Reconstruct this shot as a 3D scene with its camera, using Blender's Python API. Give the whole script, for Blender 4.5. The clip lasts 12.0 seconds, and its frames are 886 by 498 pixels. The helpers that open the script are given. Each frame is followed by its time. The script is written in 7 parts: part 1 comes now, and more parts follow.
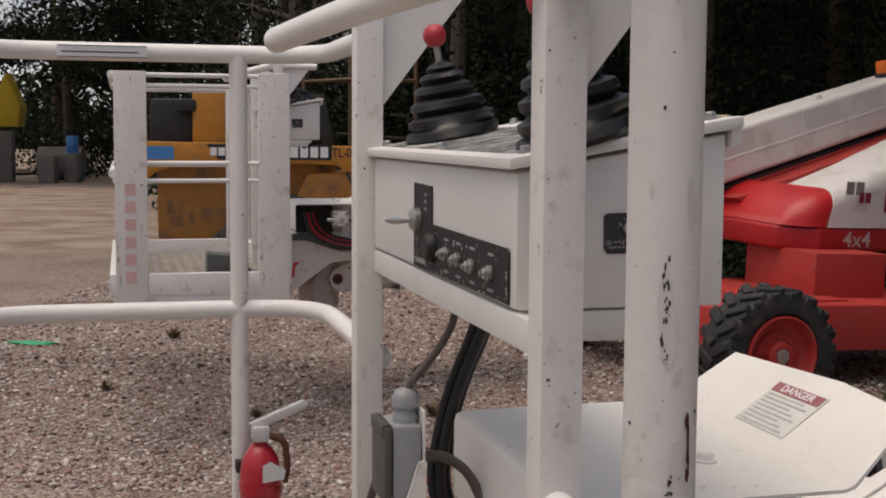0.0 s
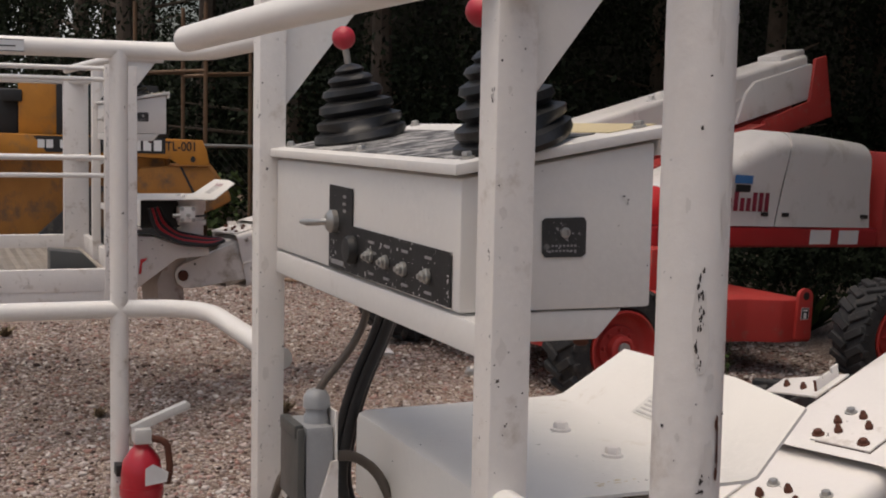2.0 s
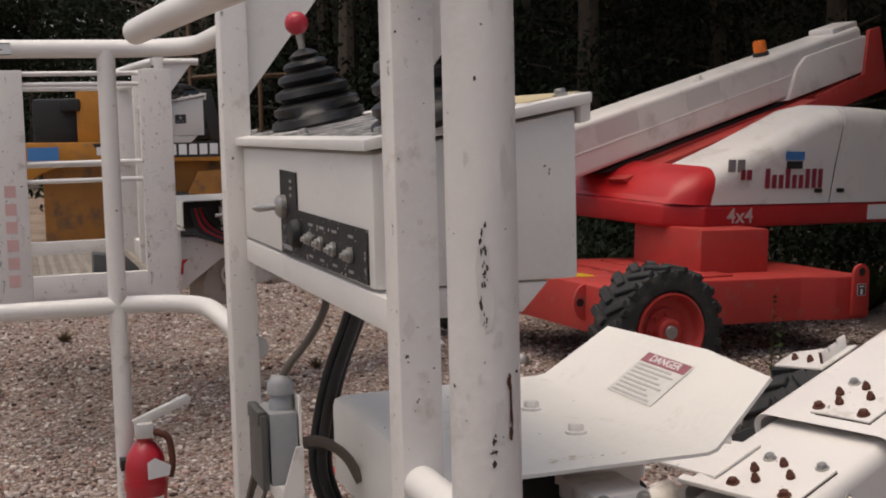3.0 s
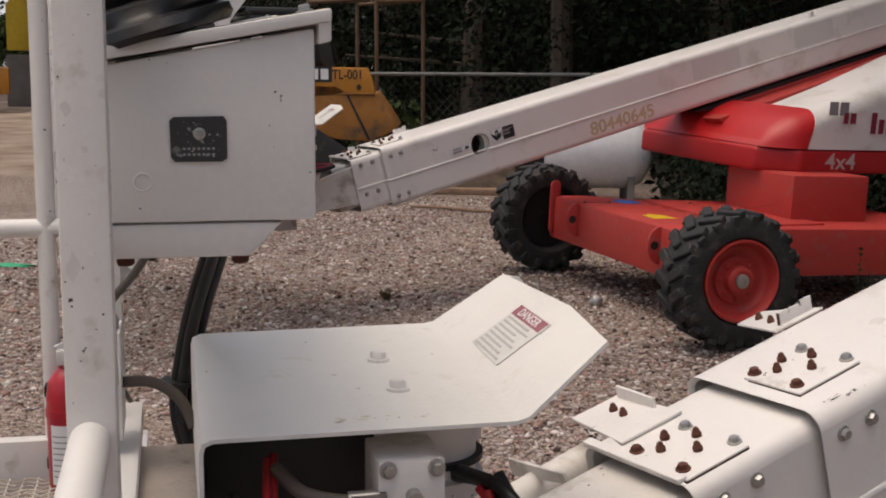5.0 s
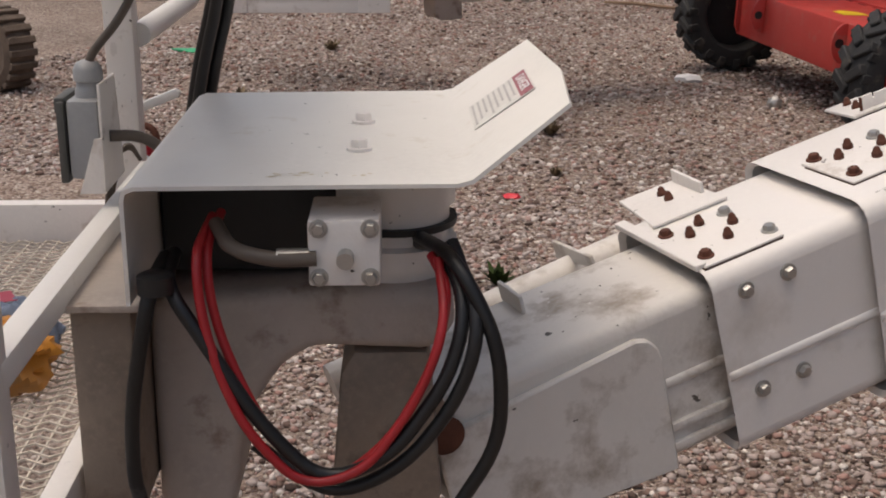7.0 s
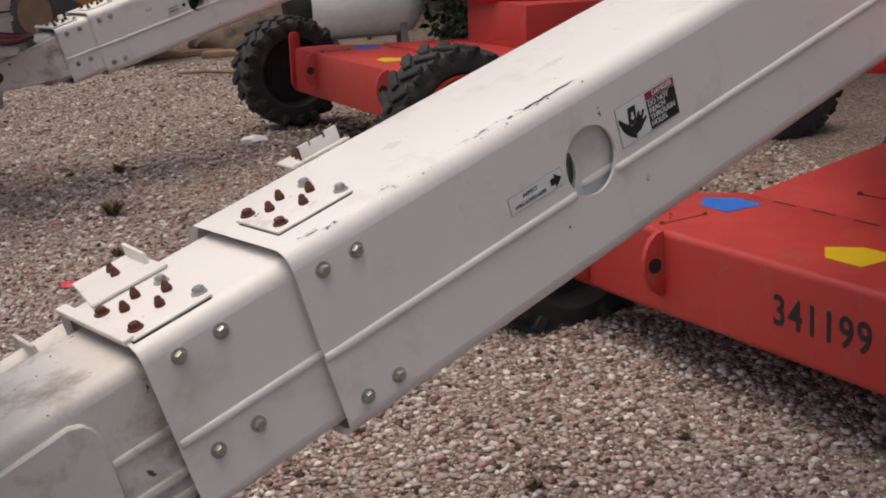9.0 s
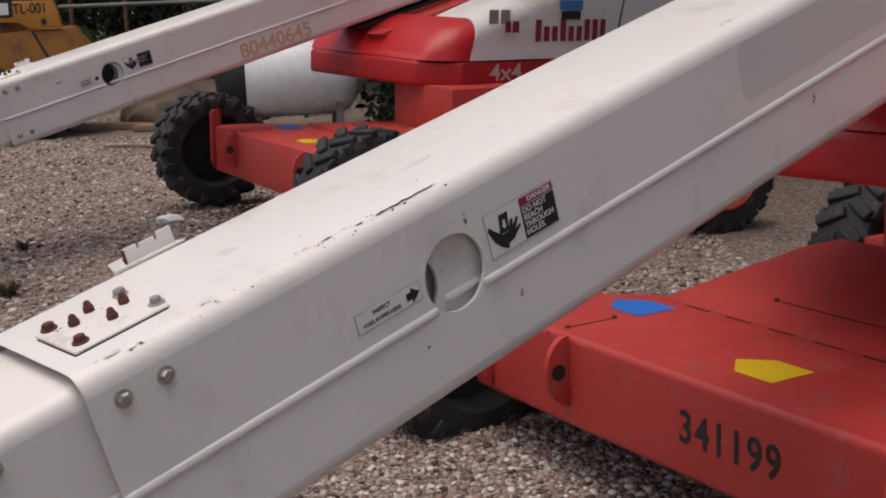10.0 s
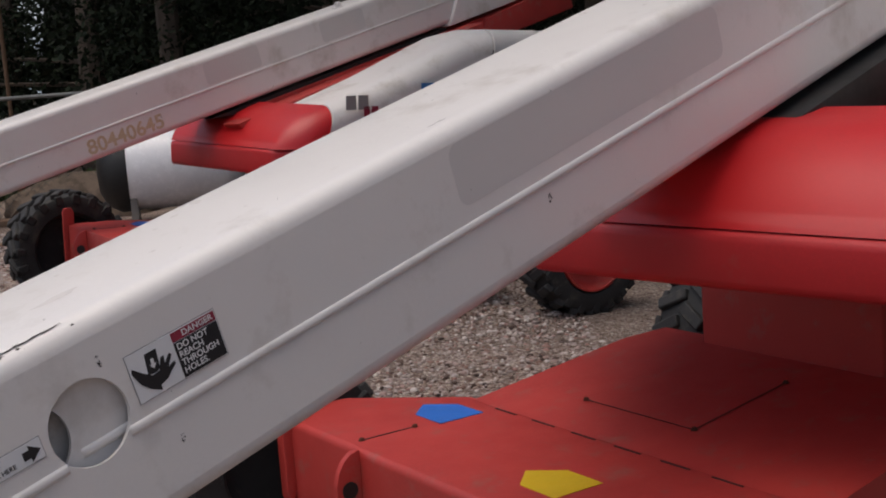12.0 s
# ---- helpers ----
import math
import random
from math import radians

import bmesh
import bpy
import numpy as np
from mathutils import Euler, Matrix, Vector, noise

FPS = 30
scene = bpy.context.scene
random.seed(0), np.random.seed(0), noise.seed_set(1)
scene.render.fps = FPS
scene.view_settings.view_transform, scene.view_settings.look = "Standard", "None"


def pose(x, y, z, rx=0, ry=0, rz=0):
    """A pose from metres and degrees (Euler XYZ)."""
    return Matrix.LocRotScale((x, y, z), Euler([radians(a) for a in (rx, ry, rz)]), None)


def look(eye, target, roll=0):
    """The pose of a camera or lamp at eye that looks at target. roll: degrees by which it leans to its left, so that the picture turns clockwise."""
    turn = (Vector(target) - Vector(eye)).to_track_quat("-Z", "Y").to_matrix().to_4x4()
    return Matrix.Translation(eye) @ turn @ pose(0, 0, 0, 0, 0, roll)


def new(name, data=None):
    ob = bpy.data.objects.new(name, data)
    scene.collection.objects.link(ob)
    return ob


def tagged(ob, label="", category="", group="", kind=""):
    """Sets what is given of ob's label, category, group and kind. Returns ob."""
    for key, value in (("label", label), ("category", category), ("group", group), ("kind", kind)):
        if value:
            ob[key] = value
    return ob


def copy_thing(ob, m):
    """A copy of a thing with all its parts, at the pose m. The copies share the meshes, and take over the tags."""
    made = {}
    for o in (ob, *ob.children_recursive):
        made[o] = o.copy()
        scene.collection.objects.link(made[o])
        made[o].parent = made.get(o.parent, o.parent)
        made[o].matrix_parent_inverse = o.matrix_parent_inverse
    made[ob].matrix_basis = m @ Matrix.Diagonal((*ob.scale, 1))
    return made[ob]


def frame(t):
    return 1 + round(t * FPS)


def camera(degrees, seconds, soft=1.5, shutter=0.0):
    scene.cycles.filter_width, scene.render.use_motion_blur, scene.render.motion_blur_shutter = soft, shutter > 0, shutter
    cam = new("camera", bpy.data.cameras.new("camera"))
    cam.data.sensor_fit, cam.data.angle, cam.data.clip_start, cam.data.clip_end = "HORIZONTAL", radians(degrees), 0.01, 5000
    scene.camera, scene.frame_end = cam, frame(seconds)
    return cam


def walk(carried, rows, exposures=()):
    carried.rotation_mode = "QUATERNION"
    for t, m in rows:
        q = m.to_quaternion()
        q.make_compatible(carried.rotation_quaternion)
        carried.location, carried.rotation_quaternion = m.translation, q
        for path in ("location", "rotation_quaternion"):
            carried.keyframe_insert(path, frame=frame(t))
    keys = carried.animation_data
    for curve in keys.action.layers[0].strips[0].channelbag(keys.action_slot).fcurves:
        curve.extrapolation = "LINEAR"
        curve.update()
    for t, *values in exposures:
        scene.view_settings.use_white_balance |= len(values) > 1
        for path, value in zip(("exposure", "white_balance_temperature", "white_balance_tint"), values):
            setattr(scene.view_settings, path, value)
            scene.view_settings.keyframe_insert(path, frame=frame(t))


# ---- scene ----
cam = camera(38.0, 12.0, 1.9)
PATH = [
    (0, (-0.0672, 0.1084, 1.7482), (-0.2761, 2.0894, 1.5702), 0.41),
    (0.5, (-0.1753, 0.0913, 1.7526), (-0.2617, 2.0803, 1.5616), 1.64),
    (1, (-0.2549, 0.0494, 1.7588), (-0.2626, 2.0346, 1.5157), 2.13),
    (1.5, (-0.2544, 0.0523, 1.7625), (-0.2069, 2.0367, 1.5177), 1.86),
    (2, (-0.2245, 0.0753, 1.7613), (-0.1612, 2.0659, 1.5783), 1.16),
    (2.5, (-0.1472, 0.0878, 1.7517), (-0.0934, 2.0815, 1.6024), -0.28),
    (2.7, (-0.0965, 0.0951, 1.7433), (-0.0814, 2.0878, 1.5740), -0.83),
    (4.3, (0.3506, 0.0359, 1.7168), (0.1135, 2.0085, 1.4873), -2.08),
    (4.5, (0.3909, 0.1091, 1.7038), (0.1644, 2.0773, 1.4298), -1.65),
    (5, (0.5137, 0.3397, 1.7170), (0.2295, 2.2974, 1.4227), 0.26),
    (5.5, (0.6162, 0.3940, 1.7012), (0.1100, 2.3175, 1.4912), -0.27),
    (6, (0.6780, 0.4403, 1.6634), (0.0962, 2.3239, 1.3267), -0.80),
    (6.5, (0.7687, 0.4916, 1.6395), (0.1546, 2.3350, 1.1654), 0.91),
    (6.7, (0.8105, 0.5264, 1.6240), (0.1896, 2.3488, 1.0823), 0.38),
    (8.3, (1.1453, 0.5676, 1.6274), (0.8303, 2.4361, 0.9875), -3.07),
    (8.5, (1.1768, 0.5841, 1.6183), (0.9234, 2.4839, 1.0470), -4.38),
    (9, (1.2495, 0.6266, 1.6156), (1.1902, 2.5578, 1.0991), -4.24),
    (9.5, (1.3488, 0.7954, 1.6185), (1.3966, 2.7420, 1.1620), -0.70),
    (10, (1.4472, 0.9489, 1.6064), (1.4733, 2.9074, 1.2019), -2.26),
    (10.5, (1.6128, 1.0565, 1.6216), (1.4956, 3.0241, 1.2827), -2.90),
    (11, (1.7965, 1.1097, 1.6346), (1.5617, 3.0773, 1.3635), -4.98),
    (11.5, (1.9257, 1.1461, 1.6291), (1.7904, 3.1184, 1.3268), -4.83),
    (12, (1.9908, 1.2116, 1.6311), (2.1160, 3.1856, 1.3353), -4.19),
]
EXPOSURES = [(0, -0.06), (2.5, -0.05), (4.5, 0.05), (5.5, 0.03), (6.5, -0.03), (7.4, 0.2), (8.5, 0.36), (9.0, 0.10), (9.5, 0.04), (10, -0.03), (10.5, -0.08), (11, -0.13), (11.5, -0.16), (12, -0.16)]
walk(cam, [(t, look(eye, target, roll)) for t, eye, target, roll in PATH], [(t, stops, 7000 if t < 8 else 6900 - 150 * max(0.0, min(3.0, t - 8.5)), 10) for t, stops in EXPOSURES])

# ---- sky, sun, exposure ----
world = bpy.data.worlds.new("overcast_sky")
scene.world = world
world.use_nodes = True
wn = world.node_tree.nodes
sky = wn.new("ShaderNodeTexSky")
sky.sky_type, sky.sun_disc = "NISHITA", False
sky.sun_elevation, sky.sun_rotation = radians(76), radians(-121)
sky.air_density, sky.dust_density, sky.ozone_density = 1.0, 6.0, 1.0
wn["Background"].inputs["Strength"].default_value = 0.15
world.node_tree.links.new(sky.outputs[0], wn["Background"].inputs[0])
sun = new("sun", bpy.data.lights.new("sun", "SUN"))
sun.data.energy, sun.data.angle, sun.data.color = 0.75, radians(60), (1.0, 0.96, 0.91)
sun.matrix_world = look((-2.5, -1.5, 12), (0, 0, 0))


# ---- materials ----
def mat(name, color, rough=0.5, metal=0.0, vary=0.12, scale=6.0, grain=90.0, bump=0.15, dirt=None, dirt_at=0.62, dirt_scale=9.0,
        chips=None, chip_at=0.72, chip_scale=38.0, coat=0.0, random=0.0, emit=0.0):
    """A procedural surface: base colour, two scales of change, optional dirt clouds and sharp chips of another colour."""
    m = bpy.data.materials.new(name)
    m.use_nodes = True
    n, l = m.node_tree.nodes, m.node_tree.links
    b = n["Principled BSDF"]
    geo = n.new("ShaderNodeTexCoord")

    def noisy(s, detail=4.0, rough_=0.55):
        t = n.new("ShaderNodeTexNoise")
        t.inputs["Scale"].default_value, t.inputs["Detail"].default_value, t.inputs["Roughness"].default_value = s, detail, rough_
        l.new(geo.outputs["Object"], t.inputs["Vector"])
        return t.outputs["Fac"]

    def mix(fac, a, c):
        x = n.new("ShaderNodeMix")
        x.data_type = "RGBA"
        l.new(fac, x.inputs["Factor"])
        for s, v in ((x.inputs["A"], a), (x.inputs["B"], c)):
            if isinstance(v, tuple):
                s.default_value = (*v[:3], 1)
            else:
                l.new(v, s)
        return x.outputs["Result"]

    def ramp(fac, lo, hi):
        r = n.new("ShaderNodeMapRange")
        r.inputs["From Min"].default_value, r.inputs["From Max"].default_value = lo, hi
        l.new(fac, r.inputs["Value"])
        return r.outputs["Result"]

    dark = tuple(max(0.0, v * (1 - vary)) for v in color)
    light = tuple(min(1.0, v * (1 + vary)) for v in color)
    out = mix(ramp(noisy(scale), 0.3, 0.7), dark, light)
    fine = noisy(grain, 3.0)
    out = mix(ramp(fine, 0.35, 0.75), out, mix(ramp(fine, 0.0, 1.0), tuple(v * (1 - vary * 0.6) for v in color), light))
    if random:
        oi = n.new("ShaderNodeObjectInfo")
        hs = n.new("ShaderNodeHueSaturation")
        l.new(ramp(oi.outputs["Random"], -0.5, 1.5), hs.inputs["Value"])
        hs.inputs["Value"].default_value = 1
        l.new(out, hs.inputs["Color"])
        out = hs.outputs["Color"]
    if dirt:
        out = mix(ramp(noisy(dirt_scale, 8.0, 0.65), dirt_at, dirt_at + 0.16), out, dirt)
    if chips:
        chip = ramp(noisy(chip_scale, 3.0, 0.6), chip_at, chip_at + 0.012)
        out = mix(chip, out, chips)
    l.new(out, b.inputs["Base Color"])
    r = n.new("ShaderNodeMapRange")
    r.inputs["To Min"].default_value, r.inputs["To Max"].default_value = max(0.02, rough - 0.1), min(1, rough + 0.12)
    l.new(noisy(scale * 3), r.inputs["Value"])
    l.new(r.outputs["Result"], b.inputs["Roughness"])
    b.inputs["Metallic"].default_value = metal
    b.inputs["Coat Weight"].default_value = coat
    if bump:
        bp = n.new("ShaderNodeBump")
        bp.inputs["Strength"].default_value, bp.inputs["Distance"].default_value = bump, 0.004
        l.new(fine, bp.inputs["Height"])
        l.new(bp.outputs["Normal"], b.inputs["Normal"])
    if emit:
        b.inputs["Emission Color"].default_value = (*color, 1)
        b.inputs["Emission Strength"].default_value = emit
    return m


WHITE = mat("white_paint", (0.74, 0.72, 0.69), 0.42, vary=0.05, scale=3.0, bump=0.08, dirt=(0.52, 0.47, 0.40), dirt_at=0.64,
            chips=(0.10, 0.08, 0.07), chip_at=0.765, chip_scale=30)
WHITE_WORN = mat("worn_white_paint", (0.72, 0.69, 0.66), 0.45, vary=0.06, scale=5.0, bump=0.2, dirt=(0.42, 0.36, 0.30), dirt_at=0.58,
                 chips=(0.07, 0.06, 0.055), chip_at=0.705, chip_scale=48)
WHITE_BOOM = mat("white_boom_paint", (0.74, 0.71, 0.68), 0.33, vary=0.04, scale=2.0, bump=0.05, dirt=(0.57, 0.53, 0.48), dirt_at=0.54, dirt_scale=3.2,
                 chips=(0.12, 0.10, 0.09), chip_at=0.80, chip_scale=24, coat=0.15)
PATCH = mat("overpainted_patch", (0.63, 0.605, 0.58), 0.5, vary=0.03, scale=2.0, bump=0.05)
RED = mat("red_paint", (0.41, 0.036, 0.030), 0.52, vary=0.12, scale=2.5, bump=0.1, dirt=(0.33, 0.085, 0.068), dirt_at=0.56, chips=(0.20, 0.10, 0.09), chip_at=0.76)
RED_GLOSS = mat("glossy_red_shell", (0.46, 0.009, 0.012), 0.4, vary=0.08, scale=2.0, bump=0.04)
BLACK_RUBBER = mat("black_rubber", (0.007, 0.007, 0.0075), 0.42, vary=0.3, scale=8, bump=0.2, dirt=(0.09, 0.085, 0.08), dirt_at=0.66,
                   chips=(0.6, 0.6, 0.58), chip_at=0.73, chip_scale=34)
TYRE = mat("tyre_rubber", (0.018, 0.018, 0.019), 0.75, vary=0.3, scale=6, bump=0.3, dirt=(0.07, 0.06, 0.05), dirt_at=0.55)
HOSE = mat("black_hose", (0.012, 0.012, 0.013), 0.4, vary=0.2, bump=0.1)
HOSE_GREY = mat("grey_brown_cable", (0.10, 0.08, 0.065), 0.55, vary=0.2)
HOSE_RED = mat("red_hose", (0.36, 0.015, 0.02), 0.4, vary=0.15)
PANEL = mat("black_switch_panel", (0.010, 0.009, 0.009), 0.65, vary=0.3, chips=(0.45, 0.44, 0.42), chip_at=0.70, chip_scale=60)
DECAL_DARK = mat("worn_dark_decal", (0.03, 0.03, 0.03), 0.5, vary=0.3, dirt=(0.30, 0.29, 0.28), dirt_at=0.60, dirt_scale=40)
STEEL = mat("zinc_steel", (0.42, 0.41, 0.39), 0.4, 0.8, vary=0.15, bump=0.15)
RUST = mat("rusty_steel", (0.10, 0.035, 0.02), 0.8, 0.2, vary=0.35, scale=20, bump=0.5)
GREY_BOX = mat("grey_enamel", (0.30, 0.31, 0.32), 0.4, vary=0.08, bump=0.1)
GREY_DARK = mat("slate_grey_plastic", (0.075, 0.075, 0.07), 0.45, vary=0.1)
BALL_RED = mat("faded_red_knob", (0.42, 0.022, 0.04), 0.4, vary=0.12, scale=14)
ORANGE = mat("amber_lens", (0.75, 0.17, 0.02), 0.25, vary=0.1)
YELLOW = mat("construction_yellow", (0.44, 0.18, 0.018), 0.5, vary=0.15, dirt=(0.22, 0.13, 0.06), dirt_at=0.52, dirt_scale=4)
YELLOW_STICK = mat("yellow_arrow_sticker", (0.62, 0.42, 0.01), 0.5, vary=0.08)
BLUE_STICK = mat("blue_arrow_sticker", (0.02, 0.13, 0.50), 0.5, vary=0.08)
GLASS_DARK = mat("dark_cab_glass", (0.01, 0.012, 0.013), 0.12, vary=0.2, bump=0.0)
BLACK = mat("matt_black", (0.012, 0.012, 0.012), 0.55, vary=0.2)
INK = mat("black_ink", (0.012, 0.012, 0.014), 0.5, vary=0.1, bump=0)
INK_GREY = mat("grey_ink", (0.28, 0.27, 0.27), 0.6, vary=0.1, bump=0)
INK_RED = mat("red_ink", (0.26, 0.02, 0.045), 0.5, vary=0.1, bump=0)
INK_TAN = mat("faded_tan_stencil", (0.55, 0.44, 0.29), 0.6, vary=0.2, bump=0)
INK_PINK = mat("faded_pink_stencil", (0.62, 0.40, 0.38), 0.6, vary=0.15, bump=0)
PAPER = mat("white_label_film", (0.72, 0.72, 0.72), 0.4, vary=0.04, bump=0)
MESH_STEEL = mat("painted_mesh_steel", (0.55, 0.50, 0.43), 0.6, vary=0.2, dirt=(0.25, 0.2, 0.15))
BARK = mat("pine_bark", (0.085, 0.065, 0.05), 0.9, vary=0.35, scale=5, bump=0.6)
WOOD_RAW = mat("weathered_wood", (0.22, 0.14, 0.09), 0.8, vary=0.25, scale=12)
GREEN_PAINT = mat("green_tractor_paint", (0.03, 0.14, 0.04), 0.45, vary=0.15)
GREEN_CLOTH = mat("green_plastic_scrap", (0.02, 0.30, 0.14), 0.6, vary=0.2)
LIGHT_BLUE = mat("blue_plastic", (0.05, 0.20, 0.48), 0.5, vary=0.1)
TANK = mat("white_tank_enamel", (0.76, 0.76, 0.78), 0.25, vary=0.05, dirt=(0.10, 0.09, 0.05), dirt_at=0.66, dirt_scale=3)

GRIMY_LIGHT = mat("grimy_grey_paint", (0.40, 0.35, 0.31), 0.6, vary=0.15, scale=8, bump=0.2, dirt=(0.16, 0.10, 0.07), dirt_at=0.58)
INK_PALE = mat("weathered_print", (0.44, 0.43, 0.42), 0.6, vary=0.15, scale=60, bump=0)
INK_FADED = mat("faded_maroon_print", (0.30, 0.10, 0.12), 0.6, vary=0.2, scale=60, bump=0)
OLD_PAPER = mat("weathered_label_film", (0.64, 0.63, 0.60), 0.5, vary=0.1, scale=40, bump=0)
TOP_DECAL = mat("scuffed_top_decal", (0.44, 0.43, 0.42), 0.5, vary=0.1, scale=20, bump=0.1, dirt=(0.04, 0.04, 0.04), dirt_at=0.40, dirt_scale=24)
MUD_YELLOW = mat("mud_caked_yellow", (0.30, 0.125, 0.022), 0.7, vary=0.3, scale=3, bump=0.4, dirt=(0.11, 0.07, 0.045), dirt_at=0.5, dirt_scale=4)
OLD_CONCRETE = mat("dark_weathered_concrete", (0.17, 0.155, 0.14), 0.9, vary=0.25, scale=2, bump=0.4)
PIPE_BROWN = mat("brown_pipe", (0.13, 0.075, 0.04), 0.7, vary=0.25)
WHITE_FLY = mat("grimy_boom_paint", (0.64, 0.61, 0.57), 0.5, vary=0.08, scale=4, bump=0.2, dirt=(0.33, 0.28, 0.23), dirt_at=0.49, dirt_scale=6, chips=(0.08, 0.07, 0.06), chip_at=0.69, chip_scale=20)
WHITE_PLATE = mat("stained_plate_paint", (0.73, 0.71, 0.67), 0.42, vary=0.05, scale=4.0, bump=0.1, dirt=(0.50, 0.43, 0.33), dirt_at=0.62, dirt_scale=7, chips=(0.08, 0.07, 0.06), chip_at=0.735, chip_scale=36)
SEAM_RED = mat("dark_red_seam", (0.07, 0.015, 0.013), 0.7, vary=0.3, bump=0)
RED_DARK = mat("crimson_deck_paint", (0.40, 0.012, 0.016), 0.5, vary=0.1, scale=2.5, bump=0.1, dirt=(0.34, 0.05, 0.045), dirt_at=0.62)
GRIMY = mat("brown_stained_paint", (0.24, 0.19, 0.15), 0.7, vary=0.25, scale=9, bump=0.3, dirt=(0.10, 0.06, 0.04), dirt_at=0.55)
RUST_DARK = mat("dark_rusty_gap", (0.05, 0.03, 0.02), 0.85, vary=0.4, scale=40, bump=0.2, dirt=(0.30, 0.27, 0.24), dirt_at=0.58, dirt_scale=30)
DARK_CHIP = mat("chipped_to_primer", (0.035, 0.028, 0.026), 0.7, vary=0.4, scale=60, bump=0.1)
SCUFF = mat("grey_scuffed_paint", (0.64, 0.61, 0.58), 0.6, vary=0.08, scale=30, bump=0.1)
STAIN = mat("tan_grease_stain", (0.56, 0.48, 0.34), 0.5, vary=0.15, scale=30, bump=0.05)
SPATTER = mat("white_spatter", (0.68, 0.67, 0.65), 0.5, vary=0.08, bump=0)


def leaf_mat(name, color):
    m = bpy.data.materials.new(name)
    m.use_nodes = True
    n, l = m.node_tree.nodes, m.node_tree.links
    b = n["Principled BSDF"]
    g = n.new("ShaderNodeNewGeometry")
    r = n.new("ShaderNodeValToRGB")
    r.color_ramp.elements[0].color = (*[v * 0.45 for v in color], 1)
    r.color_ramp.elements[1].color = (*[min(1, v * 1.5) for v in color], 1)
    l.new(g.outputs["Random Per Island"], r.inputs["Fac"])
    l.new(r.outputs["Color"], b.inputs["Base Color"])
    b.inputs["Roughness"].default_value = 0.75
    b.inputs["Specular IOR Level"].default_value = 0.15
    return m


# far darker than real foliage: the wood's shade is put into this leaf colour
LEAF = leaf_mat("shade_dark_leaves", (0.011, 0.017, 0.008))
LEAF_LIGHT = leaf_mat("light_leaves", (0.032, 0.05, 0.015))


def ground_mat():
    """Grey-brown crushed gravel near the machines, bare beige soil further out."""
    m = bpy.data.materials.new("gravel_ground")
    m.use_nodes = True
    n, l = m.node_tree.nodes, m.node_tree.links
    b = n["Principled BSDF"]
    tc = n.new("ShaderNodeTexCoord")
    vor = n.new("ShaderNodeTexVoronoi")
    vor.inputs["Scale"].default_value = 62
    vor.inputs["Randomness"].default_value = 1
    l.new(tc.outputs["Object"], vor.inputs["Vector"])
    stone = n.new("ShaderNodeValToRGB")
    e = stone.color_ramp.elements
    e[0].position, e[0].color = 0.0, (0.08, 0.05, 0.04, 1)
    e[1].position, e[1].color = 1.0, (0.50, 0.44, 0.38, 1)
    for pos, col in ((0.3, (0.20, 0.14, 0.11, 1)), (0.6, (0.33, 0.265, 0.225, 1)), (0.8, (0.26, 0.19, 0.155, 1))):
        x = e.new(pos)
        x.color = col
    sep = n.new("ShaderNodeSeparateColor")
    l.new(vor.outputs["Color"], sep.inputs[0])
    l.new(sep.outputs[0], stone.inputs["Fac"])
    big = n.new("ShaderNodeTexNoise")
    big.inputs["Scale"].default_value, big.inputs["Detail"].default_value = 0.55, 6
    l.new(tc.outputs["Object"], big.inputs["Vector"])
    hs = n.new("ShaderNodeHueSaturation")
    br = n.new("ShaderNodeMapRange")
    br.inputs["From Min"].default_value, br.inputs["From Max"].default_value = 0.3, 0.7
    br.inputs["To Min"].default_value, br.inputs["To Max"].default_value = 0.72, 1.2
    l.new(big.outputs["Fac"], br.inputs["Value"])
    l.new(br.outputs["Result"], hs.inputs["Value"])
    l.new(stone.outputs["Color"], hs.inputs["Color"])
    soil = n.new("ShaderNodeTexNoise")
    soil.inputs["Scale"].default_value, soil.inputs["Detail"].default_value = 0.9, 8
    l.new(tc.outputs["Object"], soil.inputs["Vector"])
    soilc = n.new("ShaderNodeValToRGB")
    soilc.color_ramp.elements[0].color, soilc.color_ramp.elements[0].position = (0.19, 0.125, 0.085, 1), 0.32
    soilc.color_ramp.elements[1].color, soilc.color_ramp.elements[1].position = (0.36, 0.285, 0.225, 1), 0.62
    l.new(soil.outputs["Fac"], soilc.inputs["Fac"])
    xyz = n.new("ShaderNodeSeparateXYZ")
    l.new(tc.outputs["Object"], xyz.inputs[0])
    far = n.new("ShaderNodeMath")
    far.operation = "MULTIPLY_ADD"
    l.new(soil.outputs["Fac"], far.inputs[0])
    far.inputs[1].default_value = 4.0
    l.new(xyz.outputs["Y"], far.inputs[2])
    lim = n.new("ShaderNodeMapRange")
    lim.inputs["From Min"].default_value, lim.inputs["From Max"].default_value = 19.0, 21.0
    l.new(far.outputs[0], lim.inputs["Value"])
    mx = n.new("ShaderNodeMix")
    mx.data_type = "RGBA"
    l.new(lim.outputs["Result"], mx.inputs["Factor"])
    l.new(hs.outputs["Color"], mx.inputs["A"])
    l.new(soilc.outputs["Color"], mx.inputs["B"])
    l.new(mx.outputs["Result"], b.inputs["Base Color"])
    b.inputs["Roughness"].default_value = 0.9
    bp = n.new("ShaderNodeBump")
    bp.inputs["Strength"].default_value, bp.inputs["Distance"].default_value = 0.9, 0.02
    inv = n.new("ShaderNodeMath")
    inv.operation = "SUBTRACT"
    inv.inputs[0].default_value = 1
    l.new(vor.outputs["Distance"], inv.inputs[1])
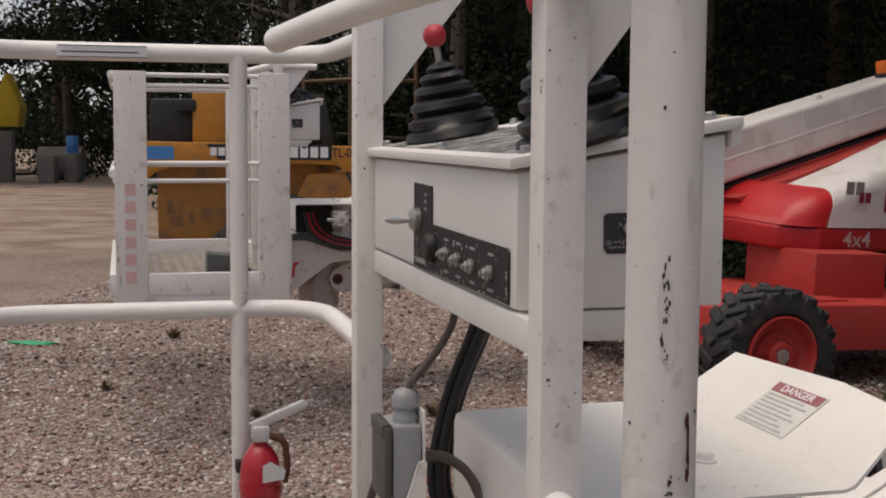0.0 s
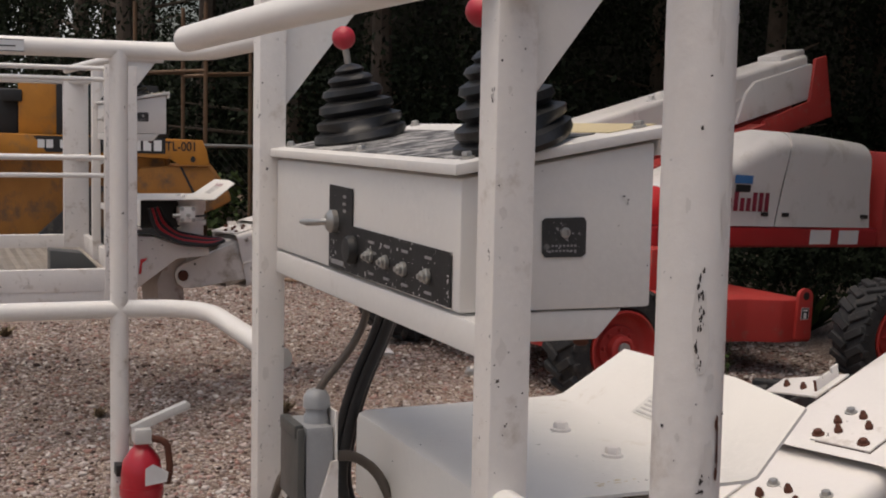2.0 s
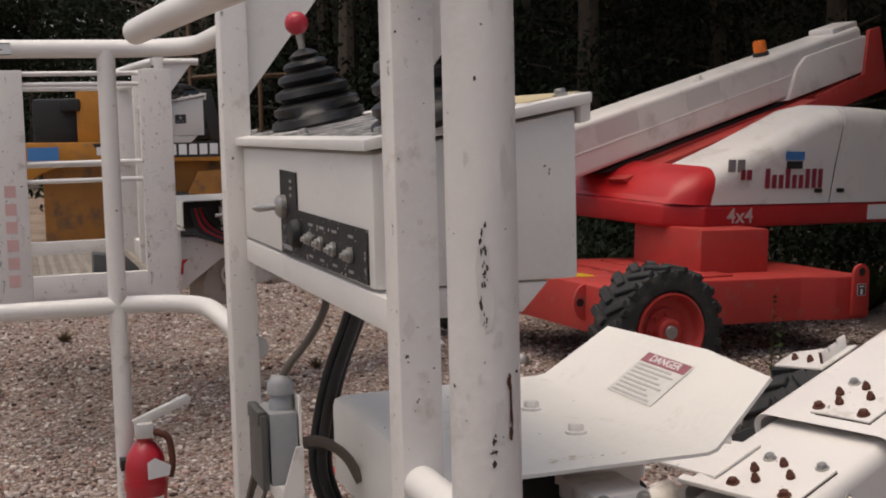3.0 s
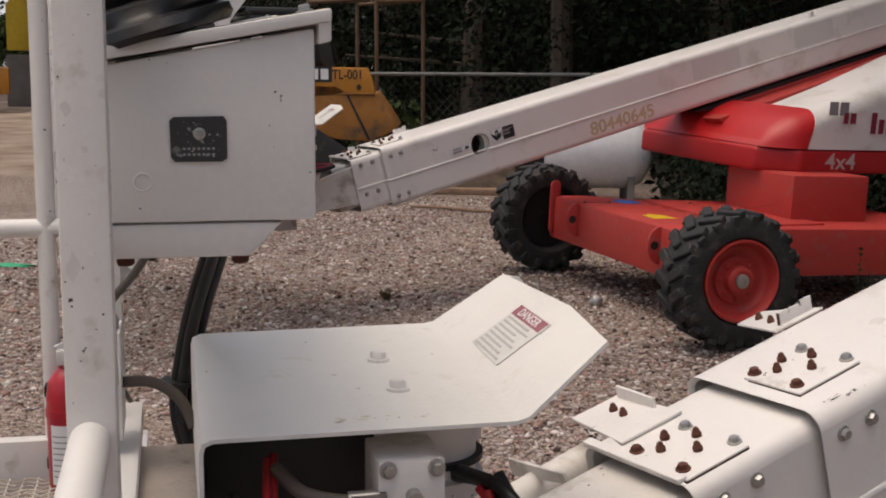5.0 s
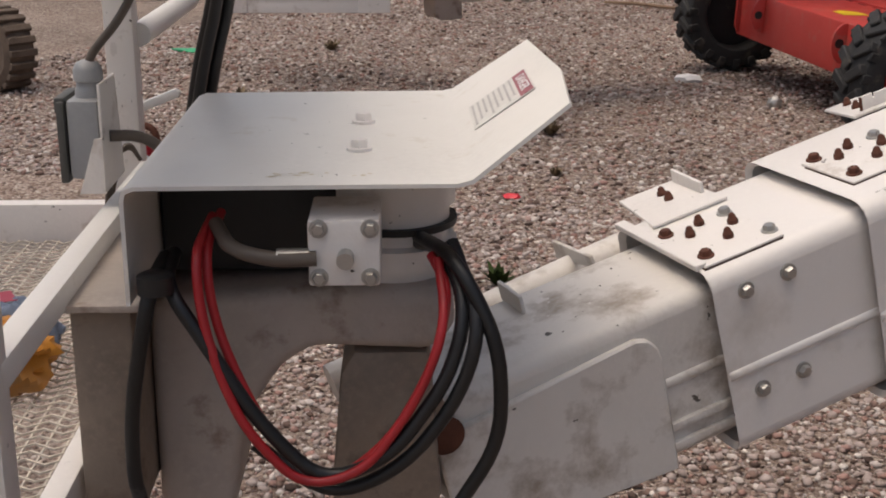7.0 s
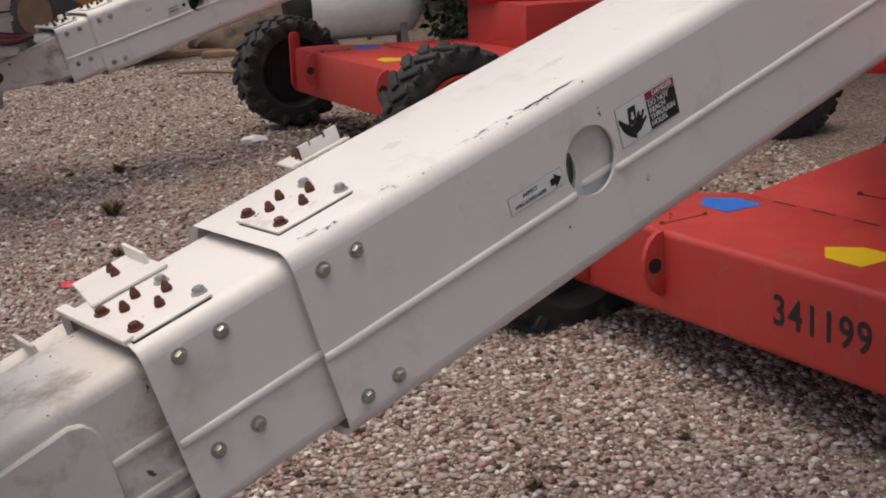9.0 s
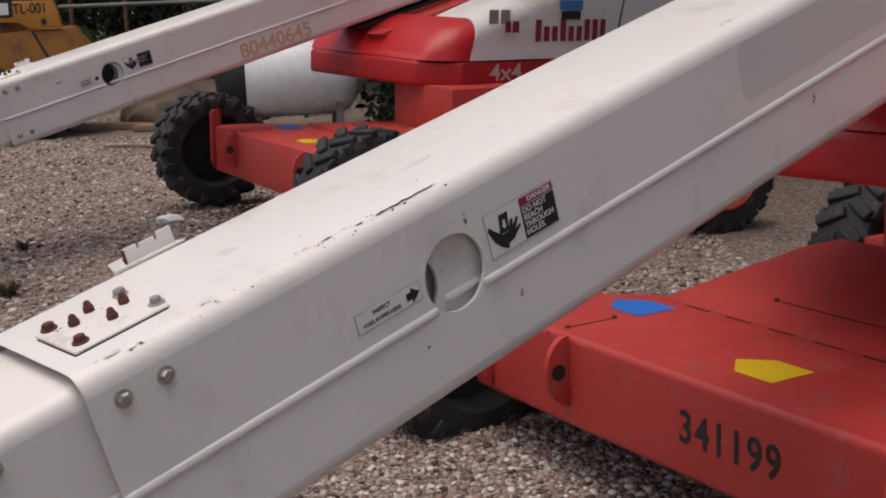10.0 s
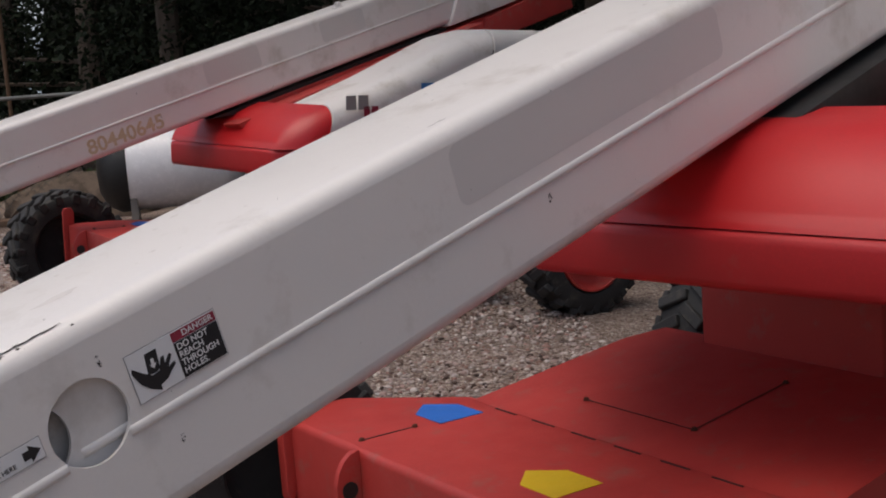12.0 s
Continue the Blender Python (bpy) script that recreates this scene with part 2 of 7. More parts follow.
    l.new(inv.outputs[0], bp.inputs["Height"])
    l.new(bp.outputs["Normal"], b.inputs["Normal"])
    return m


def stone_mat():
    m = leaf_mat("gravel_stones", (0.3, 0.25, 0.21))
    r = [x for x in m.node_tree.nodes if x.type == "VALTORGB"][0]
    e = r.color_ramp.elements
    e[0].color, e[1].color = (0.05, 0.035, 0.03, 1), (0.66, 0.61, 0.56, 1)
    for pos, col in ((0.17, (0.20, 0.137, 0.115, 1)), (0.3, (0.34, 0.205, 0.175, 1)), (0.45, (0.42, 0.355, 0.33, 1)), (0.7, (0.31, 0.25, 0.225, 1)), (0.88, (0.50, 0.445, 0.415, 1))):
        x = e.new(pos)
        x.color = col
    m.node_tree.nodes["Principled BSDF"].inputs["Roughness"].default_value = 0.85
    return m


GRAVEL, STONES = ground_mat(), stone_mat()


# ---- mesh helpers ----
def thing(name, m, label, category, group="", kind=""):
    ob = new(name)
    ob.empty_display_size = 0.1
    ob.matrix_basis = m
    return tagged(ob, label, category, group, kind)


def part(name, bm, material, parent, label=""):
    """Links a bmesh as one mesh object under a thing or a part."""
    me = bpy.data.meshes.new(name)
    bmesh.ops.recalc_face_normals(bm, faces=bm.faces[:])
    bm.to_mesh(me)
    bm.free()
    me.materials.append(material)
    me.shade_smooth()
    me.set_sharp_from_angle(angle=radians(38))
    ob = new(name, me)
    ob.parent = parent
    if label:
        ob["label"] = label
    return ob


def B():
    return bmesh.new()


def box(bm, lo, hi, bevel=0.0, m=None, seg=2):
    """A box between two corners, with rounded edges."""
    lo, hi = Vector(lo), Vector(hi)
    made = bmesh.ops.create_cube(bm, size=1.0, matrix=Matrix.Translation((lo + hi) / 2) @ Matrix.Diagonal((*(hi - lo), 1)))
    vs = made["verts"]
    if bevel:
        es = list({e for v in vs for e in v.link_edges})
        vs = list({v for f in bmesh.ops.bevel(bm, geom=es, offset=bevel, segments=seg, affect="EDGES", profile=0.6)["faces"] for v in f.verts} | {v for v in vs if v.is_valid})
    if m is not None:
        bmesh.ops.transform(bm, matrix=m, verts=vs)
    return bm


def prism(bm, pts, along, bevel=0.0, seg=2):
    """Extrudes a polygon of 3D points by a vector."""
    a = [bm.verts.new(p) for p in pts]
    c = [bm.verts.new(Vector(p) + Vector(along)) for p in pts]
    k = len(a)
    fs = [bm.faces.new(a), bm.faces.new(c[::-1])] + [bm.faces.new((a[i], c[i], c[(i + 1) % k], a[(i + 1) % k])) for i in range(k)]
    bmesh.ops.recalc_face_normals(bm, faces=fs)
    if bevel:
        es = list({e for f in fs for e in f.edges})
        bmesh.ops.bevel(bm, geom=es, offset=bevel, segments=seg, affect="EDGES", profile=0.6)
    return bm


def rounded(pts, radius, n=6):
    """A polyline with its inner corners rounded."""
    pts = [Vector(p) for p in pts]
    out = [pts[0]]
    for a, b, c in zip(pts, pts[1:], pts[2:]):
        da, dc = (a - b), (c - b)
        r = min(radius, da.length * 0.49, dc.length * 0.49)
        p, q = b + da.normalized() * r, b + dc.normalized() * r
        out += [p.lerp(b, t).lerp(b.lerp(q, t), t) for t in [i / n for i in range(n + 1)]]
    return out + [pts[-1]]


def tube(bm, pts, r, seg=14, caps=True):
    """A round bar along a polyline. r: one radius or one a point."""
    pts = [Vector(p) for p in pts]
    rs = r if isinstance(r, (list, tuple)) else [r] * len(pts)
    rings, up = [], None
    for i, p in enumerate(pts):
        d = (pts[min(i + 1, len(pts) - 1)] - pts[max(i - 1, 0)]).normalized()
        if up is None:
            up = d.orthogonal().normalized()
        up = (up - d * up.dot(d)).normalized()
        side = d.cross(up)
        rings.append([bm.verts.new(p + (up * math.cos(a) + side * math.sin(a)) * rs[i]) for a in [2 * math.pi * k / seg for k in range(seg)]])
    for a, b in zip(rings, rings[1:]):
        for k in range(seg):
            bm.faces.new((a[k], a[(k + 1) % seg], b[(k + 1) % seg], b[k]))
    if caps:
        bm.faces.new(rings[0][::-1])
        bm.faces.new(rings[-1])
    return bm


def cyl(bm, a, b, r, seg=20):
    return tube(bm, [a, b], r, seg)


def lathe(bm, profile, m=None, seg=32, wave=None):
    """Turns (radius, height) pairs round the z axis."""
    rings = []
    for r, z in profile:
        rings.append([bm.verts.new((r * math.cos(a) * (1 + (wave(a, z) if wave else 0)), r * math.sin(a) * (1 + (wave(a, z) if wave else 0)), z))
                      for a in [2 * math.pi * k / seg for k in range(seg)]])
    for a, b in zip(rings, rings[1:]):
        for k in range(seg):
            bm.faces.new((a[k], a[(k + 1) % seg], b[(k + 1) % seg], b[k]))
    bm.faces.new(rings[0][::-1])
    bm.faces.new(rings[-1])
    if m is not None:
        bmesh.ops.transform(bm, matrix=m, verts=[v for g in rings for v in g])
    return bm


def ball(bm, c, r, seg=16, squash=1.0):
    bmesh.ops.create_uvsphere(bm, u_segments=seg, v_segments=seg // 2, radius=r, matrix=Matrix.Translation(c) @ Matrix.Diagonal((1, 1, squash, 1)))
    return bm


def bolt(bm, p, axis, r=0.011, h=0.012, washer=True):
    """A hexagon head on its washer, standing on p along axis."""
    m = Matrix.Translation(p) @ Vector(axis).to_track_quat("Z", "Y").to_matrix().to_4x4()
    if washer:
        lathe(bm, [(r * 1.35, -0.002), (r * 1.35, 0.003), (r * 0.6, 0.004)], m, 14)
    lathe(bm, [(r, 0.002), (r, h * 0.8), (r * 0.8, h)], m, 6)
    return bm


def acorn(bm, p, axis, r=0.0105, h=0.023):
    """A domed nut standing on p along axis."""
    m = Matrix.Translation(p) @ Vector(axis).to_track_quat("Z", "Y").to_matrix().to_4x4()
    return lathe(bm, [(r, -0.001), (r, h * 0.4), (r * 0.75, h * 0.55), (r * 0.62, h * 0.85), (r * 0.3, h)], m, 8)


def letters(name, text, size, m, material, parent, align="LEFT", squeeze=1.0, spacing=1.0, depth=0.0004, bold=0.012):
    """Flat lettering in the built-in font, as a mesh lying in the xy plane of m."""
    cu = bpy.data.curves.new(name, "FONT")
    cu.body, cu.size, cu.align_x, cu.align_y, cu.extrude, cu.space_character, cu.offset = text, size, align, "CENTER", depth, spacing, size * bold
    tmp = bpy.data.objects.new(name, cu)
    scene.collection.objects.link(tmp)
    bpy.context.view_layer.update()
    me = bpy.data.meshes.new_from_object(tmp.evaluated_get(bpy.context.evaluated_depsgraph_get()))
    bpy.data.objects.remove(tmp)
    bpy.data.curves.remove(cu)
    me.transform(Matrix.Diagonal((squeeze, 1, 1, 1)))
    me.transform(m)
    me.materials.clear()
    me.materials.append(material)
    ob = new(name, me)
    ob.parent = parent
    return ob


def face_on(origin, right, up):
    """A pose whose xy plane lies on a surface: x along right, y along up."""
    x, y = Vector(right).normalized(), Vector(up).normalized()
    z = x.cross(y).normalized()
    y = z.cross(x)
    return Matrix.Translation(origin) @ Matrix((x, y, z)).transposed().to_4x4()


def sheet(bm, m, x0, y0, x1, y1, thick=0.001):
    """A thin film in the xy plane of m."""
    return box(bm, (x0, y0, 0), (x1, y1, thick), 0, m)


def bars(name, m, rows, material, parent, thick=0.0016):
    """Plain bars for lettering that is not to be read: rows of (x0, y0, x1, y1)."""
    bm = B()
    for r in rows:
        sheet(bm, m, *r, thick=thick)
    return part(name, bm, material, parent)


def mesh_of(bm, name, material):
    me = bpy.data.meshes.new(name)
    bmesh.ops.recalc_face_normals(bm, faces=bm.faces[:])
    bm.to_mesh(me)
    bm.free()
    me.materials.append(material)
    me.shade_smooth()
    me.set_sharp_from_angle(angle=radians(38))
    return me


HEX = {k: mesh_of(bolt(B(), (0, 0, 0), (0, 0, 1), 0.0115, 0.013), "hex_bolt", m) for k, m in (("steel", STEEL), ("rust", RUST), ("white", WHITE_WORN), ("red", RED))}
DOME = mesh_of(acorn(B(), (0, 0, 0), (0, 0, 1), 0.0105, 0.0205), "domed_nut", RUST)


def fastener(name, me, parent, p, axis, size=1.0, frame_=None):
    """One bolt or nut, an object of its own on a shared mesh."""
    ob = new(name, me)
    ob.parent = parent
    m = Matrix.Translation(p) @ Vector(axis).to_track_quat("Z", "Y").to_matrix().to_4x4() @ Matrix.Rotation(random.uniform(0, 3), 4, "Z") @ Matrix.Scale(size, 4)
    ob.matrix_basis = (frame_ @ m) if frame_ is not None else m
    return ob


# ---- ground ----
def lie(x, y):
    """Height of the yard: level at the back, falling gently towards the front, with shallow unevenness."""
    dip = 0.05 * max(0.0, min(3.0, x - 1.2)) * max(0.0, min(1.0, (y - 6.5) / 2.0)) * max(0.0, min(1.0, (16.0 - y) / 4.0))
    return max(-0.36, min(0.0, 0.042 * (y - 9.5))) - dip + (0.02 * noise.noise((x * 0.35, y * 0.35, 0)) if abs(x) < 20 and abs(y) < 30 else 0)


def ground_sheet():
    bm = B()
    xs = [-400, -120, -60, -40, -30, -24, -18] + [-14 + i * 0.7 for i in range(50)] + [24, 30, 40, 60, 120, 400]
    ys = [-300, -60, -20, -8] + [-5 + i * 0.7 for i in range(46)] + [30, 36, 44, 60, 120, 500]
    grid = [[bm.verts.new((x, y, lie(x, y))) for x in xs] for y in ys]
    for a, b in zip(grid, grid[1:]):
        for i in range(len(xs) - 1):
            bm.faces.new((a[i], a[i + 1], b[i + 1], b[i]))
    ob = part("ground", bm, GRAVEL, None)
    return tagged(ob, "grey-brown crushed gravel yard with bare beige soil beyond", "ground", kind="structure")


ground_sheet()

# ---- boom lifts ----
TILT_A, TILT_B = 15.2, 13.3


def shell(bm, s0, s1, y0, y1, w0, w1, r, holes, rib=None):
    """A hollow box section along s with rounded edges; a round opening in the near side."""
    prof = []
    for cy, cw, a0 in ((y0 + r, w1 - r, 180), (y1 - r, w1 - r, 90), (y1 - r, w0 + r, 0), (y0 + r, w0 + r, -90)):
        prof += [(cy + r * math.cos(radians(a0 - k * 15)), cw + r * math.sin(radians(a0 - k * 15))) for k in range(7)]
    rings = [[bm.verts.new((s, y, w)) for y, w in prof] for s in (s0, s1)]
    for i in range(len(prof) - 1):
        bm.faces.new((rings[0][i], rings[0][i + 1], rings[1][i + 1], rings[1][i]))
    # near side between the two rounded edges
    lo, hi = w0 + r, w1 - r
    cuts = sorted(holes)
    edge = s0
    for hs, hw, hr in cuts:
        q = hr + 0.02
        bm.faces.new([bm.verts.new(p) for p in ((edge, y0, lo), (hs - q, y0, lo), (hs - q, y0, hi), (edge, y0, hi))])
        for a, b in ((lo, hw - q), (hw + q, hi)):
            bm.faces.new([bm.verts.new(p) for p in ((hs - q, y0, a), (hs + q, y0, a), (hs + q, y0, b), (hs - q, y0, b))])
        k = 40
        inner, outer, deep = [], [], []
        for i in range(k):
            a = 2 * math.pi * i / k
            c, s = math.cos(a), math.sin(a)
            f = q / max(abs(c), abs(s))
            outer.append(bm.verts.new((hs + c * f, y0, hw + s * f)))
            inner.append(bm.verts.new((hs + c * hr, y0, hw + s * hr)))
            deep.append(bm.verts.new((hs + c * hr, y0 + 0.008, hw + s * hr)))
        for i in range(k):
            j = (i + 1) % k
            bm.faces.new((outer[i], outer[j], inner[j], inner[i]))
            bm.faces.new((inner[i], inner[j], deep[j], deep[i]))
        edge = hs + q
    bm.faces.new([bm.verts.new(p) for p in ((edge, y0, lo), (s1, y0, lo), (s1, y0, hi), (edge, y0, hi))])
    # lip of the open end
    back = [bm.verts.new((s0 + 0.012, y + (0.008 if y < (y0 + y1) / 2 else -0.008), w + (0.008 if w < (w0 + w1) / 2 else -0.008))) for y, w in prof]
    for i in range(len(prof)):
        j = (i + 1) % len(prof)
        bm.faces.new((rings[0][i], rings[0][j], back[j], back[i]))
    if rib is not None:
        for a, b in rib[1]:
            ring = [[bm.verts.new((s, y0 - 0.0065 * math.sin(math.pi * k / 6) * (1 if a < s < b else 0.2), rib[0] + 0.0095 * math.cos(math.pi * k / 6))) for k in range(7)]
                    for s in (a, a + 0.012, b - 0.012, b)]
            for p, q in zip(ring, ring[1:]):
                for k in range(6):
                    bm.faces.new((p[k], p[k + 1], q[k + 1], q[k]))
    return bm


def tyre_wheel(parent, c, side, r=0.45, wide=0.36, turn=0.0):
    """A lugged tyre on a red rim; side is the y direction that the hub faces."""
    m = Matrix.Translation(c) @ Matrix.Rotation(turn, 4, "Z") @ Matrix.Rotation(radians(-90 * side), 4, "X") @ Matrix.Scale(0.935, 4)
    h = wide / 2
    bm = B()
    lathe(bm, [(0.262, -h * 0.15), (0.268, -h * 0.8), (0.29, -h * 0.95), (0.37, -h), (0.41, -h * 0.9), (r - 0.025, -h * 0.72), (r - 0.02, 0), (r - 0.025, h * 0.72), (0.41, h * 0.9), (0.37, h), (0.29, h * 0.95), (0.268, h * 0.8), (0.262, h * 0.15)], None, 44)
    n = 19
    for i in range(n):
        for s in (-1, 1):
            a = 2 * math.pi * (i + 0.25 * s) / n
            t = Matrix.Rotation(a, 4, "Z") @ Matrix.Translation((r - 0.018, 0, s * h * 0.45)) @ Matrix.Rotation(radians(28 * s), 4, "X")
            box(bm, (-0.03, -0.033, -h * 0.5), (0.022, 0.033, h * 0.5), 0.008, t, 1)
            t2 = Matrix.Rotation(a + 0.04 * s, 4, "Z") @ Matrix.Translation((r - 0.045, 0, s * h * 0.9))
            box(bm, (-0.05, -0.03, -0.024), (0.026, 0.03, 0.018), 0.008, t2, 1)
    bmesh.ops.transform(bm, matrix=m, verts=bm.verts[:])
    w = part("wheel", bm, TYRE, parent, "black lugged off-road tyre")
    bm = B()
    lathe(bm, [(0.266, h * 0.2), (0.272, h * 0.9), (0.272, h * 0.99), (0.258, h * 1.0), (0.248, h * 0.9), (0.236, h * 0.62), (0.222, h * 0.5), (0.185, h * 0.42), (0.165, h * 0.44), (0.155, h * 0.56), (0.10, h * 0.58), (0.092, h * 0.86), (0.075, h * 0.93), (0.062, h * 0.93), (0.0605, h * 0.9), (0.02, h * 0.9)], m, 36)
    rim = part("rim", bm, RED, w, "red painted steel rim")
    part("hub", lathe(B(), [(0.048, h * 0.89), (0.046, h * 1.0), (0.034, h * 1.03), (0.012, h * 1.03), (0.011, h * 0.99), (0.003, h * 0.99)], m, 20), STEEL, rim, "worn bare steel hub")
    for i in range(8):
        a = 2 * math.pi * i / 8
        fastener("wheel_nut", HEX["red"], rim, m @ Vector((0.125 * math.cos(a), 0.125 * math.sin(a), h * 0.57)), m.to_3x3() @ Vector((0, 0, 1)), 1.3)


def boom_lift(m, tilt, hole_z, chassis, stencil, label, detail, TT):
    lift = thing("boom_lift", m, label, "boom lift", "boom lifts parked side by side")
    bt = Matrix.Translation((0, 0, hole_z)) @ Matrix.Rotation(radians(-tilt), 4, "Y")
    W, T, BO = 0.385, 0.178, -0.241

    def bpart(name, bm, material, parent, lab=""):
        bmesh.ops.transform(bm, matrix=bt, verts=bm.verts[:])
        return part(name, bm, material, parent, lab)

    bm = shell(B(), -0.770, 5.65, 0.0, W, BO, T, 0.04, [(0.003, 0.0, 0.078)], (-0.053, [(-0.768, -0.062), (0.066, 5.4)]))
    boom = bpart("outer_boom", bm, WHITE_BOOM, lift, "white outer boom section with a round inspection hole")
    mo = -0.09 if detail else 0.0
    bm = shell(B(), -1.0 + mo, 1.2, 0.024, W - 0.024, BO + 0.022, T - 0.024, 0.035, [(-0.10 if detail else -0.02, 0.0, 0.073)], (-0.053, [(-0.995 + mo, -0.2), (-0.02, 1.1)]))
    mid = bpart("middle_boom", bm, WHITE_BOOM, lift)
    bm = shell(B(), -1.6 if detail else -1.12, 1.0, 0.055 if detail else 0.09, W - 0.055, BO + 0.05, T - 0.055, 0.03, [] if detail else [(-0.01, 0.0, 0.069)], (-0.03, [(-1.25, -0.7)]))
    box(bm, (-1.37, W - 0.16, T - 0.058), (-1.362, W - 0.06, T - 0.02), 0.002)
    fly = bpart("inner_boom", bm, WHITE_FLY, lift, "grimy white inner boom section")
    for y in (0.04, W - 0.056):
        bm = B()
        if detail:
            prism(bm, [(-1.64, y, -0.17), (-1.21, y, -0.20), (-1.20, y, 0.03), (-1.205, y, 0.055), (-1.22, y, 0.075), (-1.245, y, 0.085), (-1.64, y, 0.06)], (0, 0.016, 0), 0.004, 1)
        else:
            prism(bm, [(-1.42, y, -0.10), (-1.30, y, -0.122), (-0.95, y, -0.17), (-0.92, y, 0.116), (-1.42, y, 0.075), (-1.475, y, 0.055), (-1.50, y, 0.015), (-1.495, y, -0.045), (-1.46, y, -0.085)], (0, 0.016, 0), 0.006, 1)
        bpart("side_plate", bm, WHITE_FLY, fly)
    if detail:
        for w in (-0.125, -0.165):
            bm = B()
            box(bm, (-1.208, 0.045, w), (-1.0, 0.058, w + 0.016), 0.004)
            bpart("rib", bm, WHITE_FLY, fly)
    if not detail:
        bpart("tip_pin", cyl(B(), (-1.448, 0.028, -0.002), (-1.448, W - 0.028, -0.002), 0.036, 20), RUST, fly, "rusty brown pin end")
        bm = B()
        prism(bm, [(-1.645, 0.075, -0.14), (-1.60, 0.075, -0.175), (-1.46, 0.075, -0.205), (-1.44, 0.075, -0.10), (-1.38, 0.075, 0.06), (-1.36, 0.075, 0.15), (-1.50, 0.075, 0.19), (-1.56, 0.075, 0.08), (-1.62, 0.075, 0.0)], (0, W - 0.15, 0), 0.02, 2)
        bpart("tip_casting", bm, GRIMY_LIGHT, fly, "grimy pivot casting on the boom tip")
    # wear pad plates and their bolts on top
    up_ = (0, 0, 1)
    for sec, s0, top, long, y0, wide in ((boom, -0.726, T, 0.185, 0.088, 0.16), (mid, -0.988 + mo, T - 0.024, 0.168, 0.053, 0.182)):
        bm = B()
        box(bm, (s0, y0, top - 0.001), (s0 + long, y0 + wide, top + 0.006), 0.002, None, 1)
        plate = bpart("pad_plate", bm, WHITE_WORN, sec)
        # rusty gap showing round the plate's foot
        bm = B()
        box(bm, (s0 - 0.0025, y0 - 0.0025, top - 0.001), (s0 + long * 0.97, y0 + wide * 0.9, top + 0.0022))
        bpart("rusty_gap", bm, RUST_DARK, plate, "dark rusty gap under the plate")
        for a, b, kind in ((0.9, 0.915, "s"), (0.946, 0.18, "s"), (0.147, 0.2, "r"), (0.142, 0.95, "r"), (0.55, 0.9, "d"), (0.315, 0.727, "d"), (0.814, 0.643, "d"), (0.57, 0.387, "d")):
            p = (s0 + a * long, y0 + b * wide, top + 0.006)
            if kind == "d":
                fastener("domed_nut", DOME, plate, p, up_, 1.0, bt)
            else:
                fastener("bolt", HEX["steel" if kind == "s" else "rust"], plate, p, up_, 1.0, bt)
    # cable anchor arm of the middle section, sloping outwards, with its upright lip
    mq = mo + 0.09
    arm_at = lambda s_, y_: Vector((s_ + mq, y_, 0.156 - 0.16 * (y_ - 0.28)))
    bm = prism(B(), [arm_at(-1.05, 0.28), arm_at(-0.985, 0.545), arm_at(-0.845, 0.545), arm_at(-0.88, 0.28)], (0, 0, 0.007), 0.0015, 1)
    tongue = bpart("anchor_arm", bm, WHITE_WORN, mid)
    p, q = arm_at(-0.888, 0.365), arm_at(-0.86, 0.53)
    bm = prism(B(), [p, q, q + Vector((0, 0, 0.036)), p + Vector((0, 0, 0.03))], (0.008, 0, 0), 0.001, 1)
    bpart("lip", bm, WHITE_WORN, tongue)
    for s_, y_ in ((-0.925, 0.462), (-0.938, 0.410)):
        fastener("domed_nut", DOME, tongue, arm_at(s_, y_) + Vector((0, 0, 0.007)), up_, 0.95, bt)
    bm = B()
    box(bm, (-1.004 + mo, 0.06, T - 0.026), (-0.98 + mo, W - 0.03, T - 0.014), 0.002, None, 1)
    bpart("collar", bm, WHITE_WORN, mid)
    # cable anchor on the outer section: foot plate, slotted flange, two nuts
    foot_at = lambda s_, y_: Vector((s_, y_, T - 0.006 - 0.25 * (y_ - 0.375)))
    bm = prism(B(), [foot_at(-0.50, 0.37), foot_at(-0.42, 0.585), foot_at(-0.33, 0.585), foot_at(-0.34, 0.37)], (0, 0, 0.006), 0.001, 1)
    anchor = bpart("cable_anchor", bm, WHITE_WORN, boom, "chipped white cable anchor plate")
    bm = B()
    for a_, b_, c_ in ((-0.46, -0.43, 0.030), (-0.43, -0.423, 0.018), (-0.423, -0.39, 0.028), (-0.39, -0.382, 0.019), (-0.382, -0.35, 0.034)):
        box(bm, (a_, 0.395, T - 0.008), (b_, 0.400, T - 0.004 + c_), 0.0, None, 1)
    bpart("slotted_flange", bm, WHITE_WORN, anchor)
    bpart("flange_edge", box(B(), (-0.461, 0.394, T - 0.008), (-0.4575, 0.4015, T + 0.025), 0.0005, None, 1), RUST, anchor)
    for s_, y_ in ((-0.397, 0.530), (-0.43, 0.455)):
        fastener("domed_nut", DOME, anchor, foot_at(s_, y_) + Vector((0, 0, 0.006)), up_, 0.9, bt)
    if detail:
        # round tube along the far side of the inner section, with its bracket plates
        bm = tube(B(), [(-1.70, 0.50, 0.0), (-0.98, 0.50, 0.03)], 0.042, 18)
        cable_tube = bpart("side_tube", bm, WHITE_FLY, fly, "grimy white tube along the boom")
        for s_ in (-1.17, -1.46):
            bm = B()
            prism(bm, [(s_, 0.325, 0.105), (s_ + 0.05, 0.63, 0.01), (s_ + 0.05, 0.635, 0.052), (s_, 0.335, 0.128)], (0.009, 0, 0), 0.002, 1)
            bpart("bracket_plate", bm, WHITE_FLY, cable_tube)
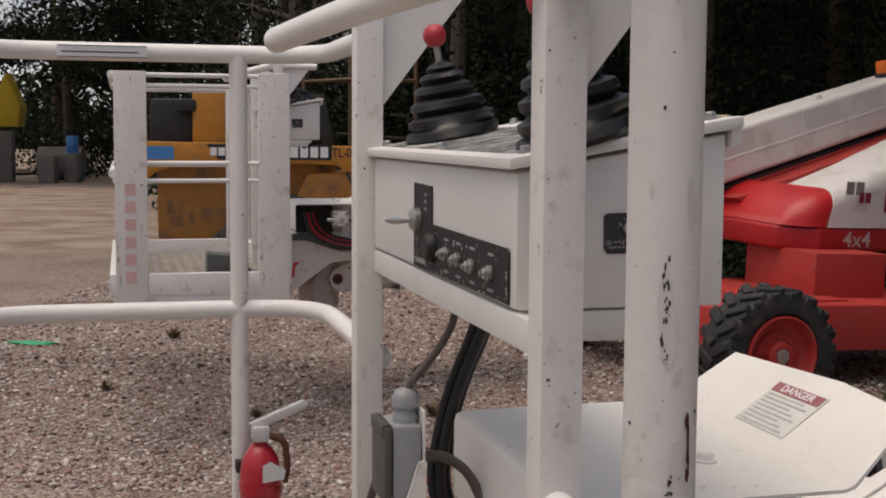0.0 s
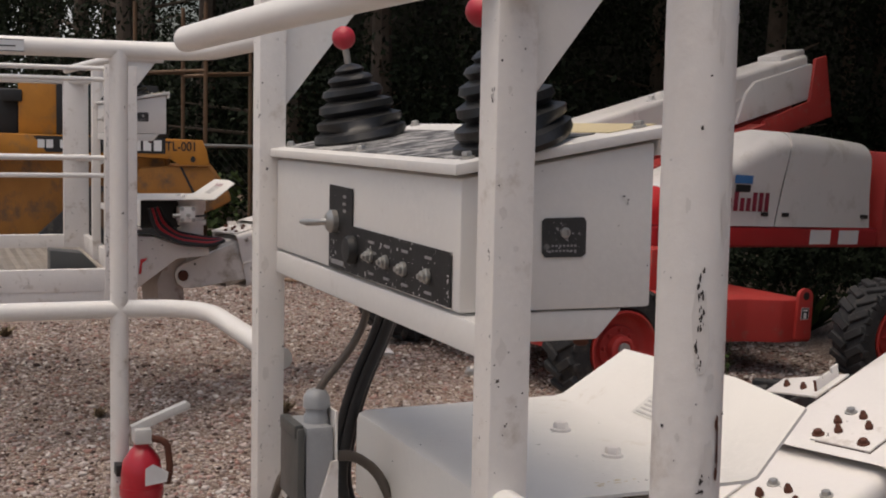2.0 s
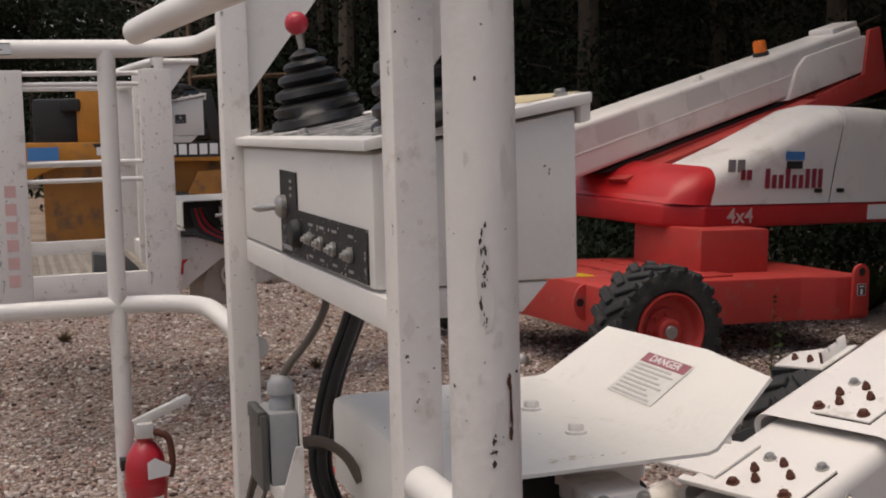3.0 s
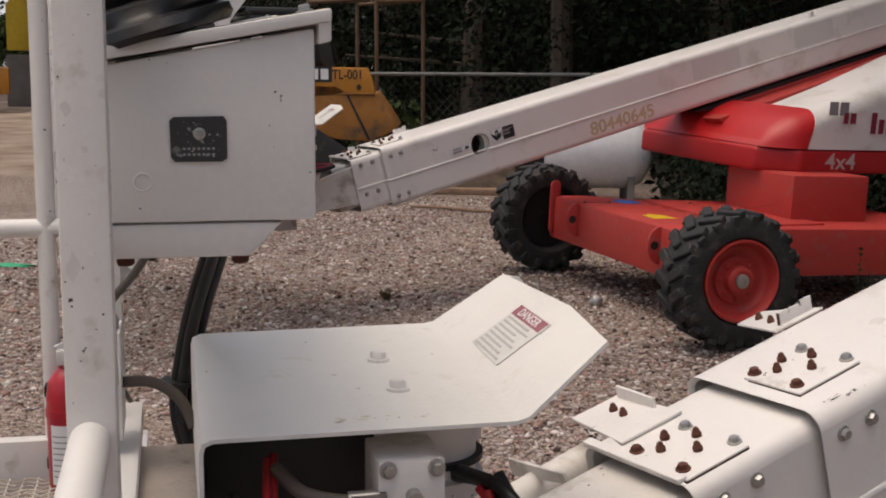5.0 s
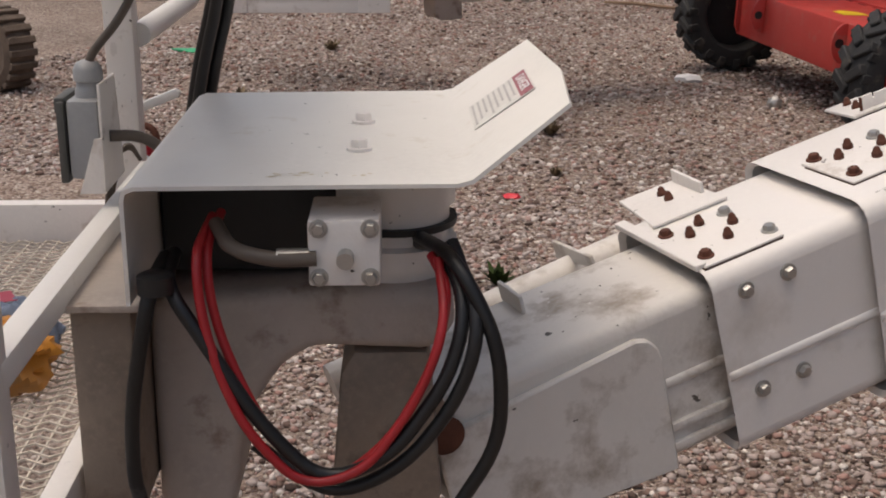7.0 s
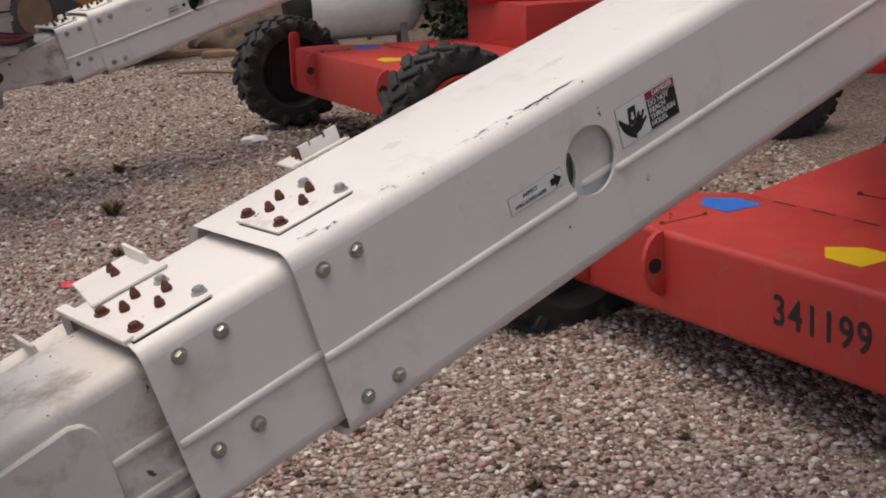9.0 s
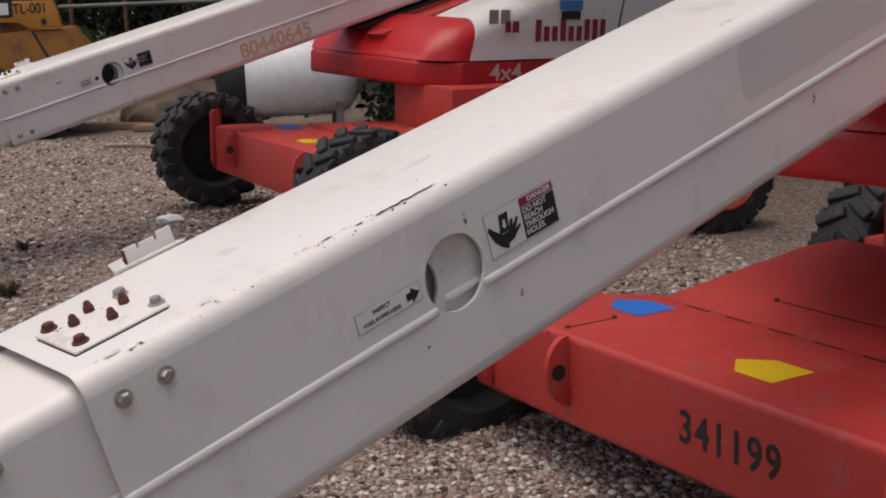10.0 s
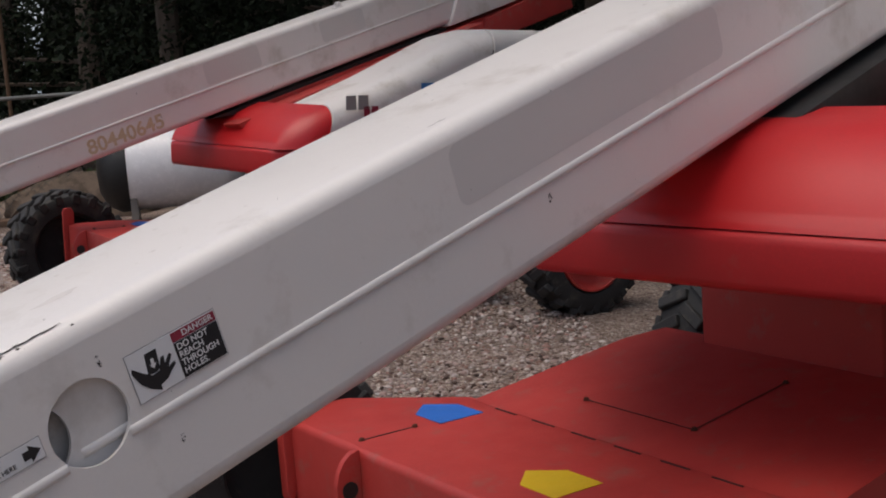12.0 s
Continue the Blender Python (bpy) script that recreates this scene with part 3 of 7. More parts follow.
    # side pad bolts
    for s in (-0.711, -0.630):
        for w in (0.112, -0.173):
            fastener("bolt", HEX["steel"], boom, (s, -0.001, w), (0, -1, 0), 1.05, bt)
    for s in (-0.934 + mo, -0.844 + mo):
        for w in (0.102, -0.102):
            fastener("bolt", HEX["steel"], mid, (s, 0.023, w), (0, -1, 0), 1.05, bt)
    # stickers on the near side
    side = bt @ face_on((0, -0.0015, 0), (1, 0, 0), (0, 0, 1)) @ Matrix.Translation((0, 0.006, 0))

    def film(name, x0, y0, x1, y1, material, lift_off=0.0):
        b = B()
        sheet(b, side @ Matrix.Translation((0, 0, lift_off)), x0, y0, x1, y1, 0.0008)
        return part(name, b, material, boom)

    def coat_of_paint(x0, y0, x1, y1):
        """A brushed-over field with round corners, no thicker than paint."""
        q = []
        for cx, cy, a0 in ((x1 - 0.03, y1 - 0.03, 0), (x0 + 0.03, y1 - 0.03, 90), (x0 + 0.03, y0 + 0.03, 180), (x1 - 0.03, y0 + 0.03, 270)):
            q += [(cx + 0.03 * math.cos(radians(a0 + 15 * k)), cy + 0.03 * math.sin(radians(a0 + 15 * k))) for k in range(7)]
        flat = bt @ face_on((0, -0.0004, 0), (1, 0, 0), (0, 0, 1))
        b = B()
        b.faces.new([b.verts.new(flat @ Vector((x, y, 0))) for x, y in q])
        return part("overpainted_patch", b, PATCH, boom)

    film("sticker", 0.102, -0.024, 0.30, 0.068, PAPER)
    film("sticker_field", 0.200, -0.022, 0.298, 0.046, INK, 0.0012)
    film("sticker_field", 0.200, 0.048, 0.298, 0.066, INK_RED if detail else INK, 0.0012)
    film("sticker_edge", -0.2505, -0.0175, -0.0885, 0.0225, INK_GREY, -0.0008)
    film("sticker", -0.249, -0.016, -0.090, 0.021, PAPER)
    film("sticker_edge", 0.1005, -0.0255, 0.3015, 0.0695, INK_GREY, -0.0008)
    up = side @ Matrix.Translation((0, 0, 0.0012))
    # pinched hand under a press, with a pale arrow in the press
    for name, pts in (("hand_mark", ((0.104, 0.034), (0.115, 0.008), (0.130, -0.008), (0.150, -0.020), (0.151, -0.010), (0.168, -0.006), (0.180, 0.004), (0.192, 0.012), (0.191, 0.018), (0.176, 0.013), (0.190, 0.032), (0.185, 0.036), (0.172, 0.022), (0.174, 0.037), (0.167, 0.036), (0.158, 0.016), (0.142, 0.013), (0.124, 0.027), (0.107, 0.043))),
                      ("press_mark", ((0.134, 0.018), (0.139, 0.056), (0.164, 0.056), (0.160, 0.019), (0.150, 0.016), (0.142, 0.016))),
                      ("arrow_mark", ((-0.127, -0.006), (-0.114, -0.006), (-0.114, -0.014), (-0.094, 0.002), (-0.114, 0.017), (-0.114, 0.009), (-0.127, 0.009)))):
        part(name, prism(B(), [up @ Vector((x, y, 0)) for x, y in pts], up.to_3x3() @ Vector((0, 0, 0.0008))), INK, boom)
    over = side @ Matrix.Translation((0, 0, 0.0021))
    part("press_arrow", prism(B(), [over @ Vector((x, y, 0)) for x, y in ((0.149, 0.024), (0.156, 0.033), (0.152, 0.033), (0.153, 0.043), (0.147, 0.043), (0.146, 0.033), (0.142, 0.033))], over.to_3x3() @ Vector((0, 0, 0.0006))), PAPER, boom)
    if detail:
        for i, t in enumerate(("DO NOT", "REACH", "THROUGH", "HOLES.")):
            letters("warning_word", t, 0.0172, side @ Matrix.Translation((0.204, 0.037 - 0.0158 * i, 0.0024)), PAPER, boom)
        letters("warning_word", "DANGER", 0.0165, side @ Matrix.Translation((0.222, 0.057, 0.0024)), PAPER, boom, squeeze=1.05)
        letters("label_word", "INSPECT", 0.0115, side @ Matrix.Translation((-0.187, 0.011, 0.0012)), INK, boom, "CENTER")
        letters("label_word", "WIRE ROPES HERE", 0.0115, side @ Matrix.Translation((-0.190, -0.006, 0.0012)), INK, boom, "CENTER")
        coat_of_paint(0.965, -0.008, 2.03, 0.135)
        disc = bt.inverted() @ Vector((-1.58, 0.04, 0.69))
        bpart("tip_pin", lathe(B(), [(0.034, 0.0), (0.034, 0.004), (0.03, 0.006), (0.012, 0.007)], Matrix.Translation((disc.x, 0.04, disc.z)) @ Matrix.Rotation(radians(90), 4, "X"), 24), RUST, fly, "rusty pin end")
    else:
        for x_, y_ in ((0.185, 0.03), (0.185, 0.01), (-0.23, 0.004), (-0.23, -0.014)):
            bars("label_line", side @ Matrix.Translation((0, 0, 0.0024)), [(x_, y_, x_ + 0.075, y_ + 0.010)], INK_GREY, boom)
        coat_of_paint(2.0, -0.03, 2.5, 0.135)
        coat_of_paint(3.1, -0.03, 3.55, 0.135)
    if stencil:
        letters("stencil_number", stencil, 0.138, side @ Matrix.Translation((0.955, -0.155, 0.001)), INK_TAN, boom, squeeze=1.12, bold=0.02)
    if not detail:
        bpart("top_clamp", box(box(B(), (3.353, 0.05, T - 0.001), (3.433, 0.12, T + 0.008), 0.002), (3.373, 0.06, T + 0.008), (3.413, 0.10, T + 0.045), 0.005), WHITE_WORN, boom)
    # beacon, boom end
    bm = lathe(B(), [(0.075, 0.0), (0.075, 0.03), (0.05, 0.04)], Matrix.Translation((4.4, 0.2, T)), 20)
    beacon = bpart("beacon_base", bm, BLACK, boom)
    bm = lathe(B(), [(0.06, 0.03), (0.06, 0.12), (0.05, 0.14)], Matrix.Translation((4.4, 0.2, T)), 20)
    bpart("beacon_lens", bm, ORANGE, beacon, "amber beacon lens")
    bm = B()
    prism(bm, [(4.4, -0.03, -0.26), (5.7, -0.03, -0.26), (5.7, -0.03, 0.08), (4.75, -0.03, 0.08), (4.6, -0.03, 0.0)], (0, W + 0.06, 0), 0.02)
    box(bm, (5.3, 0.05, T - 0.01), (5.7, W - 0.05, T + 0.05), 0.02)
    bpart("boom_heel", bm, WHITE_BOOM, boom)
    bm = B()
    for y in (-0.06, W + 0.02):
        prism(bm, [(4.7, y, -0.5), (5.9, y, -0.5), (5.9, y, 0.12), (5.72, y, 0.12), (5.55, y, -0.27), (4.8, y, -0.30)], (0, 0.04, 0), 0.01)
    prism(bm, [(2.3, 0.0, -0.29), (5.2, 0.0, -0.29), (5.2, 0.0, -0.55), (2.6, 0.0, -0.50)], (0, W, 0), 0.02)
    if detail:
        prism(bm, [(2.95, -0.22, -0.36), (4.6, -0.22, -0.30), (4.6, -0.22, -0.8), (2.95, -0.22, -0.55)], (0, 0.20, 0), 0.02)
    else:
        prism(bm, [(2.0, -0.22, -0.318), (4.6, -0.22, -0.29), (4.6, -0.22, -0.8), (2.15, -0.22, -0.50)], (0, 0.20, 0), 0.012)
    # black strip stands in for the shaded gap below the boom
    rest = B()
    r0 = 2.2 if detail else 1.95
    ry, rw = (-0.06, W + 0.08) if detail else (0.02, W - 0.04)
    prism(rest, [(r0, ry, -0.262), (4.4, ry, -0.262), (4.4, ry, -0.42 if detail else -0.32), (r0 + 0.3, ry, -0.40 if detail else -0.32)], (0, rw, 0), 0.01)
    bpart("boom_rest", rest, BLACK, lift, "black strip painted as the shaded gap under the boom")
    bpart("riser_frame", bm, RED, lift, "red riser frame under the boom")

    # chassis, in its own pose under the turntable
    under = new("chassis_frame")
    under.parent = lift
    under.matrix_basis = m.inverted() @ chassis
    # turntable, lying along the boom and a little low at the rear
    zb, zt, drop = TT["zb"], TT["zt"], TT["drop"]
    yn, yf, x0 = -0.9, 0.85, TT["x0"]
    sit = Matrix.Translation((x0, yn, zb)) @ Matrix.Rotation(radians(drop), 4, "Y") @ Matrix.Rotation(radians(TT["roll"]), 4, "X") @ Matrix.Translation((-x0, -yn, -zb))

    def tpart(name, bm, material, parent, lab=""):
        bmesh.ops.transform(bm, matrix=sit, verts=bm.verts[:])
        return part(name, bm, material, parent, lab)

    bm = B()
    prism(bm, [(x0, yn + 0.22, zb), (x0 + 0.26, yn, zb), (5.4, yn, zb), (5.4, yf, zb), (x0 + 0.26, yf, zb), (x0, yf - 0.22, zb)], (0, 0, zt - zb), 0.03, 3)
    table = tpart("turntable", bm, RED_DARK, lift, "red turntable deck")
    def hood(stations, y0, y1, r):
        """A moulded cover lofted along the boom: foot s, top s, height and inset at each station."""
        b = B()
        rings = []
        for sb, st, h, inset in stations:
            ya, yb, q = y0 + inset, y1 - inset, min(r, h * 0.8)
            sec = [(ya, 0.0), (ya + 0.02 * h, (h - q) * 0.5)]
            sec += [(ya + 0.02 * h + q * (1 - math.cos(radians(15 * k))), h - q + q * math.sin(radians(15 * k))) for k in range(7)]
            sec += [(yb - q * (1 - math.cos(radians(90 - 15 * k))), h - q + q * math.sin(radians(90 - 15 * k))) for k in range(7)]
            sec += [(yb, 0.0)]
            rings.append([b.verts.new((sb + (st - sb) * z / max(h, 0.01), y, zt + 0.004 + z)) for y, z in sec])
        for p, q in zip(rings, rings[1:]):
            for k in range(len(p) - 1):
                b.faces.new((p[k], p[k + 1], q[k + 1], q[k]))
        b.faces.new(rings[0])
        b.faces.new(rings[-1][::-1])
        bmesh.ops.recalc_face_normals(b, faces=b.faces[:])
        return b

    n0 = x0 + 0.02
    tpart("nose_cover", hood([(n0, n0 + 0.03, 0.05, 0.20), (n0 + 0.05, n0 + 0.10, 0.14, 0.14), (n0 + 0.14, n0 + 0.20, 0.22, 0.05), (n0 + 0.24, n0 + 0.30, 0.26, 0.012), (2.27, 2.37, 0.29, 0.006)], yn, yf, 0.17), RED_GLOSS, table, "glossy red moulded nose cover")
    for a, b in ((yn, -0.24), (0.5, yf + 0.3)):
        cover = tpart("engine_cover", hood([(2.28, 2.38, 0.295, 0.004), (2.8, 2.9, 0.47, 0), (3.5, 3.66, 0.76, 0), (3.74, 3.93, 0.81, 0)], a, b, 0.17), WHITE_BOOM, table, "white moulded engine cover")
        rear = tpart("rear_cover", hood([(3.765, 3.955, 0.815, 0), (4.4, 4.5, 0.81, 0), (5.27, 5.2, 0.78, 0.02)], a, b, 0.17), WHITE_BOOM, table)
        bm = B()
        prism(bm, [(3.735, a + 0.012, zt + 0.01), (3.77, a + 0.012, zt + 0.01), (3.94, a + 0.03, zt + 0.66), (3.905, a + 0.03, zt + 0.66)], (0, 0.02, 0))
        tpart("cover_seal", bm, BLACK, cover)
        for x, host in ((3.55, cover), (3.85, rear), (5.1, rear)):
            tpart("latch", box(B(), (x, a - 0.008, zt + 0.09), (x + 0.09, a + 0.05, zt + 0.125), 0.004), BLACK, host)
        if a == yn:
            mm = sit @ face_on((0, yn, zt), (1, 0, 0), (0, 0, 1)) @ Matrix.Translation((0, 0, 0.002))
            band = sit @ face_on((0, yn - 0.002, 0), (1, 0, 0), (0, 0, 1))
            for x, y, w_, h_, ink in ((2.44, 0.26, 0.09, 0.10, INK_GREY), (2.55, 0.26, 0.09, 0.10, INK_GREY), (2.60, 0.20, 0.05, 0.08, INK_RED), (2.67, 0.20, 0.06, 0.08, INK_RED), (3.14, 0.36, 0.24, 0.07, LIGHT_BLUE), (3.16, 0.29, 0.2, 0.06, INK)):
                bars("cover_mark", mm, [(x, y, x + w_, y + h_)], ink, cover)
            for i in range(9):
                bars("maker_mark", mm, [(2.90 + 0.085 * i, 0.13, 2.955 + 0.085 * i, 0.13 + (0.16 if i in (0, 3, 6, 7, 8) else 0.11))], INK_RED, cover)
            for x in (4.3, 4.75):
                bars("warning_label", band, [(x, zb + 0.03, x + 0.32, zt - 0.02)], PAPER, table)
            letters("drive_mark", "4x4", 0.17, band @ Matrix.Translation((2.46, (zb + zt) / 2, 0.001)), mat("faded_white_mark", (0.55, 0.45, 0.42), 0.6), table, squeeze=1.25)
    bm = B()
    box(bm, (5.42, yn - 0.02, zb), (5.72, yf + 0.02, zt + 0.72), 0.05)
    tpart("counterweight", bm, RED, table)

    zc, zo = CH["top"], CH["bottom"]
    hw = CH["half"]
    zu = zb - chassis.translation.z - 0.03
    bm = B()
    if detail:
        prism(bm, [(0, -hw - 0.05, zo), (0.38, -hw - 0.05, zo), (0.64, -0.90, zo), (0.64, 0.76, zo), (0.3, hw + 0.07, zo), (0, hw + 0.07, zo)], (0, 0, zc + 0.01 - zo), 0.025, 3)
        box(bm, (0.6, -0.55, zo + 0.02), (2.3, 0.55, zc - 0.02), 0.03)
        # deck rising and narrowing towards the pedestal
        ring = [[bm.verts.new(p) for p in ((x, -w - 0.2, zo + 0.12), (x, w, zo + 0.12), (x, w, z), (x, -w - 0.2, z))] for x, w, z in ((0.60, 0.70, zc + 0.012), (1.30, 0.66, zc + 0.12), (1.5, 0.64, zc + 0.13), (1.56, 0.60, zc - 0.04))]
        for p, q in zip(ring, ring[1:]):
            for i in range(4):
                bm.faces.new((p[i], p[(i + 1) % 4], q[(i + 1) % 4], q[i]))
        box(bm, (2.1, -hw, zo), (2.72, hw, zc), 0.02)
    else:
        # one long low box, waisted between the wheels
        near = [(0, -hw), (0.3, -hw), (0.64, -0.80), (1.85, -0.80), (2.12, -0.88), (2.45, -0.88)]
        prism(bm, [(x, y, zo) for x, y in near] + [(x, -y, zo) for x, y in near[::-1]], (0, 0, zc + 0.01 - zo), 0.02, 2)
        prism(bm, [(0.62, -0.72, zc + 0.005), (1.35, -0.62, zc + 0.005), (1.35, 0.62, zc + 0.005), (0.62, 0.72, zc + 0.005)], (0, 0, 0.02), 0.008)
    body = part("chassis", bm, RED, lift, "faded red steel chassis")
    body.parent = under
    bm = B()
    if detail:
        box(bm, (1.42, -0.45, zc - 0.03), (2.2, 0.36, zu - 0.05), 0.02)
        lathe(bm, [(0.44, zu - 0.08), (0.44, zu + 0.0)], Matrix.Translation((1.85, -0.1, 0)), 36)
    else:
        box(bm, (1.2, -0.42, zc - 0.03), (1.85, 0.45, zu + 0.10), 0.02)
    part("pedestal", bm, RED, under)
    for x in (0.07, 2.6):
        for s in (-1, 1):
            back = x > 1 and s < 0 and not detail
            tyre_wheel(under, (x + (0.12 if back else 0.0), 1.32 if s > 0 else -CH["track"] + (0.09 if back else 0.0), 0.425), s)
    for x0, d in ((0.0, -1), (2.72 if detail else 2.45, 1)):
        for y in (-0.98 if detail else -0.72, 0.49 if detail else 0.55):
            bm = B()
            k_ = 1.35
            q = [(x0, y, zc - 0.115 - 0.095 * k_)] + [(x0 + d * 0.07 * k_ * math.sin(radians(k)), y, zc - 0.115 - 0.095 * k_ * math.cos(radians(k))) for k in range(20, 180, 20)] + [(x0, y, zc - 0.115 + 0.095 * k_)]
            prism(bm, q, (0, 0.025, 0), 0.004)
            lug = part("tie_down_lug", bm, RED, under)
            part("lug_eye", cyl(B(), (x0 + d * 0.046, y - 0.002, zc - 0.115), (x0 + d * 0.046, y + 0.027, zc - 0.115), 0.029, 18), BLACK, lug)
    # upright lug plate with its eye and decal at the rear corner
    for y in (-0.915,) if not detail else ():
        top = [(2.335 + 0.075 * math.cos(radians(k)), y, zc + 0.03 + 0.075 * math.sin(radians(k))) for k in range(0, 181, 15)]
        plate = part("lug_plate", prism(B(), [(2.25, y, zo + 0.03), (2.42, y, zo + 0.03)] + top, (0, 0.03, 0), 0.004), RED, under)
        part("lug_eye", cyl(B(), (2.335, y - 0.002, zc + 0.045), (2.335, y + 0.032, zc + 0.045), 0.032, 20), BLACK, plate)
        dm = face_on((0, y - 0.0005, 0), (1, 0, 0), (0, 0, 1))
        for mark, ink, up_by in (((2.295, zc - 0.135, 2.375, zc - 0.045), PAPER, 0.0), ((2.299, zc - 0.131, 2.371, zc - 0.049), INK, 0.001), ((2.322, zc - 0.127, 2.348, zc - 0.085), PAPER, 0.002), ((2.312, zc - 0.072, 2.358, zc - 0.06), PAPER, 0.002)):
            bars("plate_decal", dm @ Matrix.Translation((0, 0, up_by)), [mark], ink, plate)
    bm = B()
    prism(bm, [(-0.01, 0.98, zc - 0.3), (-0.035, 0.98, zc - 0.25), (-0.035, 0.98, zc + 0.10), (-0.02, 0.98, zc + 0.13), (0.03, 0.98, zc + 0.13), (0.045, 0.98, zc + 0.10), (0.045, 0.98, zc - 0.02)], (0, 0.03, 0), 0.008)
    part("corner_lug", bm, RED, under)
    for (x, y), material in (((0.44, 0.66), BLUE_STICK), ((0.25, -0.2), YELLOW_STICK)):
        bm = B()
        prism(bm, [(x - 0.09, y - 0.12, zc + 0.011), (x + 0.09, y - 0.12, zc + 0.011), (x + 0.09, y + 0.04, zc + 0.011), (x, y + 0.13, zc + 0.011), (x - 0.09, y + 0.04, zc + 0.011)], (0, 0, 0.0015))
        part("arrow_sticker", bm, material, under)
    # access hatch outlined on the rising deck
    def on_ramp(x, y):
        return Vector((x, y, zc + 0.0135 + (x - 0.605) / 0.70 * 0.109 + 0.0015))
    hatch = B()
    for (x0, y0), (x1, y1) in (((0.80, 0.30), (0.80, -0.22)), ((0.80, -0.22), (1.22, -0.22))):
        p, q = on_ramp(x0, y0), on_ramp(x1, y1)
        s = (q - p).normalized().cross(Vector((0, 0, 1))) * 0.003
        prism(hatch, [p - s, q - s, q + s, p + s], (0, 0, 0.0012))
    part("hatch_seam", hatch, SEAM_RED, under)
    for x, y in ((0.80, 0.30), (0.80, -0.22), (1.22, -0.22)):
        fastener("hatch_screw", HEX["rust"], under, on_ramp(x, y), (0, 0, 1), 0.7)
    for i in range(6):
        y = 0.55 - 0.21 * i
        part("deck_seam", box(B(), (0.588, y - 0.12, zc + 0.0095), (0.595, y, zc + 0.0125)), SEAM_RED, under)
    p, q = Vector((0.06, 0.575, zc + 0.0105)), Vector((0.27, 0.575, zc + 0.0105))
    part("deck_seam", prism(B(), [p, q, q + Vector((0, 0.007, 0)), p + Vector((0, 0.007, 0))], (0, 0, 0.0015)), BLACK, under)
    for x in (0.06, 0.27):
        fastener("deck_screw", HEX["rust"], under, (x, 0.578, zc + 0.009), (0, 0, 1), 0.8)
    if detail:
        nm = face_on((-0.002, 0, 0), (0, -1, 0), (0, 0, 1))
        letters("stencil_number", "341199", 0.148, nm @ Matrix.Translation((0.085, zc - 0.155, 0)), INK, under, squeeze=0.87, spacing=1.16, bold=0.017)
    return lift, bt, boom, under


TT_B = dict(x0=1.95, zb=0.89, zt=1.07, drop=2.4, roll=3.0)
TT_A = dict(x0=1.84, zb=0.95, zt=1.11, drop=0.5, roll=0.5)
CH = dict(top=0.62, bottom=0.30, half=1.05, track=1.45)
M_A = pose(1.500, 3.391, 0, 0, 0, 39.92)
M_B = pose(-0.540, 9.402, 0, 0, 0, 38.44)
lift_a, bt_a, boom_a, under_a = boom_lift(M_A, TILT_A, 1.053, pose(2.17, 4.83, -0.24, 0, 0, 29.5), "", "white and red boom lift with a long telescopic boom", True, TT_A)
lift_b, bt_b, boom_b, under_b = boom_lift(M_B, TILT_B, 1.111, pose(0.37, 9.53, 0, 0, 0, 27.8) @ Matrix.Rotation(radians(2.4), 4, "Y") @ Matrix.Rotation(radians(1.0), 4, "X"), "80440645", "white and red boom lift with a tan stencilled boom", False, TT_B)

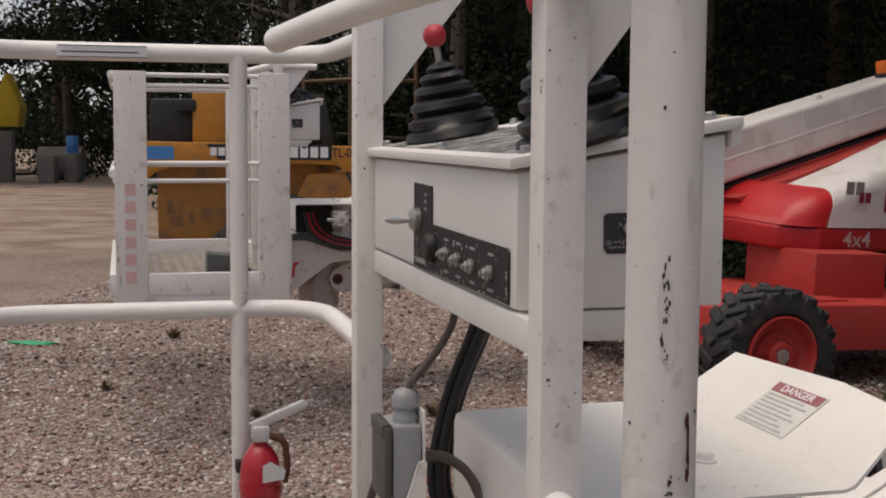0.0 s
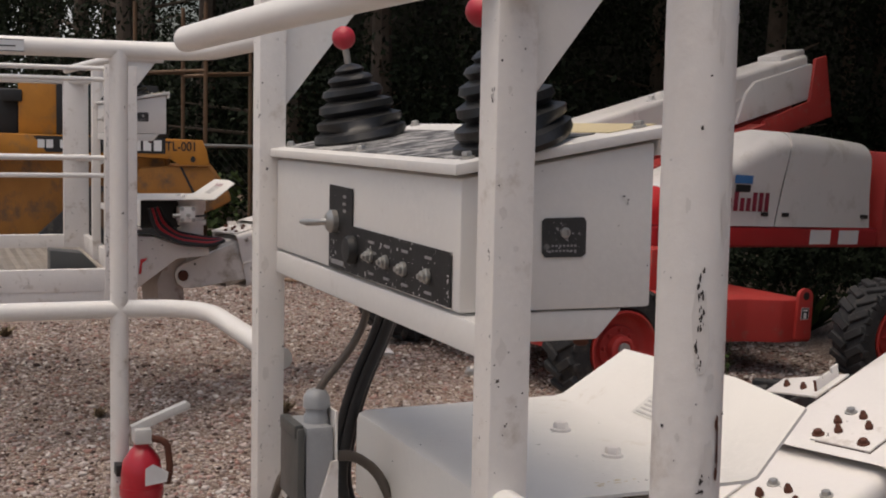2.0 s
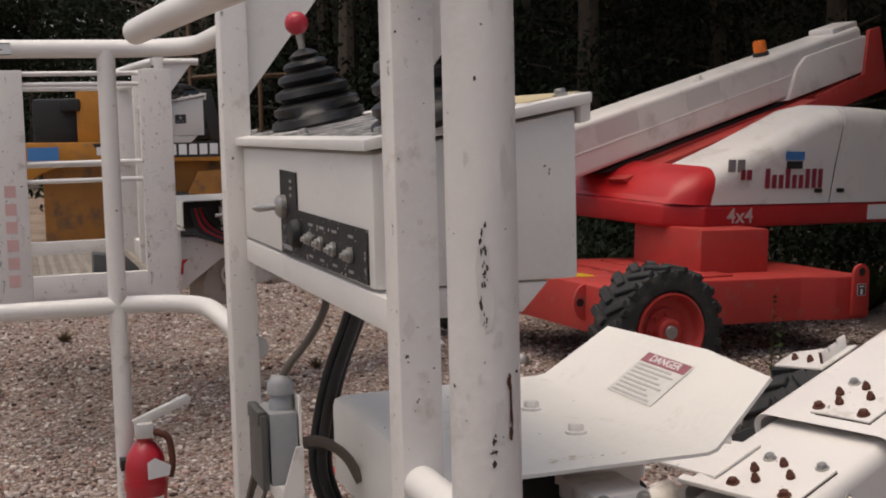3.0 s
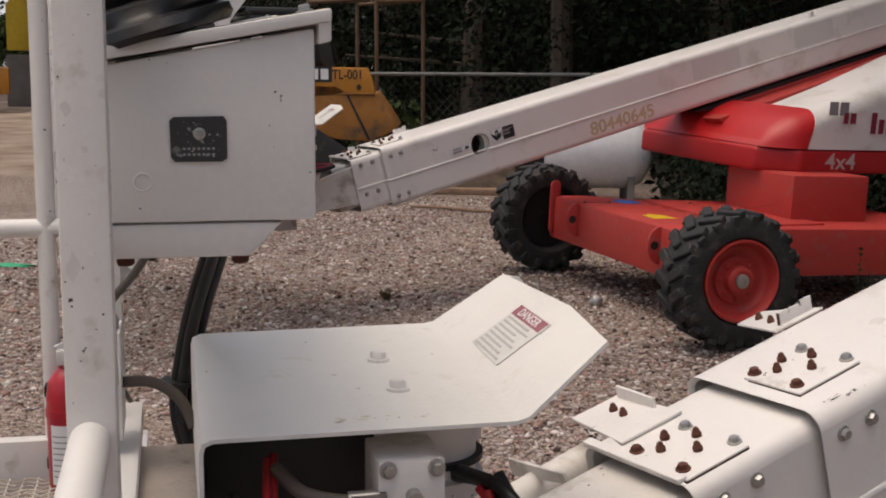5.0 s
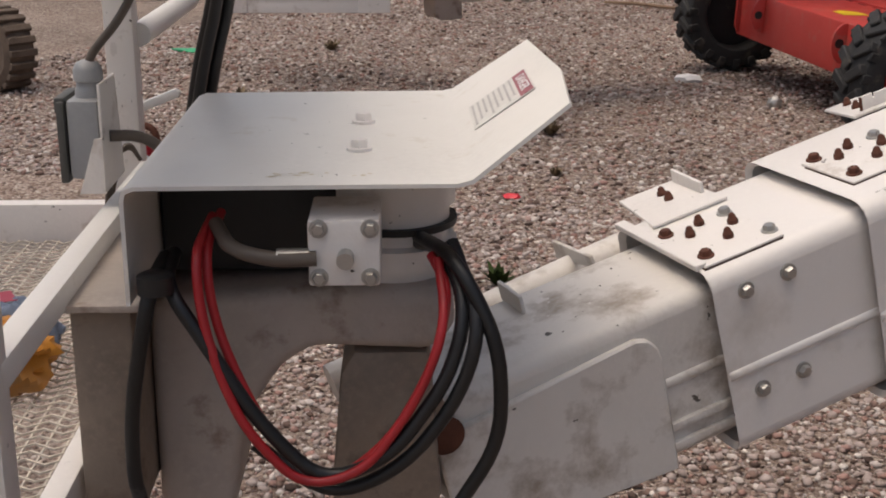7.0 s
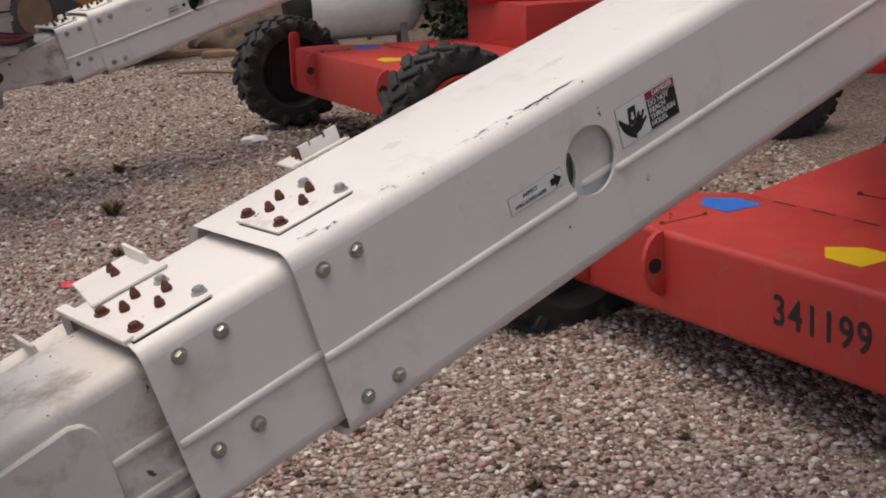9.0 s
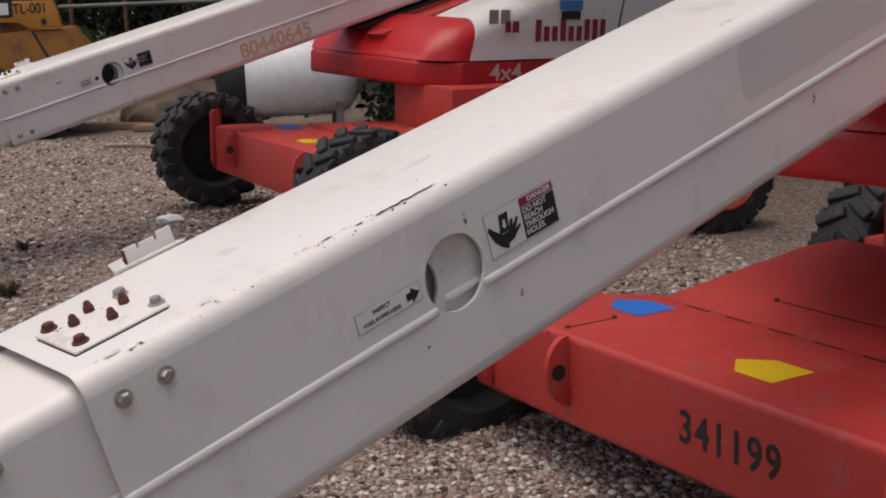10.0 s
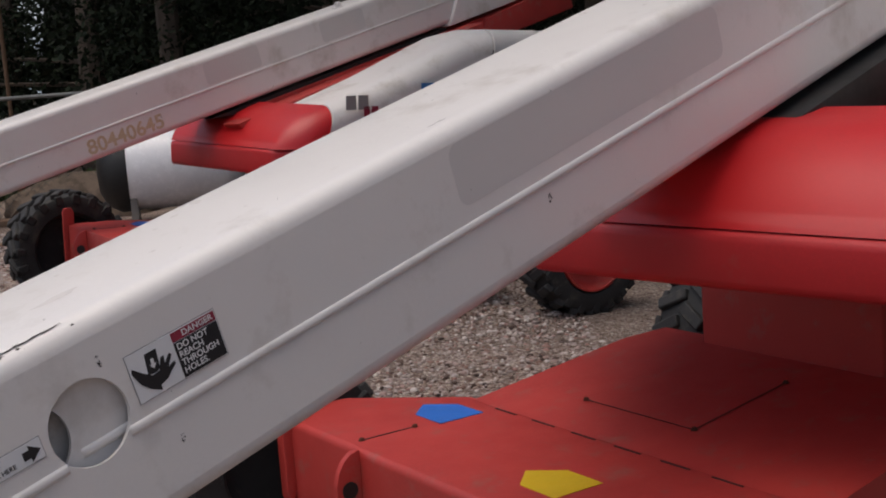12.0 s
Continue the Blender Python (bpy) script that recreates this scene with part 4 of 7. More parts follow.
# ---- basket ----
def basket(m, label, v0, v1, u_back, floor_z, mid_z, top_z, wide_posts):
    k = thing("lift_basket", m, label, "work platform", "boom lift baskets")
    r = 0.0235
    if wide_posts:
        for u0 in (u_back + 0.01, -0.13):
            bm = B()
            box(bm, (u0, v0 - 0.03, floor_z - 0.1), (u0 + 0.18, v0 + 0.03, top_z + 0.02), 0.006)
            panel = part("end_panel", bm, WHITE_WORN, k, "scuffed flat white end post")
            if u0 < -0.5:
                for i in range(6):
                    bars("faded_number", face_on((0, v0 - 0.031, 0), (1, 0, 0), (0, 0, 1)), [(u0 + 0.055, floor_z + 0.05 + 0.1 * i, u0 + 0.115, floor_z + 0.115 + 0.1 * i)], INK_PINK, panel)
        for z in (top_z, top_z - 0.06, mid_z + 0.06, mid_z - 0.04):
            bm = cyl(B(), (u_back, v0, z), (0.0, v0, z), 0.014, 12)
            part("end_rail", bm, WHITE, k)
        bm = B()
        box(bm, (u_back, v0 - 0.02, floor_z - 0.1), (0.03, v0 + 0.02, floor_z + 0.05), 0.006)
        part("end_kick_plate", bm, WHITE_WORN, k)
        bm = B()
        prism(bm, [(-0.42, v0 + 0.1, floor_z + 0.01), (-0.16, v0 + 0.1, floor_z + 0.01), (-0.16, v0 + 0.1, floor_z + 0.10), (-0.24, v0 + 0.1, floor_z + 0.18), (-0.42, v0 + 0.1, floor_z + 0.20)], (0, 0.2, 0), 0.01)
        part("foot_pedal", bm, GREY_DARK, k, "dark grey foot pedal guard")
        part("pedal_cable", tube(B(), rounded([(-0.17, v0 + 0.2, floor_z + 0.03), (-0.02, v0 + 0.16, floor_z + 0.02), (0.02, v0 + 0.1, floor_z + 0.2), (0.02, v0 + 0.1, mid_z)], 0.08), 0.01, 10), HOSE, k, "black pedal cable")
        bm = B()
        prism(bm, [(0.065, v0 + 0.02, floor_z + 0.06), (0.08, v0 + 0.02, floor_z + 0.06), (0.085, v0 + 0.02, floor_z + 0.12), (0.115, v0 + 0.02, floor_z + 0.15), (0.075, v0 + 0.02, floor_z + 0.145)], (0, 0.015, 0), 0.003)
        part("valve_handle", bm, RED_GLOSS, k, "small red valve handle")
    if wide_posts:
        for u0 in (u_back + 0.01, -0.13):
            part("end_panel", box(B(), (u0, v1 - 0.03, floor_z - 0.1), (u0 + 0.18, v1 + 0.03, top_z + 0.02), 0.006), WHITE_WORN, k, "scuffed flat white end post")
    for v in (() if wide_posts else (v0, v1)):
        uc = -0.122 if v == v0 else -0.188
        bm = cyl(B(), (uc, v, floor_z), (uc, v, top_z), 0.0262 if v == v0 else 0.0235, 28)
        part("corner_post", bm, WHITE_WORN, k, "chipped white round tube post")
        bm = cyl(B(), (u_back - 0.01, v + (0.2 if v == v0 else -0.2), floor_z), (u_back - 0.01, v + (0.2 if v == v0 else -0.2), top_z), r, 24)
        part("corner_post", bm, WHITE_WORN, k)
    for z, name in ((mid_z, "mid_rail"), (top_z, "top_rail")):
        for v, vp in (((v1, 0.98),) if wide_posts else ((v0, -0.089), (v1, 0.98))):
            end = vp + (0.02 if v == v1 else -0.02)
            bm = tube(B(), rounded([(0.03, end, z), (0.03, v, z), (u_back, v, z), (u_back, (v0 + v1) / 2 if not wide_posts else v0, z)], 0.2), r, 20)
            part(name, bm, WHITE, k, "white painted tube rail")
    for v, du in ((-0.115, 0.0), (0.965, -0.034)):
        bm = B()
        box(bm, (0.005 + du, v, floor_z), (0.061 + du, v + 0.056, top_z + 0.12), 0.005)
        part("square_post", bm, WHITE_WORN, k, "white square steel post")
        bm = B()
        prism(bm, [(0.061 + du, v + 0.02, top_z - 0.150), (0.25 + du, v + 0.02, top_z + 0.10), (0.061 + du, v + 0.02, top_z + 0.10)], (0, 0.006, 0), 0.0015, 1)
        part("gusset", bm, WHITE, k)
    for z0, z1, u0, u1 in ((1.468, 1.513, 0.008, 0.05), (1.0, 1.04, 0.024, 0.062)):
        bm = B()
        box(bm, (u0, -0.085, z0), (u1, 0.966, z1), 0.004)
        part("crossbar", bm, WHITE, k)
    # guard bar over the levers, open end with a cap
    bm = tube(B(), rounded([(-0.212, 0.77, 1.916), (-0.17, 0.4, 1.926), (-0.11, 0.1, 1.94), (0.0, -0.107, 1.965)], 0.2), 0.0235, 22)
    part("guard_bar", bm, WHITE, k, "white guard bar with a capped end")
    bm = tube(B(), [(0.0, -0.09, 1.965), (0.27, -0.09, 1.962)], 0.02, 18)
    part("guard_bar", bm, WHITE, k)
    # floor: frame, toe boards and expanded mesh
    bm = B()
    for a, b in (((u_back - 0.02, v0 - 0.025, floor_z - 0.03), (0.05, v0 + 0.025, floor_z + 0.1)), ((u_back - 0.02, v1 - 0.025, floor_z - 0.03), (0.05, v1 + 0.025, floor_z + 0.1)),
                 ((u_back - 0.025, v0, floor_z - 0.03), (u_back + 0.02, v1, floor_z + 0.1)), ((0.01, v0, floor_z - 0.03), (0.05, v1, floor_z + 0.1))):
        box(bm, a, b, 0.006)
    part("toe_board", bm, WHITE_WORN, k, "white toe board round the floor")
    bm = B()
    n, step = 0, 0.036
    us = np.arange(u_back, 0.0, step)
    for i in range(int((v1 - v0) / 0.03)):
        v = v0 + 0.03 * i
        pts = [(u, v + (0.015 if j % 2 else 0.0) + (0.0 if i % 2 else 0.0), floor_z + 0.004 * (j % 2)) for j, u in enumerate(us)]
        tube(bm, pts, 0.0028, 4, False)
    for u in np.arange(u_back + 0.018, 0, 0.036):
        tube(bm, [(u, v0, floor_z), (u, v1, floor_z)], 0.0024, 4, False)
    part("mesh_floor", bm, MESH_STEEL, k, "expanded steel mesh floor")
    return k


M_K = pose(-0.155, 1.782, 0, 0, 0, 20.2)
basket_a = basket(M_K, "white tubular work platform with chipped paint and mesh floor", -0.760, 1.815, -0.86, 0.63, 1.282, 1.951, False)


def control_box(m, detail, label):
    c = thing("control_box", m @ Matrix.Diagonal((1, 1.066, 1, 1)), label, "control box", "lift control boxes")
    L, D, z0, zi, zo = 0.905, 0.304, 1.517, 1.698, 1.752
    bm = B()
    prism(bm, [(0.008, 0.0, z0), (D, 0.0, z0), (D, 0.0, zo), (0.008, 0.0, zi)], (0, L, 0), 0.006)
    part("body", bm, WHITE, c, "white sheet metal box")
    bm = B()
    prism(bm, [(-0.006, -0.012, zi + 0.004), (D + 0.02, -0.012, zo + 0.008), (D + 0.02, -0.012, zo + 0.024), (-0.006, -0.012, zi + 0.020)], (0, L + 0.024, 0), 0.004)
    prism(bm, [(D + 0.004, -0.006, zo - 0.02), (D + 0.02, -0.006, zo - 0.016), (D + 0.02, -0.006, zo + 0.02), (D + 0.004, -0.006, zo + 0.02)], (0, L + 0.012, 0), 0.003)
    part("lid", bm, WHITE, c, "overhanging white lid")
    for y in (0.004, L - 0.05):
        bm = B()
        prism(bm, [(0.02, y, z0 - 0.002), (0.262, y, z0 - 0.002), (0.222, y, z0 - 0.044), (0.02, y, z0 - 0.044)], (0, 0.04, 0), 0.004)
        part("support_channel", bm, WHITE, c)
    # switch panel, an L of black film on the operator's side
    front = face_on((0.0065, 0, 0), (0, -1, 0), (0, 0, 1))
    bm = B()
    prism(bm, [front @ Vector((-y, z, 0)) for y, z in ((0.022, 1.522), (0.022, 1.597), (0.43, 1.600), (0.43, 1.662), (0.553, 1.664), (0.553, 1.520))], front.to_3x3() @ Vector((0, 0, 0.0015)))
    panel = part("switch_panel", bm, PANEL, c, "worn black switch panel")
    out = Vector((-1, 0, 0))
    for i, (y, z) in enumerate(((0.10, 1.556), (0.19, 1.556), (0.265, 1.558), (0.335, 1.560))):
        p = Vector((0.004, y, z))
        bm = B()
        lathe(bm, [(0.011, 0), (0.011, 0.005), (0.008, 0.006), (0.008, 0.011), (0.004, 0.012), (0.0038, 0.015), (0.004, 0.016)], Matrix.Translation(p) @ out.to_track_quat("Z", "Y").to_matrix().to_4x4(), 16)
        part("toggle_switch", bm, STEEL, panel)
    bm = B()
    lathe(bm, [(0.024, 0), (0.024, 0.008), (0.02, 0.014), (0.010, 0.015)], Matrix.Translation((0.004, 0.42, 1.562)) @ out.to_track_quat("Z", "Y").to_matrix().to_4x4(), 24)
    part("stop_button", bm, BLACK, panel)
    bm = B()
    lathe(bm, [(0.02, 0), (0.02, 0.01), (0.014, 0.016), (0.008, 0.017)], Matrix.Translation((0.004, 0.515, 1.602)) @ out.to_track_quat("Z", "Y").to_matrix().to_4x4(), 24)
    tube(bm, [(-0.008, 0.515, 1.602), (-0.022, 0.525, 1.600), (-0.032, 0.56, 1.597), (-0.036, 0.585, 1.596)], [0.005, 0.006, 0.007, 0.004], 10)
    part("key_switch", bm, STEEL, panel)
    for mark in [(-y - 0.012, z, -y + 0.012, z + 0.004) for y in (0.10, 0.19, 0.265, 0.335) for z in (1.530, 1.580)] + [(-0.535, 1.528, -0.47, 1.536)] + [(-0.475, 1.62 + 0.012 * i, -0.462, 1.625 + 0.012 * i) for i in range(3)]:
        bars("panel_mark", front @ Matrix.Translation((0, 0, 0.0012)), [mark], INK_GREY, panel)
    # round-cornered decal on the end
    end = face_on((0, -0.0015, 0), (1, 0, 0), (0, 0, 1))
    bm = B()
    prism(bm, [end @ Vector(p) for p in ((0.129, 1.597, 0), (0.134, 1.591, 0), (0.190, 1.591, 0), (0.196, 1.595, 0), (0.196, 1.640, 0), (0.192, 1.646, 0), (0.133, 1.645, 0), (0.128, 1.641, 0))], (0, -0.0015, 0))
    d = part("decal", bm, DECAL_DARK, c, "worn dark grey decal")
    bm = lathe(B(), [(0.0075, 0.0), (0.0075, 0.003), (0.0045, 0.0035), (0.004, 0.001), (0.001, 0.001)], end @ Matrix.Translation((0.163, 1.625, 0.001)), 14)
    part("decal_socket", bm, STEEL, d)
    r_ = random.Random(31)
    fleck = B()
    for i in range(46):
        x, y, q = r_.uniform(0.134, 0.192), r_.uniform(1.594, 1.643), 0.0004 + 0.0022 * r_.random() ** 3
        if i > 34:
            x, y = r_.gauss(0.157, 0.008), r_.gauss(1.631, 0.005)
        prism(fleck, [end @ Vector((x + q * r_.uniform(0.4, 1.4) * math.cos(a), y + q * r_.uniform(0.4, 1.0) * math.sin(a), 0.0015)) for a in (0, 1.1, 2.2, 3.4, 4.6, 5.5)], (0, -0.0003, 0))
    tagged(part("worn_fleck", fleck, INK_GREY, d, "pale worn flecks"), kind="stuff")
    ring = tube(B(), [end @ Vector((0.095 + 0.0105 * math.cos(radians(a)), 1.567 + 0.0105 * math.sin(radians(a)), -0.001)) for a in range(0, 361, 15)], 0.0011, 6, False)
    part("round_mark", ring, WHITE, c)
    # bolt ends under the support channels
    for u, ink in ((0.071, RUST), (0.211, RUST)):
        part("bolt_end", lathe(B(), [(0.011, 0.0), (0.011, -0.010), (0.008, -0.013), (0.003, -0.014)], Matrix.Translation((u, 0.03, z0 - 0.043)), 10), ink, c, "rusty bolt end")
    for i in range(7):
        for z in (1.5985, 1.6055):
            bars("decal_mark", end @ Matrix.Translation((0, 0, 0.0009)), [(0.143 + 0.0058 * i, z, 0.1465 + 0.0058 * i, z + 0.0028)], INK_GREY, d, 0.0008)
    # top plate decal and joysticks in rubber boots
    slope = math.atan2(zo - zi, D)
    top = Matrix.Translation((0, 0, zi + 0.021)) @ Matrix.Rotation(-slope, 4, "Y")
    bm = B()
    sheet(bm, top, 0.02, 0.05, 0.24, 0.86, 0.0015)
    part("top_decal", bm, TOP_DECAL, c, "scuffed dark top decal")
    bm = B()
    sheet(bm, top, 0.25, 0.03, 0.33, 0.5, 0.001)
    part("top_label", bm, mat("yellowed_label", (0.5, 0.42, 0.25), 0.6, vary=0.2), c)
    for y in (0.03, 0.46, 0.88):
        for u in (0.03, 0.3):
            fastener("lid_screw", HEX["steel"], c, top @ Vector((u, y, 0.001)), top.to_3x3() @ Vector((0, 0, 1)), 0.7)
    for y, lean in ((0.725, -0.02), (0.075, -0.12)):
        jm = top @ Matrix.Translation((0.125, y, 0)) @ Matrix.Rotation(lean, 4, "Y")
        prof = [(0.108, 0.0), (0.113, 0.010), (0.108, 0.024), (0.092, 0.030), (0.100, 0.040), (0.098, 0.052), (0.072, 0.062), (0.084, 0.074), (0.081, 0.088), (0.058, 0.098), (0.069, 0.110), (0.065, 0.122),
                (0.045, 0.130), (0.053, 0.142), (0.048, 0.150), (0.030, 0.156), (0.036, 0.164), (0.026, 0.172), (0.011, 0.178)]
        bm = lathe(B(), [(r * 0.80, z * 0.82) for r, z in prof], jm, 36, lambda a, z: 0.06 * math.sin(2 * a + 30 * z) + 0.04 * math.sin(3 * a + 55 * z) + (0.16 * max(0.0, math.cos(a + 1.9)) ** 6 if z < 0.03 else 0.0))
        boot = part("lever_boot", bm, BLACK_RUBBER, c, "ribbed black rubber boot with paint spatter")
        bm = cyl(B(), jm @ Vector((0, 0, 0.13)), jm @ Vector((0, 0, 0.185)), 0.0065, 12)
        part("lever_rod", bm, STEEL, boot)
        bm = ball(B(), jm @ Vector((0, 0, 0.195)), 0.0225, 18)
        part("lever_knob", bm, BALL_RED, boot, "faded red ball knob")
    return c


M_RB = pose(-1.99, 7.93, 0.115, 0, 0, 20)
M_KB = pose(-1.97, 7.95, 0.19, 0, 0, 20)
basket_b = basket(M_KB, "scuffed white work platform with flat end posts", -0.5, 1.9, -0.95, 0.65, 1.32, 1.88, True)
control_box(M_KB, False, "small white control box on the rear platform")
near_box = control_box(M_K, True, "white steel control box with two booted levers")


def rotator(m, label, detail):
    """Bent cover plate, rotary actuator, bracket and hoses between boom and basket."""
    k = thing("platform_rotator", m, label, "rotator", "platform rotators")
    z = 1.180
    pts = [(0.196, z - 0.17), (0.196, z - 0.02), (0.200, z - 0.006), (0.215, z), (0.655, z), (0.675, z + 0.004), (0.812, z + 0.10)]
    bm = B()
    near = [0.2, 0.2, 0.2, 0.2, 0.21, 0.215, 0.27]
    far = [0.905, 0.905, 0.905, 0.905, 0.925, 0.925, 0.90]
    a, b = [], []
    for (u, zz), n, f in zip(pts, near, far):
        a.append(bm.verts.new((u, n, zz)))
        b.append(bm.verts.new((u, f, zz)))
    tip = bm.verts.new((0.826, 0.50, z + 0.11))
    for i in range(len(a) - 1):
        bm.faces.new((a[i], a[i + 1], b[i + 1], b[i]))
    bm.faces.new((a[-1], tip, b[-1]))
    bmesh.ops.recalc_face_normals(bm, faces=bm.faces[:])
    bmesh.ops.solidify(bm, geom=bm.faces[:], thickness=0.006)
    plate = part("cover_plate", bm, WHITE_PLATE, k, "bent white steel cover plate")
    for u, v in ((0.515, 0.623), (0.514, 0.419)):
        fastener("plate_bolt", HEX["white"], plate, (u, v, z + 0.001), (0, 0, 1), 1.25)
    fm = face_on((0.668, 0, z + 0.0004), (0, -1, 0), (0.137, 0, 0.097))
    bm = B()
    sheet(bm, fm, -0.66, 0.03, -0.48, 0.145, 0.0006)
    st = part("warning_label", bm, OLD_PAPER, plate, "faded white warning label")
    bars("label_head", fm @ Matrix.Translation((0, 0, 0.001)), [(-0.655, 0.118, -0.485, 0.142)], INK_FADED, st, 0.0008)
    letters("warning_word", "DANGER", 0.024, fm @ Matrix.Translation((-0.57, 0.130, 0.002)), PAPER, st, "CENTER", squeeze=1.2)
    for i in range(8):
        bars("label_line", fm @ Matrix.Translation((0, 0, 0.001)), [(-0.648, 0.035 + 0.0105 * i, -0.50 - 0.02 * (i % 3), 0.039 + 0.0105 * i)], INK_PALE, st, 0.0008)
    # actuator
    au, av = 0.565, 0.47
    bm = lathe(B(), [(0.085, 0.90), (0.085, 1.0), (0.10, 1.0), (0.10, 1.03), (0.088, 1.035), (0.088, 1.09), (0.097, 1.09), (0.097, 1.165), (0.06, 1.17)], Matrix.Translation((au, av, 0)), 36)
    act = part("actuator", bm, WHITE_WORN, k, "grimy white rotary actuator")
    bm = lathe(B(), [(0.1, 1.055), (0.1, 1.065)], Matrix.Translation((au, av, 0)), 36)
    part("seal_ring", bm, BLACK, act)
    bm = B()
    box(bm, (0.448, 0.207, 1.034), (0.548, 0.34, 1.130), 0.006)
    block = part("valve_block", bm, WHITE_WORN, k, "grey-white valve block with four bolts")
    for u in (0.463, 0.534):
        for zz in (1.048, 1.118):
            fastener("bolt", HEX["steel"], block, (u, 0.207, zz), (0, -1, 0), 0.85)
    part("fitting", cyl(B(), (0.500, 0.21, 1.078), (0.500, 0.182, 1.078), 0.012, 14), STEEL, block)
    part("fitting", cyl(B(), (0.45, 0.21, 1.076), (0.405, 0.21, 1.076), 0.013, 14), STEEL, block)
    bm = B()
    if detail:
        prism(bm, [(0.19, 0.36, 0.60), (0.19, 0.36, 0.962), (0.46, 0.36, 0.978), (0.655, 0.36, 0.978), (0.66, 0.36, 0.91), (0.62, 0.36, 0.872), (0.44, 0.36, 0.882), (0.39, 0.36, 0.85), (0.33, 0.36, 0.76), (0.31, 0.36, 0.60)], (0, 0.24, 0), 0.03, 4)
    else:
        prism(bm, [(0.19, 0.36, 0.585), (0.19, 0.36, 0.935), (0.31, 0.36, 0.93), (0.50, 0.36, 0.865), (0.67, 0.36, 0.85), (0.67, 0.36, 0.80), (0.46, 0.36, 0.785)], (0, 0.24, 0), 0.012)
    part("bracket", bm, GRIMY_LIGHT if detail else WHITE_WORN, k, "dirty grey-white cast bracket")
    part("base_plate", box(B(), (0.08, 0.24, 0.985), (0.215, 0.80, 0.996), 0.003), GRIMY_LIGHT if detail else WHITE_WORN, k)
    part("mount_box", box(B(), (0.10, 0.26, 0.66), (0.188, 0.80, 0.984), 0.006), GRIMY if detail else WHITE_WORN, k, "stained mounting box")
    # black block added to paint the shaded hollow under the cover plate
    part("motor", box(B(), (0.205, 0.43, 0.982), (0.50, 0.66, 1.16), 0.02), BLACK, k)
    if detail:
        bm = B()
        prism(bm, [(0.46, 0.38, 0.60), (0.48, 0.38, 0.83), (0.50, 0.38, 0.868), (0.62, 0.38, 0.868), (0.64, 0.38, 0.60)], (0, 0.18, 0), 0.015)
        part("pivot_block", bm, GRIMY, k, "dark brown pivot block")
    else:
        for i, ink in enumerate((HOSE, HOSE_RED, HOSE, HOSE_RED, HOSE)):
            y = 0.24 + 0.03 * i
            path = [(0.26 + 0.02 * i, y, 1.12), (0.30 + 0.02 * i, y, 0.98 + 0.012 * i), (0.45, y, 0.90 + 0.014 * i), (0.66, y + 0.02, 0.875 + 0.01 * i), (0.76, y + 0.1, 0.90)]
            part("hose", tube(B(), rounded(path, 0.06), 0.013, 8), ink, k)
    return k


M_R = M_K @ Matrix.Translation((-0.04, -0.03, 0.011))
rotator(M_RB, "white cover plate and actuator under the rear basket", False)
near_rotator = rotator(M_R, "white cover plate and actuator carrying the basket", True)

# ---- small things on the near basket ----
def junction_box():
    t = thing("junction_box", M_K @ Matrix.Translation((-0.034, -0.03, 0.026)), "grey electrical box with a cable gland on the basket", "electrical box")
    u0, u1, v0, v1, z0, z1 = -0.016, 0.064, 0.652, 0.744, 1.062, 1.198
    bm = B()
    box(bm, (u0 + 0.026, v0, z0), (u1, v1 + 0.02, z1), 0.009)
    part("housing", bm, GREY_BOX, t)
    bm = B()
    box(bm, (u0 + 0.010, v0 - 0.004, z0 - 0.006), (u0 + 0.024, v1 + 0.026, z1 - 0.002), 0.005)
    box(bm, (u0 + 0.006, v0 + 0.004, z1 - 0.022), (u0 + 0.024, v1 + 0.016, z1 + 0.004), 0.004)
    part("flip_cover", bm, GREY_DARK, t, "slate grey hinged cover")
    bm = lathe(B(), [(0.024, 0), (0.024, 0.012), (0.021, 0.016), (0.021, 0.026), (0.0255, 0.028), (0.025, 0.046), (0.018, 0.058), (0.009, 0.062)], Matrix.Translation((0.042, 0.695, z1)), 12)
    part("cable_gland", bm, GREY_BOX, t)
    bm = tube(B(), rounded([(0.042, 0.695, z1 + 0.05), (0.055, 0.69, 1.275), (0.10, 0.69, 1.325), (0.13, 0.69, 1.375), (0.137, 0.69, 1.42), (0.137, 0.69, 1.475)], 0.05), 0.0075, 10)
    part("cable", bm, HOSE_GREY, t, "grey-brown cable from gland to control box")
    bm = tube(B(), rounded([(0.07, 0.70, 1.128), (0.12, 0.72, 1.125), (0.17, 0.72, 1.09), (0.19, 0.70, 1.04)], 0.05), 0.010, 10)
    part("outlet_cord", bm, HOSE_GREY, t)
    bm = B()
    prism(bm, [(0.065, 0.648, 1.04), (0.065, 0.80, 1.04), (0.065, 0.77, 1.225), (0.065, 0.652, 1.225)], (0.005, 0, 0), 0.001, 1)
    prism(bm, [(0.026, 0.644, 1.039), (0.07, 0.644, 1.039), (0.07, 0.644, 1.136), (0.056, 0.644, 1.134)], (0, 0.006, 0), 0.001, 1)
    part("back_plate", bm, WHITE_WORN, t)
    return t


